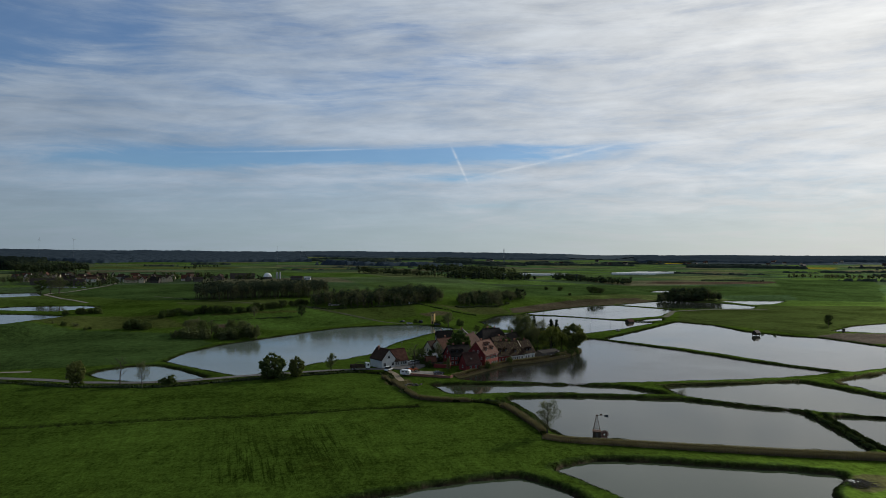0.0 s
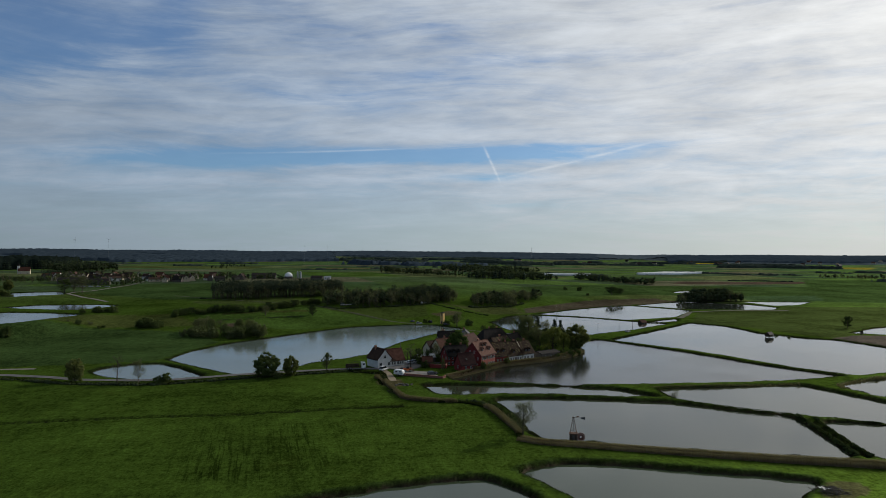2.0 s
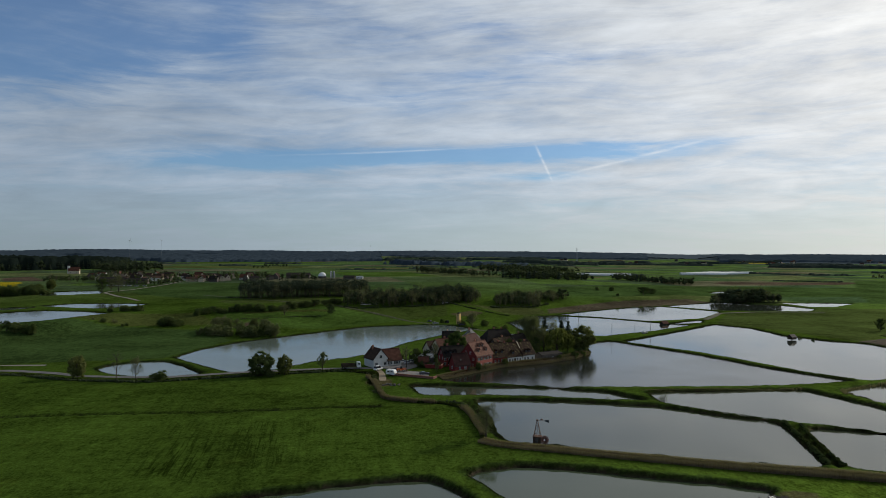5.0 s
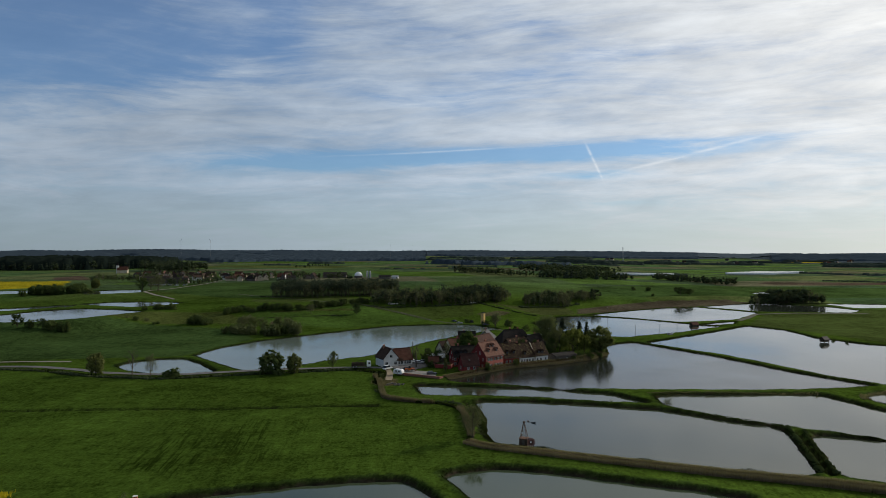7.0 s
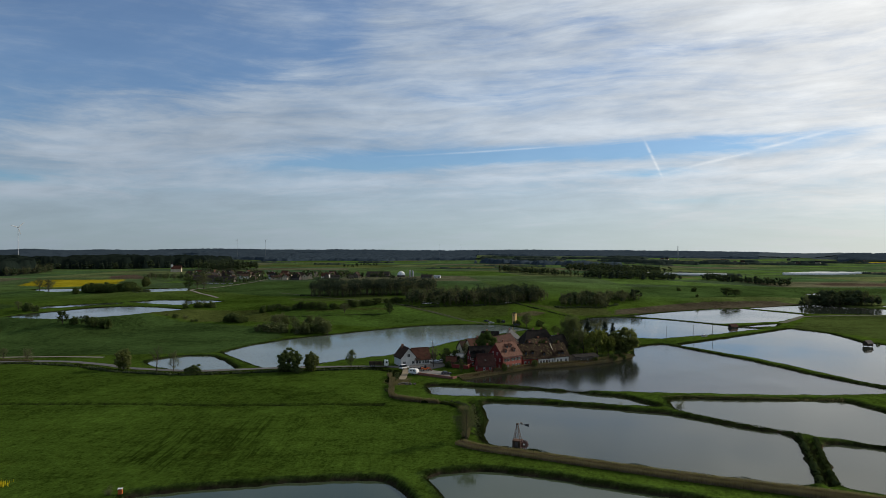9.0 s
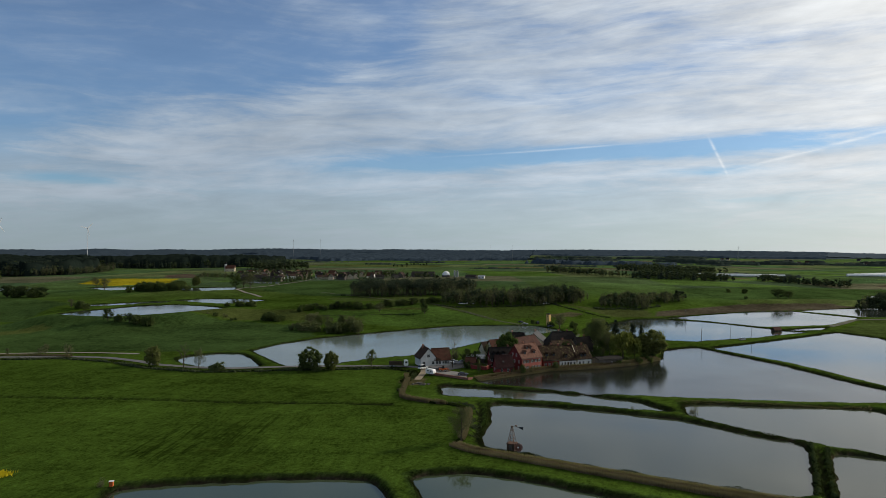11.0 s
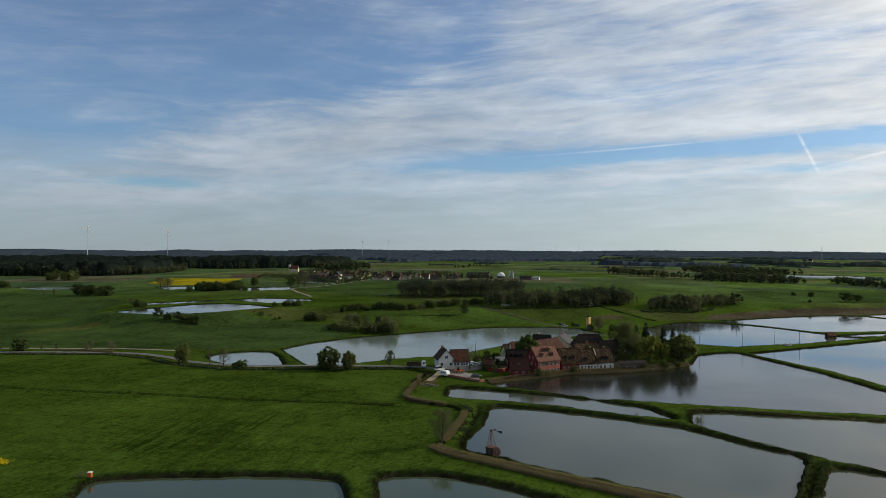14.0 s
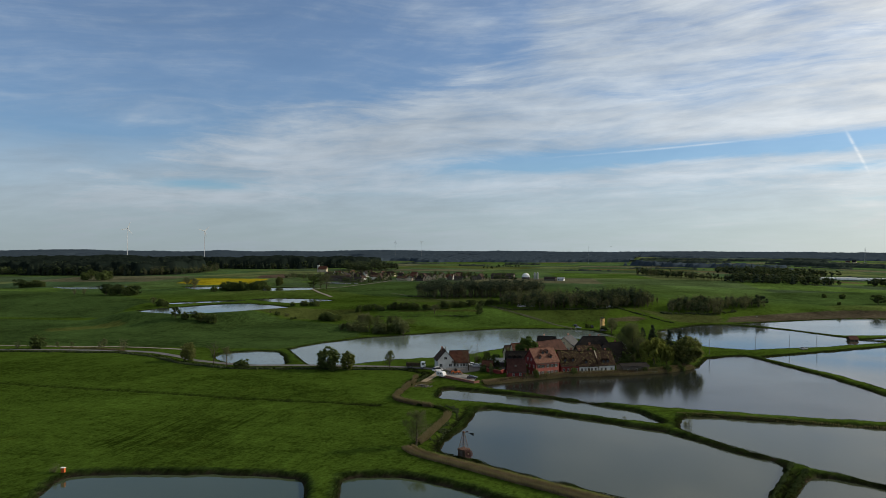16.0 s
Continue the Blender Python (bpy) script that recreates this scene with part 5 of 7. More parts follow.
FILM = surface("white_film_cover", (0.60, 0.62, 0.63), (0.78, 0.80, 0.80), 0.2, 0.35)
DOME = surface("white_membrane", (0.66, 0.67, 0.68), (0.78, 0.79, 0.80), 0.1, 0.5)


def glass_material():
    mat, n = material("window_glass")
    s = n.add("ShaderNodeBsdfPrincipled", ins={"Base Color": (0.02, 0.024, 0.028), "Roughness": 0.06, "Specular IOR Level": 0.6})
    finish(n, s)
    return mat


GLASS = glass_material()


def box(heap, x0, y0, z0, x1, y1, z1, m=None, k=0):
    v = np.array([(x, y, z) for z in (z0, z1) for x, y in ((x0, y0), (x1, y0), (x1, y1), (x0, y1))], float)
    if m is not None:
        v = np.array([m @ Vector(p) for p in v])
    heap.add(v, [(3, 2, 1, 0), (4, 5, 6, 7), (0, 1, 5, 4), (1, 2, 6, 5), (2, 3, 7, 6), (3, 0, 4, 7)], k)


def part(name, heap, mats, parent, label="", m=None):
    """Links one mesh under a thing or a part."""
    me = heap if isinstance(heap, bpy.types.Mesh) else heap.mesh(name, mats if isinstance(mats, (list, tuple)) else [mats])
    ob = new(name, me)
    ob.parent = parent
    if m is not None:
        ob.matrix_basis = m
    return tagged(ob, label)


def thing(name, x, y, turn, label, category, group="", z=None, sink=0.0):
    ob = new(name)
    ob.matrix_basis = pose(x, y, (ground_at(x, y) if z is None else z) - sink, 0, 0, turn)
    return tagged(ob, label, category, group)


CACHE = {}


def lattice(heap, xs, zs, y0, y1):
    """A casing with its bars in one piece: every second cell between the cuts is open."""
    nx, nz = len(xs), len(zs)
    v = [(x, y, z) for y in (y0, y1) for z in zs for x in xs]
    solid = lambda i, j: 0 <= i < nx - 1 and 0 <= j < nz - 1 and (i % 2 == 0 or j % 2 == 0)
    at = lambda i, j, k: k * nx * nz + j * nx + i
    f = []
    for i in range(nx - 1):
        for j in range(nz - 1):
            if not solid(i, j):
                continue
            f += [(at(i, j, 0), at(i + 1, j, 0), at(i + 1, j + 1, 0), at(i, j + 1, 0)), (at(i, j + 1, 1), at(i + 1, j + 1, 1), at(i + 1, j, 1), at(i, j, 1))]
            for di, dj, (a, b), (c, d) in ((-1, 0, (0, 1), (0, 0)), (1, 0, (1, 0), (1, 1)), (0, -1, (0, 0), (1, 0)), (0, 1, (1, 1), (0, 1))):
                if not solid(i + di, j + dj):
                    f.append((at(i + a, j + b, 0), at(i + c, j + d, 0), at(i + c, j + d, 1), at(i + a, j + b, 1)))
    heap.add(v, f)


def window(parent, m, w=1.0, h=1.3, shutters=False, casing=DIRTYWHITE):
    """A window with casing, pane and sill, drawn on the plane x, z of m and facing its -y."""
    key = ("w", w, h, casing.name)
    if key not in CACHE:
        ring, pane, sill, leaf = Heap(), Heap(), Heap(), Heap()
        b = 0.07
        lattice(ring, (-w / 2, -w / 2 + b, -0.035, 0.035, w / 2 - b, w / 2), (0, b, h * 0.62, h * 0.62 + 0.06, h - b, h), -0.08, 0.04)
        box(pane, -w / 2 + b, -0.03, b, w / 2 - b, 0.02, h - b)
        box(sill, -w / 2 - 0.08, -0.16, -0.08, w / 2 + 0.08, 0.02, 0.0)
        for z in np.arange(0.04, h - 0.05, 0.16):
            box(leaf, -0.22, -0.07, z, 0.22, -0.02, z + 0.12)
        box(leaf, -0.24, -0.05, 0, -0.2, -0.005, h), box(leaf, 0.2, -0.05, 0, 0.24, -0.005, h)
        CACHE[key] = ring.mesh("window", [casing]), pane.mesh("pane", [GLASS]), sill.mesh("sill", [STONE]), leaf.mesh("shutter", [DARKWOOD])
    ring, pane, sill, leaf = CACHE[key]
    ob = part("window", ring, None, parent, m=m)
    part("pane", pane, None, ob), part("sill", sill, None, ob)
    if shutters:
        for side in (-1, 1):
            part("shutter", leaf, None, ob, "dark timber shutter", pose(side * (w / 2 + 0.3), 0, 0))
    return ob


def door(parent, m, w=1.0, h=2.05, mat=DARKWOOD):
    slab, knob = Heap(), Heap()
    box(slab, -w / 2, -0.07, 0, w / 2, 0.03, h)
    for z in (0.15, 1.1):
        box(slab, -w / 2 + 0.12, -0.1, z, w / 2 - 0.12, -0.07, z + 0.8)
    box(knob, w / 2 - 0.16, -0.16, 1.0, w / 2 - 0.08, -0.06, 1.06)
    ob = part("door", slab, mat, parent, m=m)
    part("door_handle", knob, STEEL, ob)
    return ob


def gable_roof(L, W, eave, ridge, over=0.45, thick=0.24, hip=0.0):
    """Two slopes with thickness; hip cuts the ends back at the ridge."""
    heap = Heap()
    drop = (ridge - eave) / (W / 2)
    y1, z1 = W / 2 + over, eave - over * drop
    for s in (-1, 1):
        top = [(-L / 2 - over + hip, 0, ridge), (L / 2 + over - hip, 0, ridge), (L / 2 + over, s * y1, z1), (-L / 2 - over, s * y1, z1)]
        v = [(x, y, z + thick) for x, y, z in top] + top
        heap.add(v, [(0, 1, 2, 3), (7, 6, 5, 4), (0, 3, 7, 4), (1, 5, 6, 2), (3, 2, 6, 7), (0, 4, 5, 1)])
    if hip:
        for s in (-1, 1):
            tri = [(s * (L / 2 + over - hip), 0, ridge), (s * (L / 2 + over), y1, z1), (s * (L / 2 + over), -y1, z1)]
            v = [(x, y, z + thick) for x, y, z in tri] + tri
            heap.add(v, [(0, 1, 2), (5, 4, 3), (1, 4, 5, 2), (0, 3, 4, 1), (0, 2, 5, 3)])
    return heap


def house(name, x, y, turn, L, W, eave, ridge, wall, roof, label, rows=(), gable_rows=(), back=False, dormers=(), chimneys=(0.2,), hip=0.0, shutters=False, door_at=None, category="house", group="", floor=None, casing=DIRTYWHITE, size=(1.0, 1.3)):
    """A house with a ridge along its local x; rows: (height, positions) of windows in the long front,
    gable_rows in the two ends; dormers: positions along the front slope."""
    ob = thing(name, x, y, turn, label, category, group, floor)
    shell = Heap()
    pent = [(-W / 2, -1.0), (W / 2, -1.0), (W / 2, eave), (0, ridge), (-W / 2, eave)]
    if hip:
        box(shell, -L / 2, -W / 2, -1.0, L / 2, W / 2, eave)
    else:
        v = [(-L / 2, a, b) for a, b in pent] + [(L / 2, a, b) for a, b in pent]
        shell.add(v, [(4, 3, 2, 1, 0), (5, 6, 7, 8, 9), (0, 1, 6, 5), (1, 2, 7, 6), (2, 3, 8, 7), (3, 4, 9, 8), (4, 0, 5, 9)])
    part("wall", shell, wall, ob)
    top = part("roof", gable_roof(L, W, eave + 0.05, ridge + 0.05, hip=hip), roof, ob)
    cap, gutter = Heap(), Heap()
    box(cap, -L / 2 - 0.4 + hip, -0.16, ridge + 0.2, L / 2 + 0.4 - hip, 0.16, ridge + 0.42)
    part("ridge", cap, roof, top)
    w, h = size
    for s in (-1, 1):
        drop = (ridge - eave) / (W / 2)
        tube(gutter, [(-L / 2 - 0.4, s * (W / 2 + 0.5), eave - 0.45 * drop), (L / 2 + 0.4, s * (W / 2 + 0.5), eave - 0.45 * drop)], (0.07, 0.07), 5)
    part("gutter", gutter, ZINC, ob)
    for z, places in rows:
        for u in places:
            window(ob, pose(u, -W / 2 - 0.012, z), w, h, shutters, casing)
            if back:
                window(ob, pose(u, W / 2 + 0.012, z, 0, 0, 180), w, h, shutters, casing)
    for z, places in gable_rows:
        for u in places:
            window(ob, pose(-L / 2 - 0.012, u, z, 0, 0, -90), w * 0.9, h, False, casing)
            window(ob, pose(L / 2 + 0.012, u, z, 0, 0, 90), w * 0.9, h, False, casing)
    if door_at is not None:
        door(ob, pose(door_at, -W / 2 - 0.01, 0.05))
    slope = (ridge - eave) / (W / 2)
    for u, t in dormers:
        yb = -W / 2 * (1 - t)
        zb = eave + t * (ridge - eave)
        body, lid, pane = Heap(), Heap(), Heap()
        dw, dh, dl = 1.5, 1.35, 1.35 / slope + 0.3
        box(body, u - dw / 2, yb, zb - 0.3, u + dw / 2, yb + dl, zb + dh)
        d = part("dormer", body, roof, top)
        r = gable_roof(dl + 0.5, dw, 0, 0.65, 0.22, 0.1)
        part("dormer_roof", r.mesh("dormer_roof", [roof]), None, d, m=pose(u, yb + dl / 2 + 0.1, zb + dh, 0, 0, 90))
        box(pane, u - 0.5, yb - 0.04, zb + 0.2, u + 0.5, yb + 0.02, zb + dh - 0.12)
        part("pane", pane, GLASS, d)
    for u in chimneys:
        c = Heap()
        box(c, u * L - 0.35, 0.25, ridge - 1.4, u * L + 0.35, 0.95, ridge + 1.1)
        box(c, u * L - 0.45, 0.15, ridge + 1.1, u * L + 0.45, 1.05, ridge + 1.25)
        part("chimney", c, BRICK, top)
    return ob


house("house", -27.6, 328.4, 128.0, 9.8, 7.4, 4.0, 8.2, WHITE, TILE_BROWN, "white rendered house with a steep dark brown roof", rows=[(1.0, (-3, 0, 3))], gable_rows=[(4.3, (0.0,)), (1.0, (-2.2, 2.2))], chimneys=(0.25,), size=(1.5, 1.3), floor=0.8)
wing = house("house", -21.5, 331.8, 38.0, 8.2, 6.4, 3.0, 7.5, WHITE, TILE_RED, "low wing with a red-brown tiled roof", rows=[(0.9, (-2.6, -1.2, 0.6, 1.8, 3.0))], gable_rows=[(4.0, (0.0,))], chimneys=(), floor=0.8)
balcony = Heap()
box(balcony, -4.2, -4.7, 2.6, -1.4, -3.5, 2.8)
for u in np.arange(-4.2, -1.3, 0.28):
    box(balcony, u, -4.7, 2.8, u + 0.14, -4.62, 3.6)
box(balcony, -4.2, -4.72, 3.6, -1.4, -4.6, 3.7)
part("balcony", balcony, DARKWOOD, wing, "dark timber balcony")
main = house("house", 18.9, 333.4, 56.0, 12.0, 9.6, 6.0, 11.4, SALMON, TILE_PINK, "three-storey red inn with rows of shuttered windows", rows=[(0.8, (-4.4, -2.6, 0.6, 2.6, 4.6)), (3.6, (-4.4, -2.4, 0.2, 2.4, 4.6))], gable_rows=[(0.9, (-2.6, 0.6, 3.0)), (3.6, (-3.0, 0, 3.0)), (6.4, (-1.2, 1.4))], shutters=True, dormers=((-3.2, 0.22), (2.4, 0.22), (-0.6, 0.55), (1.6, 0.55)), chimneys=(-0.05,), floor=0.8)
# thin sheet that gives the gable end a darker red than the front
gable = Heap()
v = [(-6.02, a, b) for a, b in ((-4.78, -0.6), (4.78, -0.6), (4.78, 5.95), (0, 11.3), (-4.78, 5.95))]
gable.add(v + [(p[0] - 0.03, p[1], p[2]) for p in v], [(4, 3, 2, 1, 0), (5, 6, 7, 8, 9), (0, 1, 6, 5), (1, 2, 7, 6), (2, 3, 8, 7), (3, 4, 9, 8), (4, 0, 5, 9)])
part("gable_render", gable, RED, main, "gable end in a darker red than the front")
house("house", 7.2, 335.6, 28.0, 11.0, 8.0, 4.8, 8.8, RED, TILE_DARK, "dark red wing with dormers in a dark slate roof", rows=[(0.9, (-5, -3, -1)), (3.1, (-5, -3, -1))], gable_rows=[(3.1, (-2, 2)), (5.6, (0,))], dormers=((-4.2, 0.22), (-2.0, 0.22), (0.4, 0.22)), chimneys=(-0.2, 0.3), floor=0.8)
annex = house("annex", 12.2, 320.6, 32.0, 7.4, 6.2, 3.2, 7.6, RED, TILE_WINE, "small dark red annex with a steep dark red roof", rows=[(1.0, (-1.4, 1.4))], gable_rows=[(1.2, (0,))], chimneys=(), door_at=3.0, floor=0.8, category="annex")
skylight = Heap()
box(skylight, 0.4, -0.4, 0.0, 1.2, 0.4, 0.1)
part("skylight", skylight, ZINC, annex, m=pose(-1.2, -1.9, 5.25, 54, 0, 0))
house("house", 26.9, 344.3, 40.0, 8.3, 9.0, 3.8, 9.4, RED, TILE_MOSS, "row house with a mossy dark brown roof", rows=[(0.9, (-3, -1, 1.0, 3.0))], gable_rows=[(4.6, (0,))], dormers=((-2.0, 0.2), (1.6, 0.2)), chimneys=(0.3,), floor=0.8)
house("house", 33.7, 349.8, 40.0, 8.6, 9.0, 3.3, 8.9, WHITE, TILE_MOSS, "white row house with a mossy tiled roof", rows=[(0.8, (-3.2, -1.6, 1.4, 3.2))], gable_rows=[(4.4, (0,))], dormers=((-1.0, 0.12),), chimneys=(-0.3, 0.35), door_at=0.0, floor=0.8)
last = house("house", 40.2, 355.2, 42.0, 7.6, 9.0, 3.5, 8.7, WHITE, TILE_MOSS, "white row house with an old brown roof", rows=[(0.8, (-2.6, -0.6, 2.2))], gable_rows=[(4.4, (0,))], chimneys=(0.2,), dormers=((-1.4, 0.1), (0.6, 0.1)), floor=0.8)
slab = Heap()
profile = [(-4.9, 2.9), (0, 9.35), (4.9, 2.9), (4.5, 2.0), (-4.5, 2.0)]
slab.add([(-3.95 + s, a, b) for s in (-0.18, 0.18) for a, b in profile], [(4, 3, 2, 1, 0), (5, 6, 7, 8, 9), *[(i, 5 + i, 5 + (i + 1) % 5, (i + 1) % 5)[::-1] for i in range(5)]])
part("parapet", slab, CREAM, last, "pale fire wall rising over the tiles")
house("barn", 12.2, 357.0, 69.0, 20.0, 10.6, 6.0, 11.2, CREAM, TILE_BARN, "long barn with a high plain red-brown roof", rows=[(2.0, (-6, 0, 6))], chimneys=(), floor=0.9, category="barn")
house("house", 1.0, 354.0, 44.0, 10.0, 8.0, 5.6, 9.8, CREAM, TILE_RED, "cream gabled house with a red tiled roof", rows=[(1.0, (-3, 0, 3)), (3.6, (-3, 0, 3))], gable_rows=[(1.2, (-2, 2)), (3.8, (0,))], chimneys=(0.1,), floor=0.9)
house("house", -4.4, 356.0, 44.0, 8.0, 6.0, 4.8, 8.2, CREAM, TILE_BROWN, "narrow cream house with a dark brown roof", rows=[(1.0, (-2, 2))], gable_rows=[(1.2, (0,)), (3.6, (0,))], chimneys=(), floor=0.9)
house("house", 11.2, 391.0, 92.0, 12.0, 11.0, 5.2, 9.8, CREAM, TILE_GREY, "cream gabled farmhouse with a grey roof", rows=[(1.0, (-4, -1, 2, 4)), (3.6, (-4, -1, 2, 4))], gable_rows=[(3.6, (-2, 2)), (6.2, (0,))], chimneys=(0.25,), floor=0.9)
house("house", 1.0, 388.0, 8.0, 9.0, 8.0, 5.4, 9.4, WHITE, TILE_DARK, "low house with a dark roof by the lake", rows=[(1.0, (-2, 2))], chimneys=(-0.2,), floor=0.9)
house("house", 26.3, 387.0, 28.0, 18.0, 14.0, 4.2, 11.0, CREAM, TILE_DARK, "large hip-roofed house with dark dormered roof", rows=[(0.9, (-5, -2.5, 0, 2.5, 5))], dormers=((-3.4, 0.18), (0.0, 0.18), (3.4, 0.18)), chimneys=(-0.1, 0.15), hip=4.0, floor=0.9)
house("house", 36.5, 401.0, 28.0, 10.0, 8.5, 3.8, 6.8, WHITE, METAL_ROOF, "white house with a pale grey metal roof", rows=[(1.0, (-3, 0, 3))], chimneys=(), floor=0.9)
house("house", 29.0, 369.0, 52.0, 13.0, 9.0, 4.2, 8.8, GREYWALL, TILE_MOSS, "old farm building with a mossy brown roof", rows=[(1.4, (-4, 0, 4))], chimneys=(0.1,), floor=0.9)
house("house", 37.0, 383.0, 60.0, 12.0, 9.0, 4.0, 9.0, GREYWALL, TILE_DARK, "dark-roofed outbuilding behind the row houses", rows=[(1.2, (-3, 0, 3))], chimneys=(0.2,), floor=0.9)
house("shed", 52.5, 360.5, 40.0, 12.5, 6.5, 2.7, 3.5, GREYWALL, TILE_DARK, "low grey timber shed beside the reeds", rows=[(1.0, (-3.5, 0.5))], chimneys=(), door_at=3.5, floor=0.7, category="shed", size=(0.8, 0.7))
house("shed", -7.0, 342.0, 20.0, 8.0, 6.0, 2.4, 3.6, GREYWALL, METAL_ROOF, "low shed with a pale grey roof", rows=[(1.0, (-2, 2))], chimneys=(), floor=0.9, category="shed", size=(0.8, 0.7))
house("gatehouse", -5.5, 329.5, 12.0, 4.2, 3.4, 2.4, 4.2, BRICK, TILE_RED, "small brick gatehouse with a red roof", rows=[(0.9, (-1.0,))], chimneys=(), door_at=1.0, floor=0.9, category="gatehouse", size=(0.8, 0.9))

# the transformer tower by the causeway
tower = thing("transformer_tower", -7.0, 516.5, -25, "slim ochre transformer tower with a flat cap", "tower")
shaft, cap, dark = Heap(), Heap(), Heap()
box(shaft, -1.2, -1.2, -0.8, 1.2, 1.2, 7.8)
box(cap, -1.4, -1.4, 7.8, 1.4, 1.4, 8.05), box(cap, -0.9, -0.9, 8.05, 0.9, 0.9, 8.4)
box(dark, -0.5, -1.26, 0, 0.5, -1.2, 2.1), box(dark, -0.4, -1.26, 6.2, 0.4, -1.2, 7.0)
part("shaft", shaft, OCHRE, tower), part("cap", cap, TILE_DARK, tower), part("door", dark, DARKWOOD, tower)


# paving, walls, fences
lot = np.array([(-19.0, 317.5), (-3.0, 312.5), (3.0, 298.6), (-8.5, 302.8), (-17.0, 306.0)])
heap = Heap()
heap.add([(x, y, 0.2) for x, y in lot] + [(x, y, 1.22) for x, y in lot], [(5, 6, 7, 8, 9)[::-1], *[(i, (i + 1) % 5, 5 + (i + 1) % 5, 5 + i)[::-1] for i in range(5)]])
tagged(new("parking_place", heap.mesh("parking_place", [PAVING])), "pale paved parking place above the pond", "pavement", kind="structure")
heap = Heap()
heap.add([(x, y, z) for z in (0.3, 1.12) for x, y in ((-24, 334), (-10, 342), (-5, 337), (-8, 327), (-12, 318.5), (-24, 321))], [(6, 7, 8, 9, 10, 11)[::-1], *[(i, (i + 1) % 6, 6 + (i + 1) % 6, 6 + i)[::-1] for i in range(6)]])
tagged(new("yard", heap.mesh("yard", [ASPHALT])), "grey yard between the houses", "pavement", kind="structure")


def garden_wall(line, height, mat, cap, label, base=0.2):
    ob = thing("garden_wall", line[0][0], line[0][1], 0, label, "wall", z=0)
    for (ax, ay), (bx, by) in zip(line[:-1], line[1:]):
        length, turn = math.hypot(bx - ax, by - ay), math.degrees(math.atan2(by - ay, bx - ax))
        m = pose(ax - line[0][0], ay - line[0][1], base, 0, 0, turn)
        body, top = Heap(), Heap()
        box(body, 0, -0.16, 0, length, 0.16, height), box(top, -0.05, -0.24, height, length + 0.05, 0.24, height + 0.1)
        p = part("panel", body, mat, ob, m=m)
        part("coping", top, cap, p)
    return ob


garden_wall([(-16.8, 305.6), (-8.5, 302.4), (3.2, 298.2), (4.4, 300.5)], 1.5, PINKISH, BRICK, "low red brick wall along the parking place", 0.3)
garden_wall([(-4.0, 325.5), (3.5, 323.5), (4.0, 331.0)], 1.9, RED, BRICK, "red garden wall in front of the inn", 0.6)
garden_wall([(46.5, 352.5), (55.0, 356.5), (63.0, 363.5)], 0.9, STONE, STONE, "low bank wall along the reeds", 0.1)


# ---- vehicles ----
def wheel(parent, x, y, r=0.33, w=0.22):
    tyre, rim = Heap(), Heap()
    a = np.linspace(0, 2 * np.pi, 14, endpoint=False)
    for heap, rr, ww in ((tyre, r, w), (rim, r * 0.6, w + 0.03)):
        v = [(rr * np.cos(t), s * ww / 2, rr * np.sin(t)) for s in (-1, 1) for t in a]
        heap.add(v, [tuple(range(13, -1, -1)), tuple(range(14, 28)), *[(i, (i + 1) % 14, 14 + (i + 1) % 14, 14 + i) for i in range(14)]])
    ob = part("wheel", tyre, TYRE, parent, m=pose(x, y, r))
    part("rim", rim, STEEL, ob)


def extrude(heap, outline, half, taper=0.0, k=0):
    """A side outline (x, z) drawn out across y; taper narrows what lies high."""
    lo, hi = min(z for _, z in outline), max(z for _, z in outline)
    n = len(outline)
    v = [(x, s * (half - taper * (z - lo) / max(hi - lo, 0.01)), z) for s in (-1, 1) for x, z in outline]
    heap.add(v, [tuple(range(n)), tuple(range(2 * n - 1, n - 1, -1)), *[(i, n + i, n + (i + 1) % n, (i + 1) % n) for i in range(n)]], k)


def car(x, y, turn, paint, label, z=None, van=False):
    ob = thing("car", x, y, turn, label, "car", "cars in the hamlet", z)
    body, glass, light, tail = Heap(), Heap(), Heap(), Heap()
    L, top = (4.9, 1.95) if van else (4.4, 1.46)
    h = L / 2
    extrude(body, [(-h, 0.32), (h, 0.32), (h, 0.72), (h - 0.15, 0.86), (h - 1.1, 0.95), (-h + 0.1, 0.98), (-h, 0.8)], 0.88, 0.04)
    cabin = [(h - 1.15, 0.94), (h - 1.9, top - 0.05), (-h + 0.5, top), (-h + 0.06, 0.97)] if van else [(h - 1.2, 0.94), (h - 1.95, top - 0.05), (-h + 1.0, top), (-h + 0.25, 0.97)]
    extrude(glass, cabin, 0.82, 0.14)
    roof = Heap()
    extrude(roof, [(h - 1.85, top - 0.1), (h - 1.95, top - 0.02), (-h + (0.45 if van else 0.95), top + 0.03), (-h + (0.4 if van else 0.85), top - 0.08)], 0.72, 0.03)
    part("body", body, paint, ob), part("glazing", glass, GLASS, ob), part("roof", roof, paint, ob)
    for s in (-1, 1):
        for heap, xx in ((light, h - 0.02), (tail, -h - 0.02)):
            box(heap, xx, s * 0.66 - 0.16, 0.62, xx + 0.05, s * 0.66 + 0.16, 0.78)
    part("headlights", light, FRAME, ob), part("tail_lights", tail, RED, ob)
    for xx in (-h + 0.8, h - 0.8):
        for s in (-1, 1):
            wheel(ob, xx, s * 0.8)
    return ob


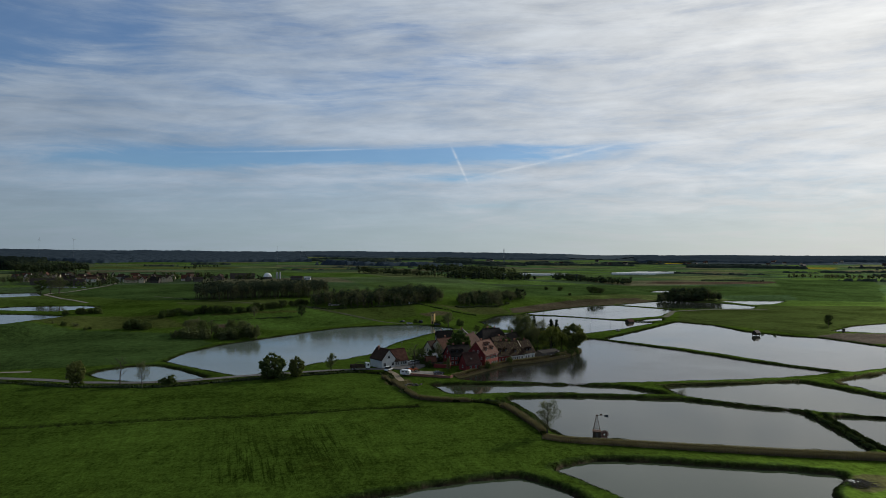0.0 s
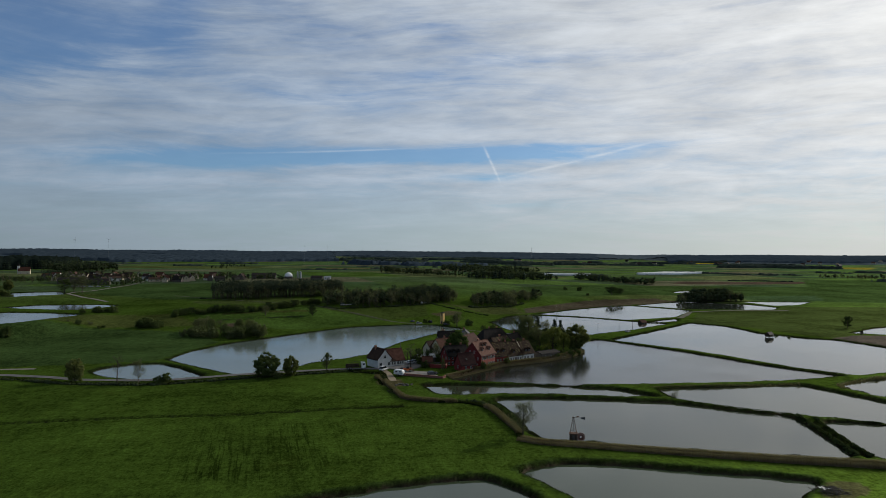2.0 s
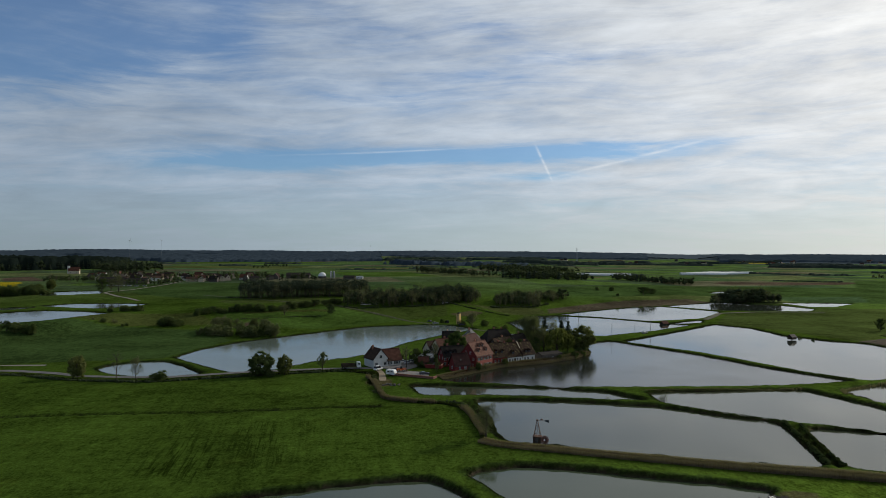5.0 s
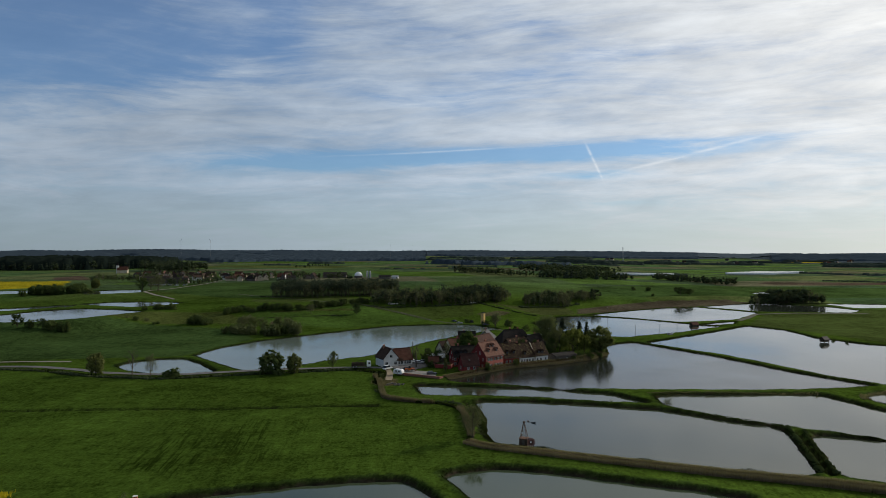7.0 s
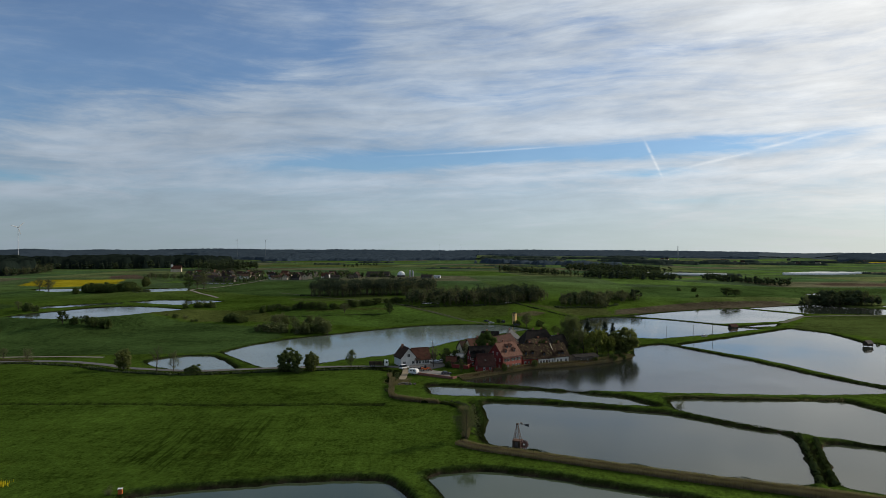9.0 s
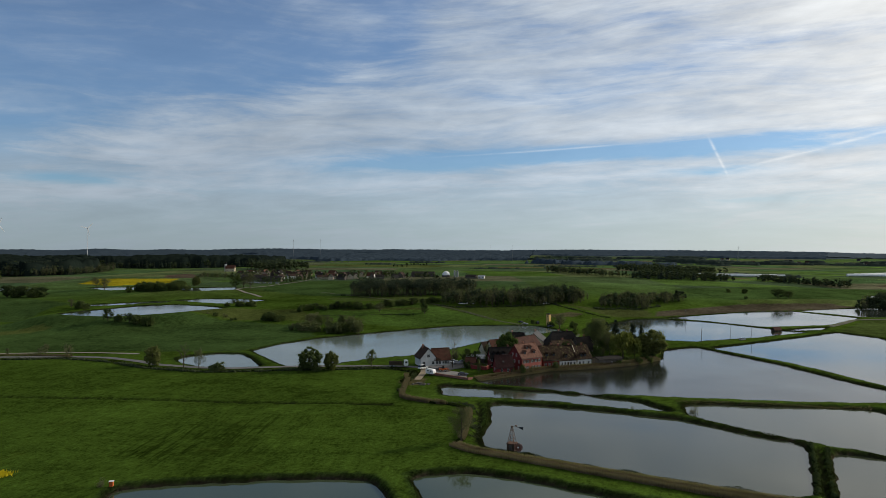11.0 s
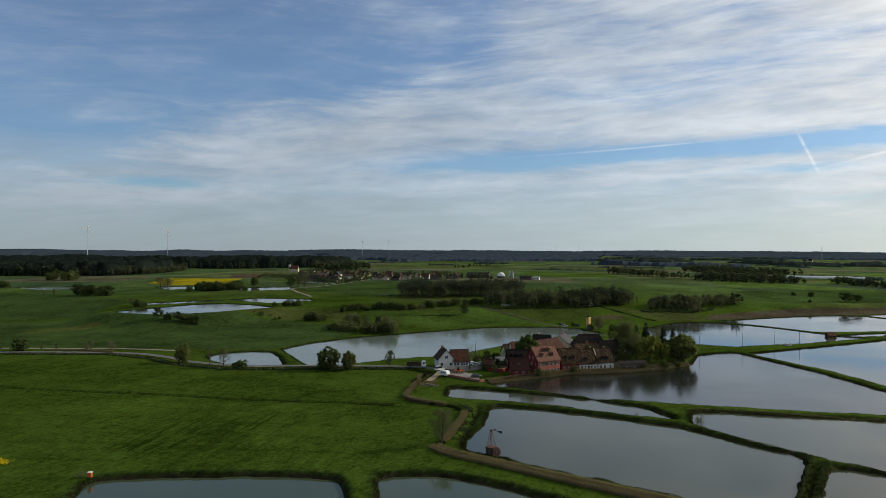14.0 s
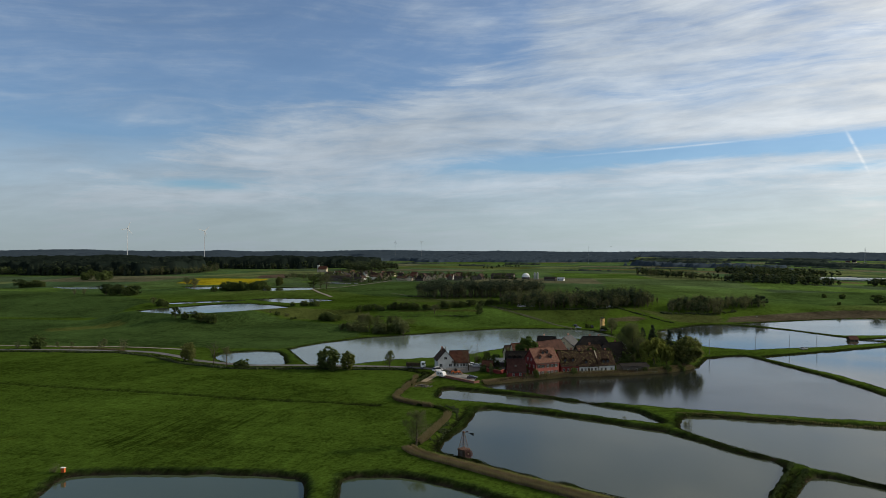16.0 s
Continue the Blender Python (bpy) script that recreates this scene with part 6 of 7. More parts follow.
car(-24.0, 316.0, 65, PAINT_WHITE, "white van parked at the lane's corner", van=True, z=1.1)
car(-1.6, 306.0, 20, PAINT_DARK, "dark car at the edge of the parking place", z=1.24)
car(-15.5, 314.0, 200, PAINT_DARK, "dark car on the parking place", z=1.24)
car(-13.5, 334.0, 30, PAINT_SILVER, "silver car in the yard", z=1.14)
car(-11.8, 337.4, 30, PAINT_SILVER, "silver car in the yard", z=1.14)
car(-16.5, 337.0, 30, PAINT_WHITE, "white car in the yard", z=1.14)
car(-4.0, 508.0, 10, PAINT_DARK, "dark car parked by the causeway")
car(-24.0, 516.0, 15, PAINT_SILVER, "grey car parked by the causeway")
car(-89.0, 567.0, 25, PAINT_WHITE, "white van parked under the budding grove", van=True)
car(-81.5, 572.5, 40, PAINT_SILVER, "silver car parked under the budding grove")
car(-86.0, 569.5, 200, PAINT_WHITE, "white car parked under the budding grove")
car(-27.5, 606.5, 30, PAINT_WHITE, "white van at the corner of the grove", van=True)
car(-30.0, 527.5, 140, PAINT_DARK, "dark car beside the causeway lane")
car(-16.5, 523.0, 120, PAINT_DARK, "dark van parked beside the tower", van=True)
car(118.0, 476.0, 50, PAINT_SILVER, "silver car parked on the dike")

caravan = thing("caravan", -15.8, 304.6, -20, "small white caravan beside the track", "caravan", z=1.0)
shell, strip_, glass, bar = Heap(), Heap(), Heap(), Heap()
extrude(shell, [(-2.1, 0.45), (1.9, 0.45), (2.2, 1.0), (2.0, 1.9), (1.5, 2.4), (-1.7, 2.45), (-2.2, 2.0), (-2.2, 0.8)], 1.05, 0.06)
box(strip_, -2.1, -1.08, 0.95, 2.0, 1.08, 1.1)
box(glass, -1.4, -1.09, 1.4, -0.4, 1.09, 1.9), box(glass, 0.3, -1.09, 1.4, 1.2, 1.09, 1.9)
box(bar, 2.0, -0.06, 0.4, 3.2, 0.06, 0.52)
part("shell", shell, PAINT_WHITE, caravan), part("stripe", strip_, STEEL, caravan), part("windows", glass, GLASS, caravan), part("drawbar", bar, STEEL, caravan)
wheel(caravan, -0.1, 0.95), wheel(caravan, -0.1, -0.95)

truck = thing("truck", -37.0, 318.6, 18, "dark timber lorry with a white cab on the lane", "truck", z=1.1)
cab, screen, bed, load, stakes = Heap(), Heap(), Heap(), Heap(), Heap()
extrude(cab, [(2.4, 0.6), (4.3, 0.6), (4.35, 1.6), (4.1, 2.9), (2.5, 3.0), (2.4, 2.8)], 1.2, 0.06)
box(screen, 4.12, -1.05, 1.75, 4.3, 1.05, 2.6), box(screen, 3.1, -1.21, 1.7, 3.9, 1.21, 2.5)
box(bed, -4.6, -1.2, 0.85, 2.3, 1.2, 1.1)
for i in range(20):
    u, lay = -0.9 + 0.36 * (i % 6) + 0.1 * (i // 6), 1.3 + 0.34 * (i // 6)
    tube(load, [(-4.5 + 0.1 * (i % 3), u, lay), (1.5, u, lay)], (0.19, 0.16), 7)
for xx in (-4.3, -2.0, 0.2, 2.1):
    for s in (-1, 1):
        box(stakes, xx - 0.07, s * 1.15 - 0.06, 1.1, xx + 0.07, s * 1.15 + 0.06, 2.5)
part("cab", cab, PAINT_WHITE, truck, "white cab"), part("windscreen", screen, GLASS, truck), part("bed", bed, DARKWOOD, truck), part("logs", load, DARKWOOD, truck), part("stakes", stakes, TYRE, truck)
crane = Heap()
tube(crane, [(1.9, 0, 1.1), (1.9, 0, 2.9), (-0.6, 0.1, 3.3), (-2.2, 0.2, 2.6)], (0.16, 0.14, 0.11, 0.08), 6)
part("loading_crane", crane, PAINT_DARK, truck, "dark folded loading crane")
for xx in (-3.6, -2.4, 3.3):
    for s in (-1, 1):
        wheel(truck, xx, s * 1.0, 0.5, 0.35)

# ---- the wind pump ----
pump = thing("wind_pump", 45.2, 207.4, -8, "old iron wind pump on a small dark pump house", "wind pump", z=0.5)
hut, roof, door_, rod, head, vane, fan = Heap(), Heap(), Heap(), Heap(), Heap(), Heap(), Heap()
box(hut, -1.1, -1.1, -0.8, 1.1, 1.1, 1.7)
box(roof, -1.25, -1.25, 1.7, 1.25, 1.25, 1.88)
box(door_, -0.4, -1.14, 0, 0.4, -1.1, 1.5)
part("pump_house", hut, DARKWOOD, pump), part("roof", roof, RUST, pump), part("door", door_, GREYWALL, pump)
for a, b in ((-1, -1), (1, -1), (1, 1), (-1, 1)):
    leg = Heap()
    tube(leg, [(a * 0.95, b * 0.95, 1.8), (a * 0.16, b * 0.16, 6.2)], (0.07, 0.05), 5)
    part("leg", leg, RUST, pump)
for z in (2.7, 3.7, 4.7, 5.4):
    s = np.interp(z, [1.8, 6.2], [0.95, 0.16])
    ring = Heap()
    c = [(-s, -s), (s, -s), (s, s), (-s, s)]
    for i in range(4):
        (ax, ay), (bx, by) = c[i], c[(i + 1) % 4]
        tube(ring, [(ax, ay, z), (bx, by, z)], (0.035, 0.035), 4)
        s2 = np.interp(z + 0.8, [1.8, 6.2], [0.95, 0.16])
        tube(ring, [(ax, ay, z), (bx / s * s2, by / s * s2, z + 0.8)], (0.025, 0.025), 3)
    part("brace", ring, RUST, pump)
box(head, -0.3, -0.18, 6.1, 0.3, 0.18, 6.5)
box(head, 0.9, -0.1, 6.5, 1.5, 0.1, 6.8)
tube(head, [(0.3, 0, 6.35), (2.3, 0.05, 6.25)], (0.05, 0.04), 5)
vane.add([(2.1, y, z) for y in (-0.03, 0.03) for z in (6.1, 6.45)] + [(3.3, y, z) for y in (-0.03, 0.03) for z in (5.8, 6.6)], [(0, 1, 5, 4), (2, 6, 7, 3), (0, 4, 6, 2), (1, 3, 7, 5), (0, 2, 3, 1), (4, 5, 7, 6)])
part("head", head, RUST, pump), part("tail_vane", vane, PAINT_DARK, pump, "dark sheet-metal tail vane")
tube(rod, [(0, 0, 1.8), (0, 0, 6.2)], (0.03, 0.03), 4)
part("pump_rod", rod, STEEL, pump)
old = thing("wheel_of_blades", 47.2, 206.4, 0, "fallen faded red wheel of metal blades leaning on the pump", "windmill wheel", z=1.5)
for i in range(12):
    blade = Heap()
    m = pose(0, 0, 0, 0, 20, 0) @ pose(0, 0, 0, 0, 30 * i, 0)
    box(blade, -0.2, -0.02, 0.25, 0.2, 0.02, 1.3, m)
    part("blade", blade, PINKISH, old)
hub = Heap()
tube(hub, [(0, -0.12, 0), (0, 0.12, 0)], (0.28, 0.28), 10)
part("hub", hub, RUST, old)


# ---- huts, poles and small things by the ponds ----
def fish_hut(x, y, turn, w, d, h, roof, label, z=None):
    ob = thing("fish_hut", x, y, turn, label, "hut", "fish huts by the ponds", z)
    body, door_, stilts = Heap(), Heap(), Heap()
    pent = [(-d / 2, 0.2), (d / 2, 0.2), (d / 2, h), (0, h + d * 0.45), (-d / 2, h)]
    v = [(-w / 2, a, b) for a, b in pent] + [(w / 2, a, b) for a, b in pent]
    body.add(v, [(4, 3, 2, 1, 0), (5, 6, 7, 8, 9), (0, 1, 6, 5), (1, 2, 7, 6), (2, 3, 8, 7), (3, 4, 9, 8), (4, 0, 5, 9)])
    box(door_, -0.4, -d / 2 - 0.04, 0.2, 0.4, -d / 2, min(h - 0.1, 2.0))
    part("body", body, DARKWOOD, ob), part("roof", gable_roof(w, d, h, h + d * 0.45, 0.3, 0.12), roof, ob), part("door", door_, GREYWALL, ob)
    for a in (-1, 1):
        for b in (-1, 1):
            post = Heap()
            tube(post, [(a * w * 0.42, b * d * 0.42, -1.5), (a * w * 0.42, b * d * 0.42, 0.3)], (0.12, 0.12), 5)
            part("stilt", post, DARKWOOD, ob)
    return ob


fish_hut(142.4, 540.0, 30, 5.0, 4.0, 2.2, TILE_RED, "small dark fish hut with a reddish roof on the dike")
hut = fish_hut(203.4, 460.0, 37, 4.4, 3.2, 1.7, TILE_DARK, "dark timber fish hut standing in the water", 0.3)
# the last one is only a post, made from the hut's shape
fish_hut(268.0, 474.0, 0, 1.2, 1.2, 1.8, TILE_DARK, "narrow dark post beside the pond, built as a tiny hut")
tree("bush", 216.0, 461.0, 2.8, 0.9, 0), tree("bush", 210.4, 466.5, 2.6, 0.9, 1)


def pole(x, y, h, label="weathered timber utility pole on the dike"):
    ob = thing("utility_pole", x, y, (x * 7) % 90, label, "pole", "utility poles")
    shaft, arm = Heap(), Heap()
    tube(shaft, [(0, 0, -0.6), (0.05, 0, h)], (0.14, 0.10), 6)
    box(arm, -0.5, -0.05, h - 0.6, 0.5, 0.05, h - 0.48)
    part("shaft", shaft, GREYWALL, ob), part("cross_arm", arm, GREYWALL, ob)
    for s in (-0.42, 0.42):
        cup = Heap()
        tube(cup, [(s, 0, h - 0.48), (s, 0, h - 0.3)], (0.05, 0.04), 5)
        part("insulator", cup, FRAME, ob)


for x, y, h in ((75, 432, 8.0), (95, 457, 8.0), (111, 470, 8.0), (124, 490, 8.0), (84, 590, 8.0), (21, 652, 8.5), (50, 660, 8.0), (-20, 348, 9.0), (-31, 336, 8.5), (9, 340, 5.0)):
    pole(x, y, h)

box_ = thing("feeder_box", -33.6, 144.6, 25, "orange painted fish feeder box on a post", "feeder", z=0.6)
body, lid, leg = Heap(), Heap(), Heap()
box(body, -0.42, -0.36, 0.6, 0.42, 0.36, 1.75), box(lid, -0.5, -0.44, 1.75, 0.5, 0.44, 1.85), tube(leg, [(0, 0, -0.8), (0, 0, 0.75)], (0.12, 0.12), 6)
part("body", body, ORANGE, box_), part("lid", lid, FRAME, box_), part("post", leg, DARKWOOD, box_)
tree("bud_bush", -35.8, 143.6, 2.6, 0.8, 0)

# an orange loader parked by the lot
loader = thing("loader", -13.0, 312.8, 15, "small orange-red loader parked on the paving", "loader", z=1.22)
chassis, cabin, arm, bucket = Heap(), Heap(), Heap(), Heap()
extrude(chassis, [(-2.0, 0.5), (1.4, 0.5), (1.6, 0.9), (0.6, 1.25), (-1.9, 1.35)], 0.7, 0.05)
extrude(cabin, [(-0.6, 1.25), (0.5, 1.2), (0.35, 2.3), (-0.5, 2.35)], 0.6, 0.08)
for side in (-0.5, 0.5):
    tube(arm, [(0.4, side, 1.3), (1.6, side, 1.5), (2.4, side, 0.7)], (0.1, 0.1, 0.08), 6)
extrude(bucket, [(2.3, 0.2), (3.1, 0.15), (2.5, 0.55), (2.4, 1.0)], 0.95)
part("chassis", chassis, ORANGE, loader), part("cabin", cabin, GLASS, loader), part("lift_arms", arm, ORANGE, loader), part("bucket", bucket, RUST, loader)
for xx in (-1.2, 1.0):
    for side in (-0.75, 0.75):
        wheel(loader, xx, side, 0.5, 0.3)

r = np.random.default_rng(5)
for i in range(16):
    v = unit(r.normal(size=(14, 3)))
    bm = bmesh.new()
    for p in v:
        bm.verts.new(p * r.uniform(0.7, 1.0, 3) * (0.8, 0.6, 0.5))
    bmesh.ops.convex_hull(bm, input=bm.verts)
    me = bpy.data.meshes.new("boulder")
    bm.to_mesh(me), bm.free()
    me.materials.append(FIELDSTONE)
    ob = new("boulder", me)
    x, y = -12.5 + r.normal() * 1.7, 283 + r.normal() * 1.1
    ob.matrix_basis = pose(x, y, ground_at(x, y) + 0.15, 0, 0, r.uniform(0, 360))
    tagged(ob, "dull grey field stone dumped beside the track", "stone", "stones beside the track")

# broken boards and branches dumped by the near pond
heap_ = thing("debris_heap", 96.9, 164.2, 15, "heap of grey broken boards and branches by the water", "debris")
mound, boards, sheet = Heap(), Heap(), Heap()
for i in range(90):
    a, d = r.uniform(0, 6.283), r.uniform(0.2, 3.4)
    c = np.array([d * math.cos(a) * 1.3, d * math.sin(a), max(0.05, 0.75 - 0.2 * d)])
    w = unit(r.normal(size=3) * (1, 1, 0.25)) * r.uniform(0.5, 1.5)
    tube(mound, [c - w, c, c + w + (0, 0, 0.1)], (0.05, 0.06, 0.03), 4)
for i in range(22):
    m = pose(r.normal() * 1.6, r.normal() * 1.0, r.uniform(0.15, 0.7), r.uniform(-20, 20), r.uniform(-20, 20), r.uniform(0, 360))
    box(boards, -0.9, -0.12, -0.02, 0.9, 0.12, 0.02, m)
for i in range(5):
    m = pose(-1.6 + r.normal() * 0.5, 0.4 + r.normal() * 0.4, 0.75, r.uniform(-15, 15), r.uniform(-15, 15), r.uniform(0, 360))
    box(sheet, -0.5, -0.2, -0.02, 0.5, 0.2, 0.02, m)
part("branches", mound, GREYWALL, heap_), part("boards", boards, GREYWALL, heap_), part("scraps", sheet, FRAME, heap_, "pale painted scraps")

# ---- reeds and rough bank grass ----


def blades(name, places, low, high, width, mat, label, category, seed, lean=0.18):
    """Upright blades in one object: a narrow tapering leaf at each place."""
    r = np.random.default_rng(seed)
    z = land(places[:, 0], places[:, 1])[0] - 0.1
    m = len(places)
    h = r.uniform(low, high, m)
    a = r.uniform(0, np.pi, m)
    d = np.column_stack([np.cos(a), np.sin(a), np.zeros(m)]) * (width * r.uniform(0.6, 1.4, m))[:, None]
    base = np.column_stack([places, z])
    tip = base + np.column_stack([r.normal(size=m) * lean * h, r.normal(size=m) * lean * h, h])
    mid = base * 0.45 + tip * 0.55
    v = np.stack([base - d, base + d, mid + d * 0.9, tip, mid - d * 0.9], 1).reshape(-1, 3)
    i = np.arange(m) * 5
    me = mesh_of(name, v, np.stack([i, i + 1, i + 2, i + 3, i + 4], 1), [mat])
    return tagged(new(name, me), label, category, kind="stuff")


def scatter(line, wide, per_metre, seed, closed=False, inner=0.0):
    """Places along a line; closed outlines are followed on their outer side."""
    r = np.random.default_rng(seed)
    p = np.vstack([line, line[:1]]) if closed else rounded(line, False, 2)
    seg = np.diff(p, axis=0)
    length = np.linalg.norm(seg, axis=1)
    s = np.concatenate([[0], np.cumsum(length)])
    t = r.uniform(0, s[-1], int(s[-1] * per_metre))
    q = np.column_stack([np.interp(t, s, p[:, 0]), np.interp(t, s, p[:, 1])])
    k = np.clip(np.searchsorted(s, t) - 1, 0, len(seg) - 1)
    side = np.column_stack([-seg[k, 1], seg[k, 0]]) / np.maximum(length[k], 1e-6)[:, None]
    if closed:
        area = np.sum(p[:-1, 0] * p[1:, 1] - p[1:, 0] * p[:-1, 1])
        side *= -1 if area > 0 else 1
        return q + side * (inner + np.abs(r.normal(size=len(t))) * wide)[:, None]
    return q + side * (r.uniform(-0.5, 0.5, len(t)) * wide)[:, None]


blades("reed_bed", scatter([(29.5, 204), (35, 200.2), (45, 198.2), (67, 193.0), (96, 186.8), (114, 184.3), (150, 177), (190, 168)], 3.6, 240, 1), 1.2, 2.2, 0.042, REED, "strip of dry tan reeds along the pond dike", "reeds", 1)
belt = scatter([(-25, 299), (-20, 289), (-15, 273), (-9, 256), (3, 252), (11, 252.5), (17.5, 249), (22, 242), (25, 231), (27, 222), (29.5, 213), (30, 205)], 1.8, 210, 2)
tan = wobble(belt[:, 0], belt[:, 1], 3.1) + 0.6 * wobble(belt[:, 0], belt[:, 1], 9.0) > -0.35
blades("bank_grass", belt[~tan], 0.3, 0.9, 0.06, SHADE_TUSSOCK, "rough green growth in the meadow ditch", "grass", 7)
blades("reed_bed", belt[tan], 1.0, 2.0, 0.035, REED, "narrow belt of dry reeds in the meadow ditch", "reeds", 2)
blades("reed_bed", scatter([(5, 302.5), (11, 311), (20, 324), (29, 336.5), (49, 351), (64, 366.5), (74, 386)], 3.8, 240, 3), 1.0, 2.0, 0.035, REED, "fringe of pale reeds below the houses", "reeds", 3)
blades("reed_bed", scatter([(-246, 280.5), (-228, 287.5), (-204, 290)], 2.6, 24, 4), 0.8, 1.5, 0.09, REED, "dry tan reeds beside the lane ditch", "reeds", 4)
blades("reed_bed", scatter([(163, 287), (164.5, 295), (177, 305.5), (197, 317)], 3.5, 26, 5), 0.7, 1.5, 0.09, REED, "patch of dry reeds at the pond's head", "reeds", 5)
blades("reed_bed", scatter([(86, 284.5), (97, 288.5), (120, 292.5), (150, 298)], 1.4, 30, 6), 0.3, 0.8, 0.05, REED, "thin dry reeds along the dike", "reeds", 6)
for i, (name, level, line) in enumerate(OUTLINES):
    c = line.mean(0)
    far = math.hypot(c[0] - 60, c[1] + 20)
    if far < 640 and level == 0.0:
        big = 1.0 if far < 330 else 1.25
        p = scatter(line, 0.8, 27 / big ** 2, 40 + i, True, 0.3)
        blades("bank_grass", p, 0.10 * big, 0.34 * big, 0.085 * big, SHADE_TUSSOCK, "tufted rough grass along a pond bank", "grass", 40 + i, 0.35)
for i, (line, width, deep) in enumerate(DITCHES):
    if i == 1:
        continue
    tall = (0.35, 0, 0.6, 1.1)[i]
    blades("bank_grass", scatter(line, width * (2.0, 0, 1.6, 2.6)[i], (18, 0, 18, 30)[i], 80 + i), 0.3 * tall, 0.9 * tall, 0.12, SHADE_TUSSOCK, "tall rough grass along a field ditch", "grass", 80 + i, 0.3)
def growth(label, line, wide, per_metre, size, mat, seed):
    """A belt of low dense brambles and weeds."""
    r, heap = np.random.default_rng(seed), Heap()
    p = scatter(line, wide, per_metre, seed)
    lump = 0.75 + 0.45 * wobble(p[:, 0], p[:, 1], 5.0)
    z = land(p[:, 0], p[:, 1])[0]
    for (x, y), zz, big in zip(p, z, lump):
        clumps(heap, [(x, y, zz + 0.25 * size)], size * big, r, flat=0.8, sprays=12)
    return tagged(new("undergrowth", heap.mesh("undergrowth", [mat])), label, "undergrowth", kind="stuff")


lane_ditch = [(-330, 224), (-264, 256), (-205, 284), (-174, 283.5), (-145, 275.5), (-110, 276), (-76, 295), (-40, 313)]
growth("belt of dark brambles and weeds along the lane ditch", lane_ditch, 2.8, 2.8, 1.1, LEAF_DEEP, 61)
growth("dark weeds in the ditch beside the track", [(-40, 313), (-29, 311), (-23, 305), (-20, 288)], 2.4, 4.0, 0.8, LEAF_DEEP, 62)
growth("dark green weeds round the ditch bend", [(-16, 272), (-9, 258), (4, 254), (19, 254), (25, 240), (29, 226), (32, 214)], 3.0, 2.2, 0.55, LEAF_DEEP, 63)
for i, line in enumerate(([(123.4, 241), (121.4, 216), (118.8, 194)], [(127.0, 236), (124.5, 217), (123.3, 204), (122.1, 194)])):
    growth("rank grass and weeds on the double dike", line, 1.2, 3.4, 0.5, LEAF_DARK, 64 + i)
growth("dark weeds along the ditch above the lake", [(-176, 482), (-168, 485), (-145, 492), (-128, 504), (-109, 517)], 1.6, 1.3, 0.75, LEAF_DEEP, 66)
growth("dark hedge along the ditch between the meadows", [(-26, 613), (-10, 603), (3, 598), (15, 592), (28, 583)], 1.8, 1.6, 1.1, LEAF_DEEP, 67)
# undergrowth added as a dark band for the shade at the pines' foot
growth("dark undergrowth along the pine grove, standing in for the shade under it", [(-224, 614), (-188, 625), (-156, 646), (-139, 652), (-122, 664)], 3.0, 1.5, 1.3, LEAF_DEEP, 68)
growth("budding scrub along the edge of the mixed grove", [(-102, 553), (-88, 553), (-74, 565), (-52, 579), (-26, 604), (-24, 628)], 3.0, 1.4, 1.3, LEAF_DEEP, 69)
growth("low scrub along the grove beside the north pond", [(12, 616), (22, 620), (48, 638), (62, 664)], 4.0, 1.6, 1.4, LEAF_DEEP, 71)
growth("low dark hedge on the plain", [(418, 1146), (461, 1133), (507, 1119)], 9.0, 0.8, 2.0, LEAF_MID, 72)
growth("heap of brown brushwood at the end of the reeds", [(59, 364), (62, 366), (66, 373), (67, 379)], 3.0, 3.0, 0.8, LEAF_BUD, 70)
flowers = np.random.default_rng(9).normal(size=(1300, 2)) * (1.2, 0.9) + (-66.5, 142.5)
YELLOW = foliage("rape_blossom", (0.40, 0.33, 0.01), (0.62, 0.52, 0.03), 0.2, 2.0)
blades("flower_clump", flowers, 0.5, 1.1, 0.07, YELLOW, "clump of yellow rape flowers in the meadow", "flowers", 9)

# ---- the far village ----
WALLS, ROOFS = [GREYWALL, CREAM, GREYWALL, CREAM, WHITE], [TILE_RED, TILE_BROWN, TILE_BROWN, TILE_DARK, TILE_BROWN]


def far_house(x, y, turn, L, W, eave, ridge, wall, roof, label, group="far village houses", name="house"):
    ob = thing(name, x, y, turn, label, name, group)
    shell = Heap()
    pent = [(-W / 2, -1.5), (W / 2, -1.5), (W / 2, eave), (0, ridge), (-W / 2, eave)]
    v = [(-L / 2, a, b) for a, b in pent] + [(L / 2, a, b) for a, b in pent]
    shell.add(v, [(4, 3, 2, 1, 0), (5, 6, 7, 8, 9), (0, 1, 6, 5), (1, 2, 7, 6), (2, 3, 8, 7), (3, 4, 9, 8), (4, 0, 5, 9)])
    part("wall", shell, wall, ob), part("roof", gable_roof(L, W, eave + 0.05, ridge + 0.05), roof, ob)
    if wall is not GREYWALL:
        for u in (-L * 0.28, L * 0.28):
            window(ob, pose(u, -W / 2 - 0.02, 1.0), 1.2, 1.3)
        window(ob, pose(-L / 2 - 0.02, 0, 3.4, 0, 0, -90), 1.2, 1.3)
    return ob


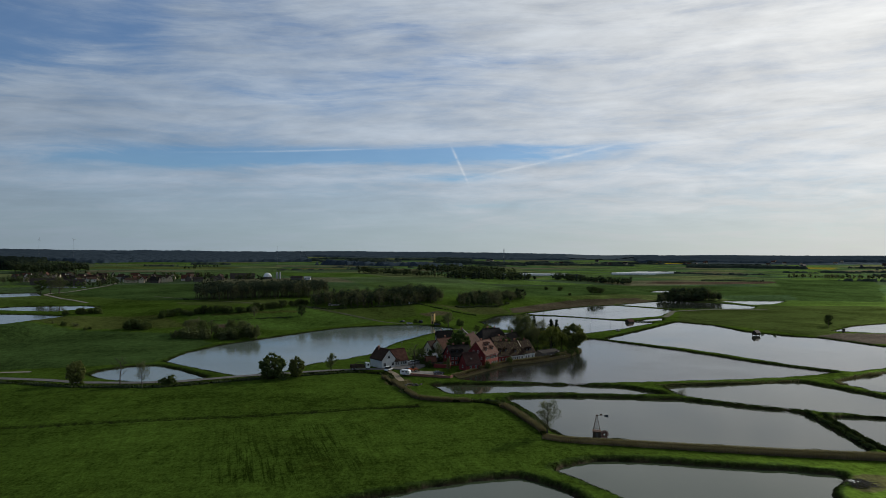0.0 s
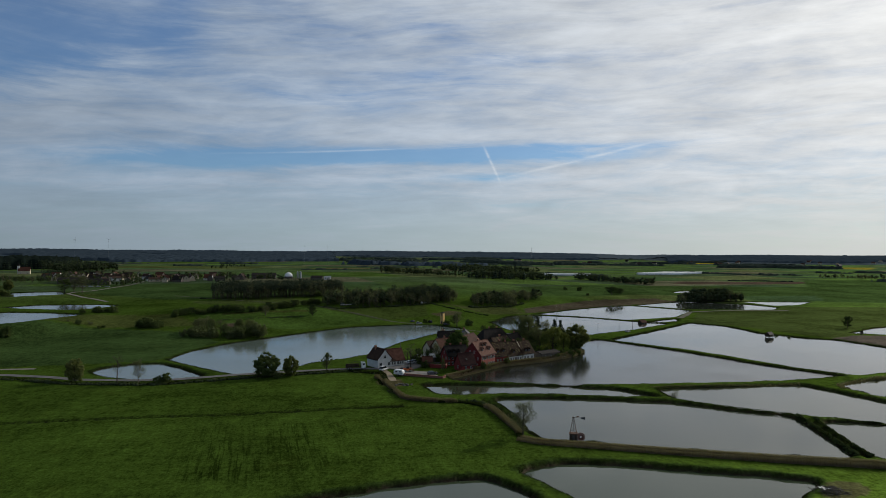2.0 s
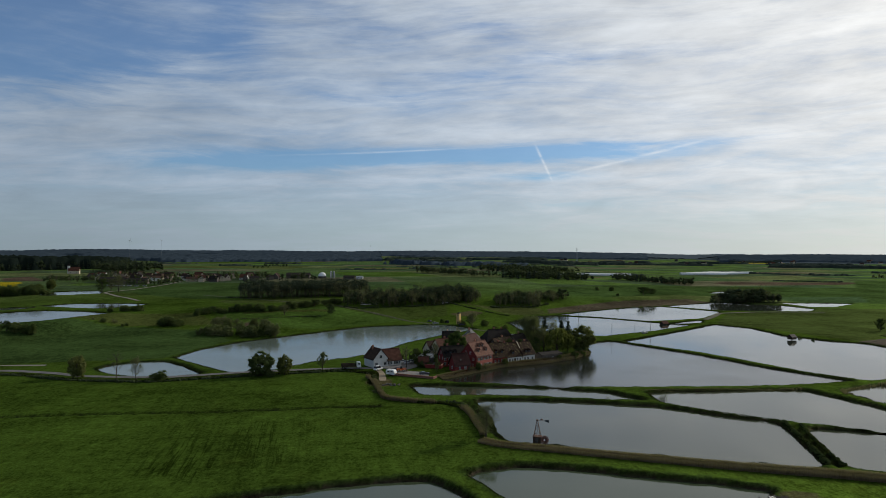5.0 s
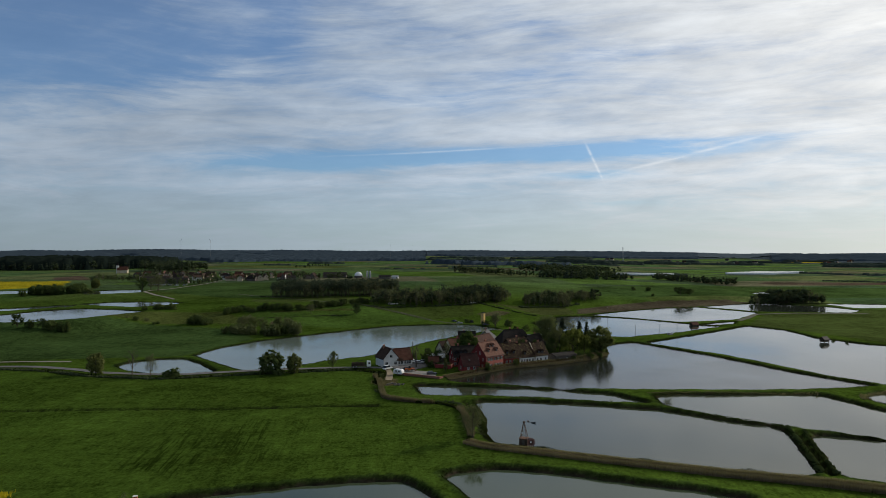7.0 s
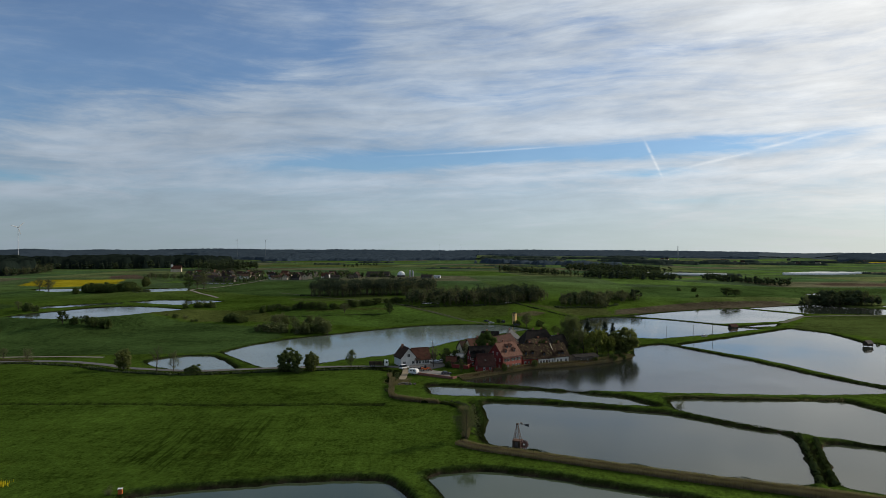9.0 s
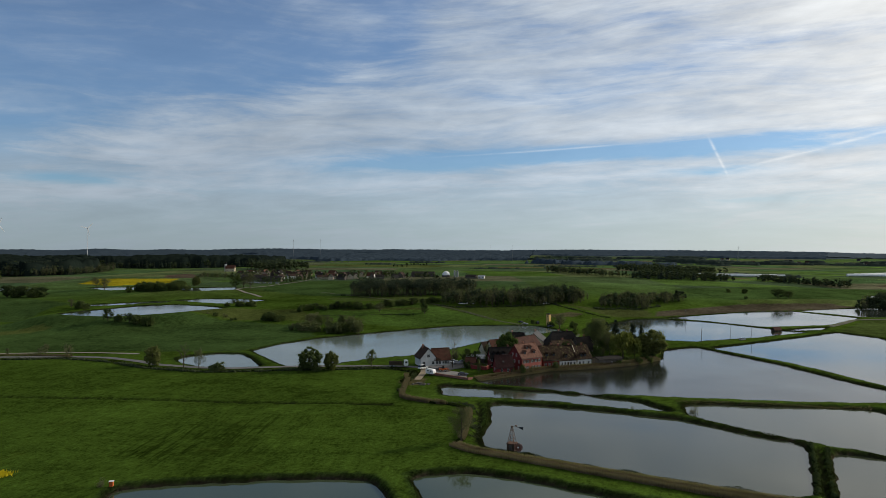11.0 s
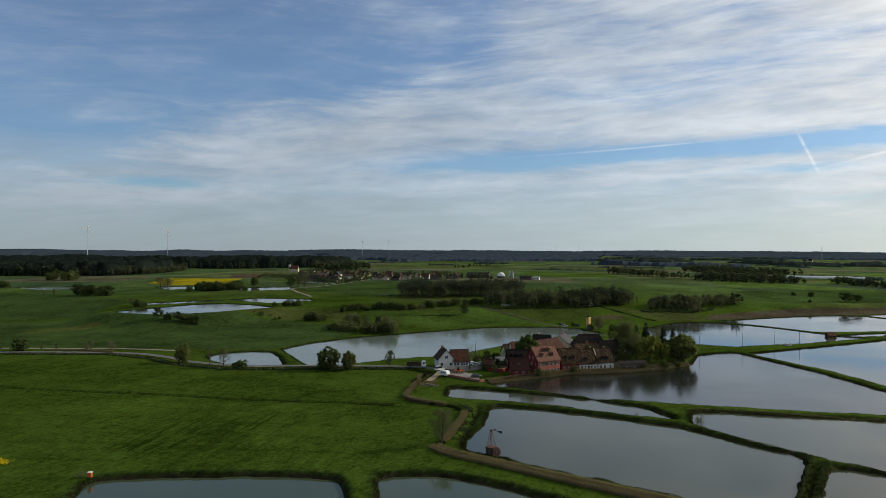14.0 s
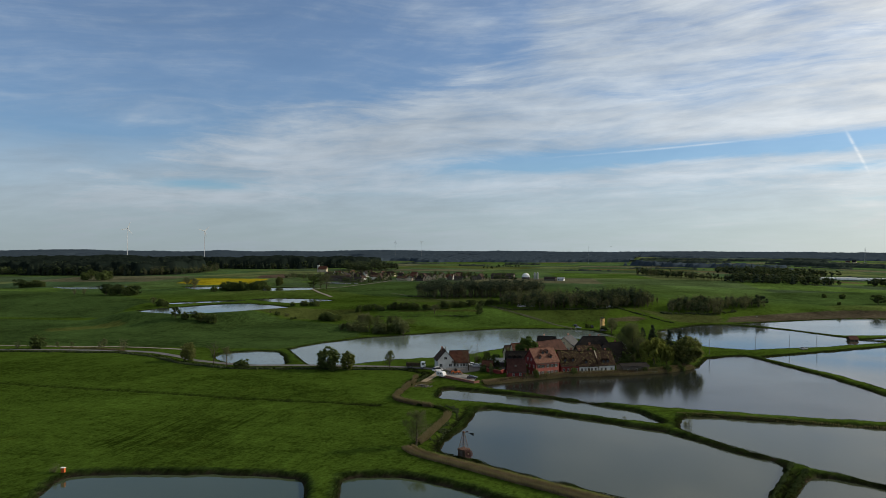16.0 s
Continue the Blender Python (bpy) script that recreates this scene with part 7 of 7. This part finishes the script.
r = np.random.default_rng(12)
edge = rounded([(-500, 830), (-454, 812), (-403, 796), (-330, 818), (-285, 846), (-262, 884), (-320, 930), (-400, 920), (-480, 940), (-540, 950), (-540, 880)], True, 1)
placed = []
while len(placed) < 72:
    x, y = r.uniform(-640, -260), r.uniform(780, 1010)
    if inside(np.array([x]), np.array([y]), edge)[0] and all(math.hypot(x - a, y - b) > 12.5 for a, b in placed):
        placed.append((x, y))
        i = len(placed)
        wall, roof = WALLS[r.integers(5)], ROOFS[r.integers(5)]
        look_of = {"white_render": "white", "cream_render": "cream", "grey_timber": "grey timber", "old_brick": "brick"}[wall.name]
        top_of = {"red_clay_tiles": "red tiled", "old_brown_tiles": "brown tiled", "dark_slate_tiles": "dark slate"}[roof.name]
        far_house(x, y, r.choice([20, 110, 35, 125, 0, 90]) + r.normal() * 8, r.uniform(6, 13), r.uniform(5.5, 8.5), r.uniform(2.4, 3.8), r.uniform(4.8, 7.6), wall, roof, f"{look_of} village house with a {top_of} roof")
church = far_house(-638, 1003, 25, 15, 9, 5, 10, CREAM, TILE_RED, "village church with a red tiled roof and a small spire", "", "church")
tower_, spire = Heap(), Heap()
box(tower_, -9, -1.6, -1, -5.8, 1.6, 12)
spire.add([(-9.2, -1.8, 12), (-5.6, -1.8, 12), (-5.6, 1.8, 12), (-9.2, 1.8, 12), (-7.4, 0, 17)], [(0, 1, 4), (1, 2, 4), (2, 3, 4), (3, 0, 4), (3, 2, 1, 0)])
part("tower", tower_, WHITE, church), part("spire", spire, TILE_DARK, church)
far_house(-402, 764, 15, 30, 11, 4.0, 6.5, GREYWALL, TILE_DARK, "long grey farm shed with a dark roof", name="barn")
far_house(-436, 776, 15, 26, 11, 4.0, 6.5, GREYWALL, TILE_DARK, "long grey farm shed with a dark roof", name="barn")
for x, y in ((-414, 732), (-408, 733), (-401, 731), (-395, 729), (-388, 730), (-379, 729), (-371, 732)):
    car(x, y, 20, PAINT_SILVER, "silver car parked at the village edge")
far_house(-256, 906, 12, 30, 14, 4.0, 7.0, GREYWALL, TILE_DARK, "long barn with a dark grey roof", name="barn")
far_house(-184, 892, 5, 14, 8, 2.8, 4.6, GREYWALL, TILE_DARK, "dark farm shed in the fields", name="barn")
far_house(-171, 895, 5, 8, 6, 2.4, 4.0, WHITE, METAL_ROOF, "pale farm shed in the fields", name="barn")

dome = thing("gas_dome", -225, 910, 0, "white membrane dome of a biogas plant", "dome")
shell, ring = Heap(), Heap()
n_a, n_z = 28, 9
v = [(5.2 * math.cos(e) * math.cos(a), 5.2 * math.cos(e) * math.sin(a), 2.5 + 5.4 * math.sin(e)) for e in np.linspace(0, 1.5, n_z) for a in np.linspace(0, 2 * math.pi, n_a, endpoint=False)]
shell.add(v, [(i * n_a + j, i * n_a + (j + 1) % n_a, (i + 1) * n_a + (j + 1) % n_a, (i + 1) * n_a + j) for i in range(n_z - 1) for j in range(n_a)] + [tuple(range((n_z - 1) * n_a, n_z * n_a))])
tube(ring, [(0, 0, -1), (0, 0, 2.6)], (5.4, 5.4), 28)
ob = part("membrane", shell.mesh("membrane", [DOME], True), None, dome)
part("ring_wall", ring, GREYWALL, dome)
for x, y in ((-214, 914), (-210.5, 915)):
    silo = thing("silo", x, y, 0, "grey steel feed silo with a conical top", "silo", "silos by the biogas plant")
    drum, cone = Heap(), Heap()
    tube(drum, [(0, 0, -1), (0, 0, 8.2)], (1.3, 1.3), 16), tube(cone, [(0, 0, 8.2), (0, 0, 9.2)], (1.35, 0.2), 16)
    part("drum", drum, STEEL, silo), part("cone", cone, STEEL, silo)


def glasshouse(x, y, turn, L, W, h, label, group):
    ob = thing("glasshouse", x, y, turn, label, "glasshouse", group)
    a = np.linspace(0, math.pi, 9)
    film, hoop = Heap(), Heap()
    v = [(s * L / 2, -W / 2 * math.cos(t), h * math.sin(t) ** 0.7 + 0.2) for s in (-1, 1) for t in a]
    film.add(v, [(i, i + 1, 10 + i, 9 + i) for i in range(8)] + [tuple(range(8, -1, -1)), tuple(range(9, 18))])
    part("film_cover", film, FILM, ob)
    for u in np.linspace(-L / 2, L / 2, 7):
        box(hoop, u - 0.1, -W / 2 - 0.1, -1, u + 0.1, -W / 2 + 0.1, 1.2), box(hoop, u - 0.1, W / 2 - 0.1, -1, u + 0.1, W / 2 + 0.1, 1.2)
    part("footing", hoop, STEEL, ob)


for i in range(5):
    glasshouse(126 + 16 * i, 1240 + 12 * i, 8, 70, 9, 3.6, "long pale film-covered glasshouse", "glasshouses on the plain")
for i in range(6):
    glasshouse(372 + 14 * i, 1385 + 16 * i, 3, 86, 11, 3.6, "long white film tunnel in the fields", "film tunnels on the plain")
r = np.random.default_rng(14)
for i in range(30):
    a, rad = math.radians(r.uniform(-31, -2)), r.uniform(2250, 2900)
    far_house(60 - rad * math.sin(a), -20 + rad * math.cos(a), r.uniform(0, 180), r.uniform(9, 15), r.uniform(7, 10), r.uniform(3.5, 5), r.uniform(7, 9), [CREAM, CREAM, GREYWALL][r.integers(3)], ROOFS[r.integers(5)], "distant house of a village on the plain", "distant houses")


# ---- wind turbines and the mast on the skyline ----
# small turbines and mast: distance haze put into the paint as grey
HAZE_GREY = surface("haze_grey_paint", (0.26, 0.28, 0.29), (0.34, 0.36, 0.37), 1.0, 0.7)
TURBINE = surface("turbine_paint", (0.46, 0.48, 0.50), (0.54, 0.56, 0.58), 1.0, 0.6)


def turbine(bearing, rad, hub, blade, spin):
    x, y = 60 - rad * math.sin(math.radians(bearing)), -20 + rad * math.cos(math.radians(bearing))
    z = ground_at(x, y)
    ob = thing("wind_turbine", x, y, bearing + 25, "white wind turbine on the wooded horizon" if blade > 15 else "slim wind turbine far across the plain, greyed with painted haze", "wind turbine", "wind turbines", z)
    h = hub - z
    paint = TURBINE if blade > 15 else HAZE_GREY
    girth = blade * 0.55
    shaft, pod = Heap(), Heap()
    tube(shaft, [(0, 0, -2), (0, 0, h * 0.5), (0, 0, h)], (girth * 0.075, girth * 0.06, girth * 0.045), 10)
    box(pod, -blade * 0.04, -blade * 0.1, h - blade * 0.04, blade * 0.04, blade * 0.12, h + blade * 0.05)
    part("tower", shaft, paint, ob), part("nacelle", pod, paint, ob)
    for k in range(3):
        b = Heap()
        m = pose(0, -blade * 0.13, h, 0, spin + 120 * k, 0)
        prof = [(0.0, 0.03), (0.2, 0.055), (0.6, 0.04), (1.0, 0.016)]
        v = [m @ Vector((s * w * blade, t * 0.012 * blade, u * blade)) for u, w in prof for s, t in ((-1, 0), (0, -1), (1, 0), (0, 1))]
        b.add([tuple(p) for p in v], [(i * 4 + j, i * 4 + (j + 1) % 4, i * 4 + 4 + (j + 1) % 4, i * 4 + 4 + j) for i in range(3) for j in range(4)])
        part("blade", b, paint, ob)
    hubs = Heap()
    tube(hubs, [(0, -blade * 0.16, h), (0, -blade * 0.1, h)], (blade * 0.03, blade * 0.04), 10)
    part("hub", hubs, paint, ob)


turbine(50.72, 2278, 115, 22, 20), turbine(45.28, 2287, 110, 22, 45)
turbine(30.67, 2454, 78, 7, 10), turbine(28.55, 2423, 78, 7, 70), turbine(14.76, 1908, 61, 3, 30), turbine(13.01, 1870, 61, 3, 85)
mast = thing("radio_mast", 209, 2432, 0, "grey radio mast standing on the plain", "mast")
for a, b in ((-1, -1), (1, -1), (1, 1), (-1, 1)):
    leg = Heap()
    tube(leg, [(a * 2.6, b * 2.6, -2), (a * 1.0, b * 1.0, 52)], (0.26, 0.22), 5)
    part("leg", leg, HAZE_GREY, mast)
rail = Heap()
for z in range(0, 48, 6):
    s = np.interp(z, [-2, 52], [2.6, 1.0])
    for i in range(4):
        c = [(-s, -s), (s, -s), (s, s), (-s, s)]
        tube(rail, [(*c[i], z), (*c[(i + 1) % 4], z + 5)], (0.12, 0.12), 4)
part("bracing", rail, HAZE_GREY, mast)
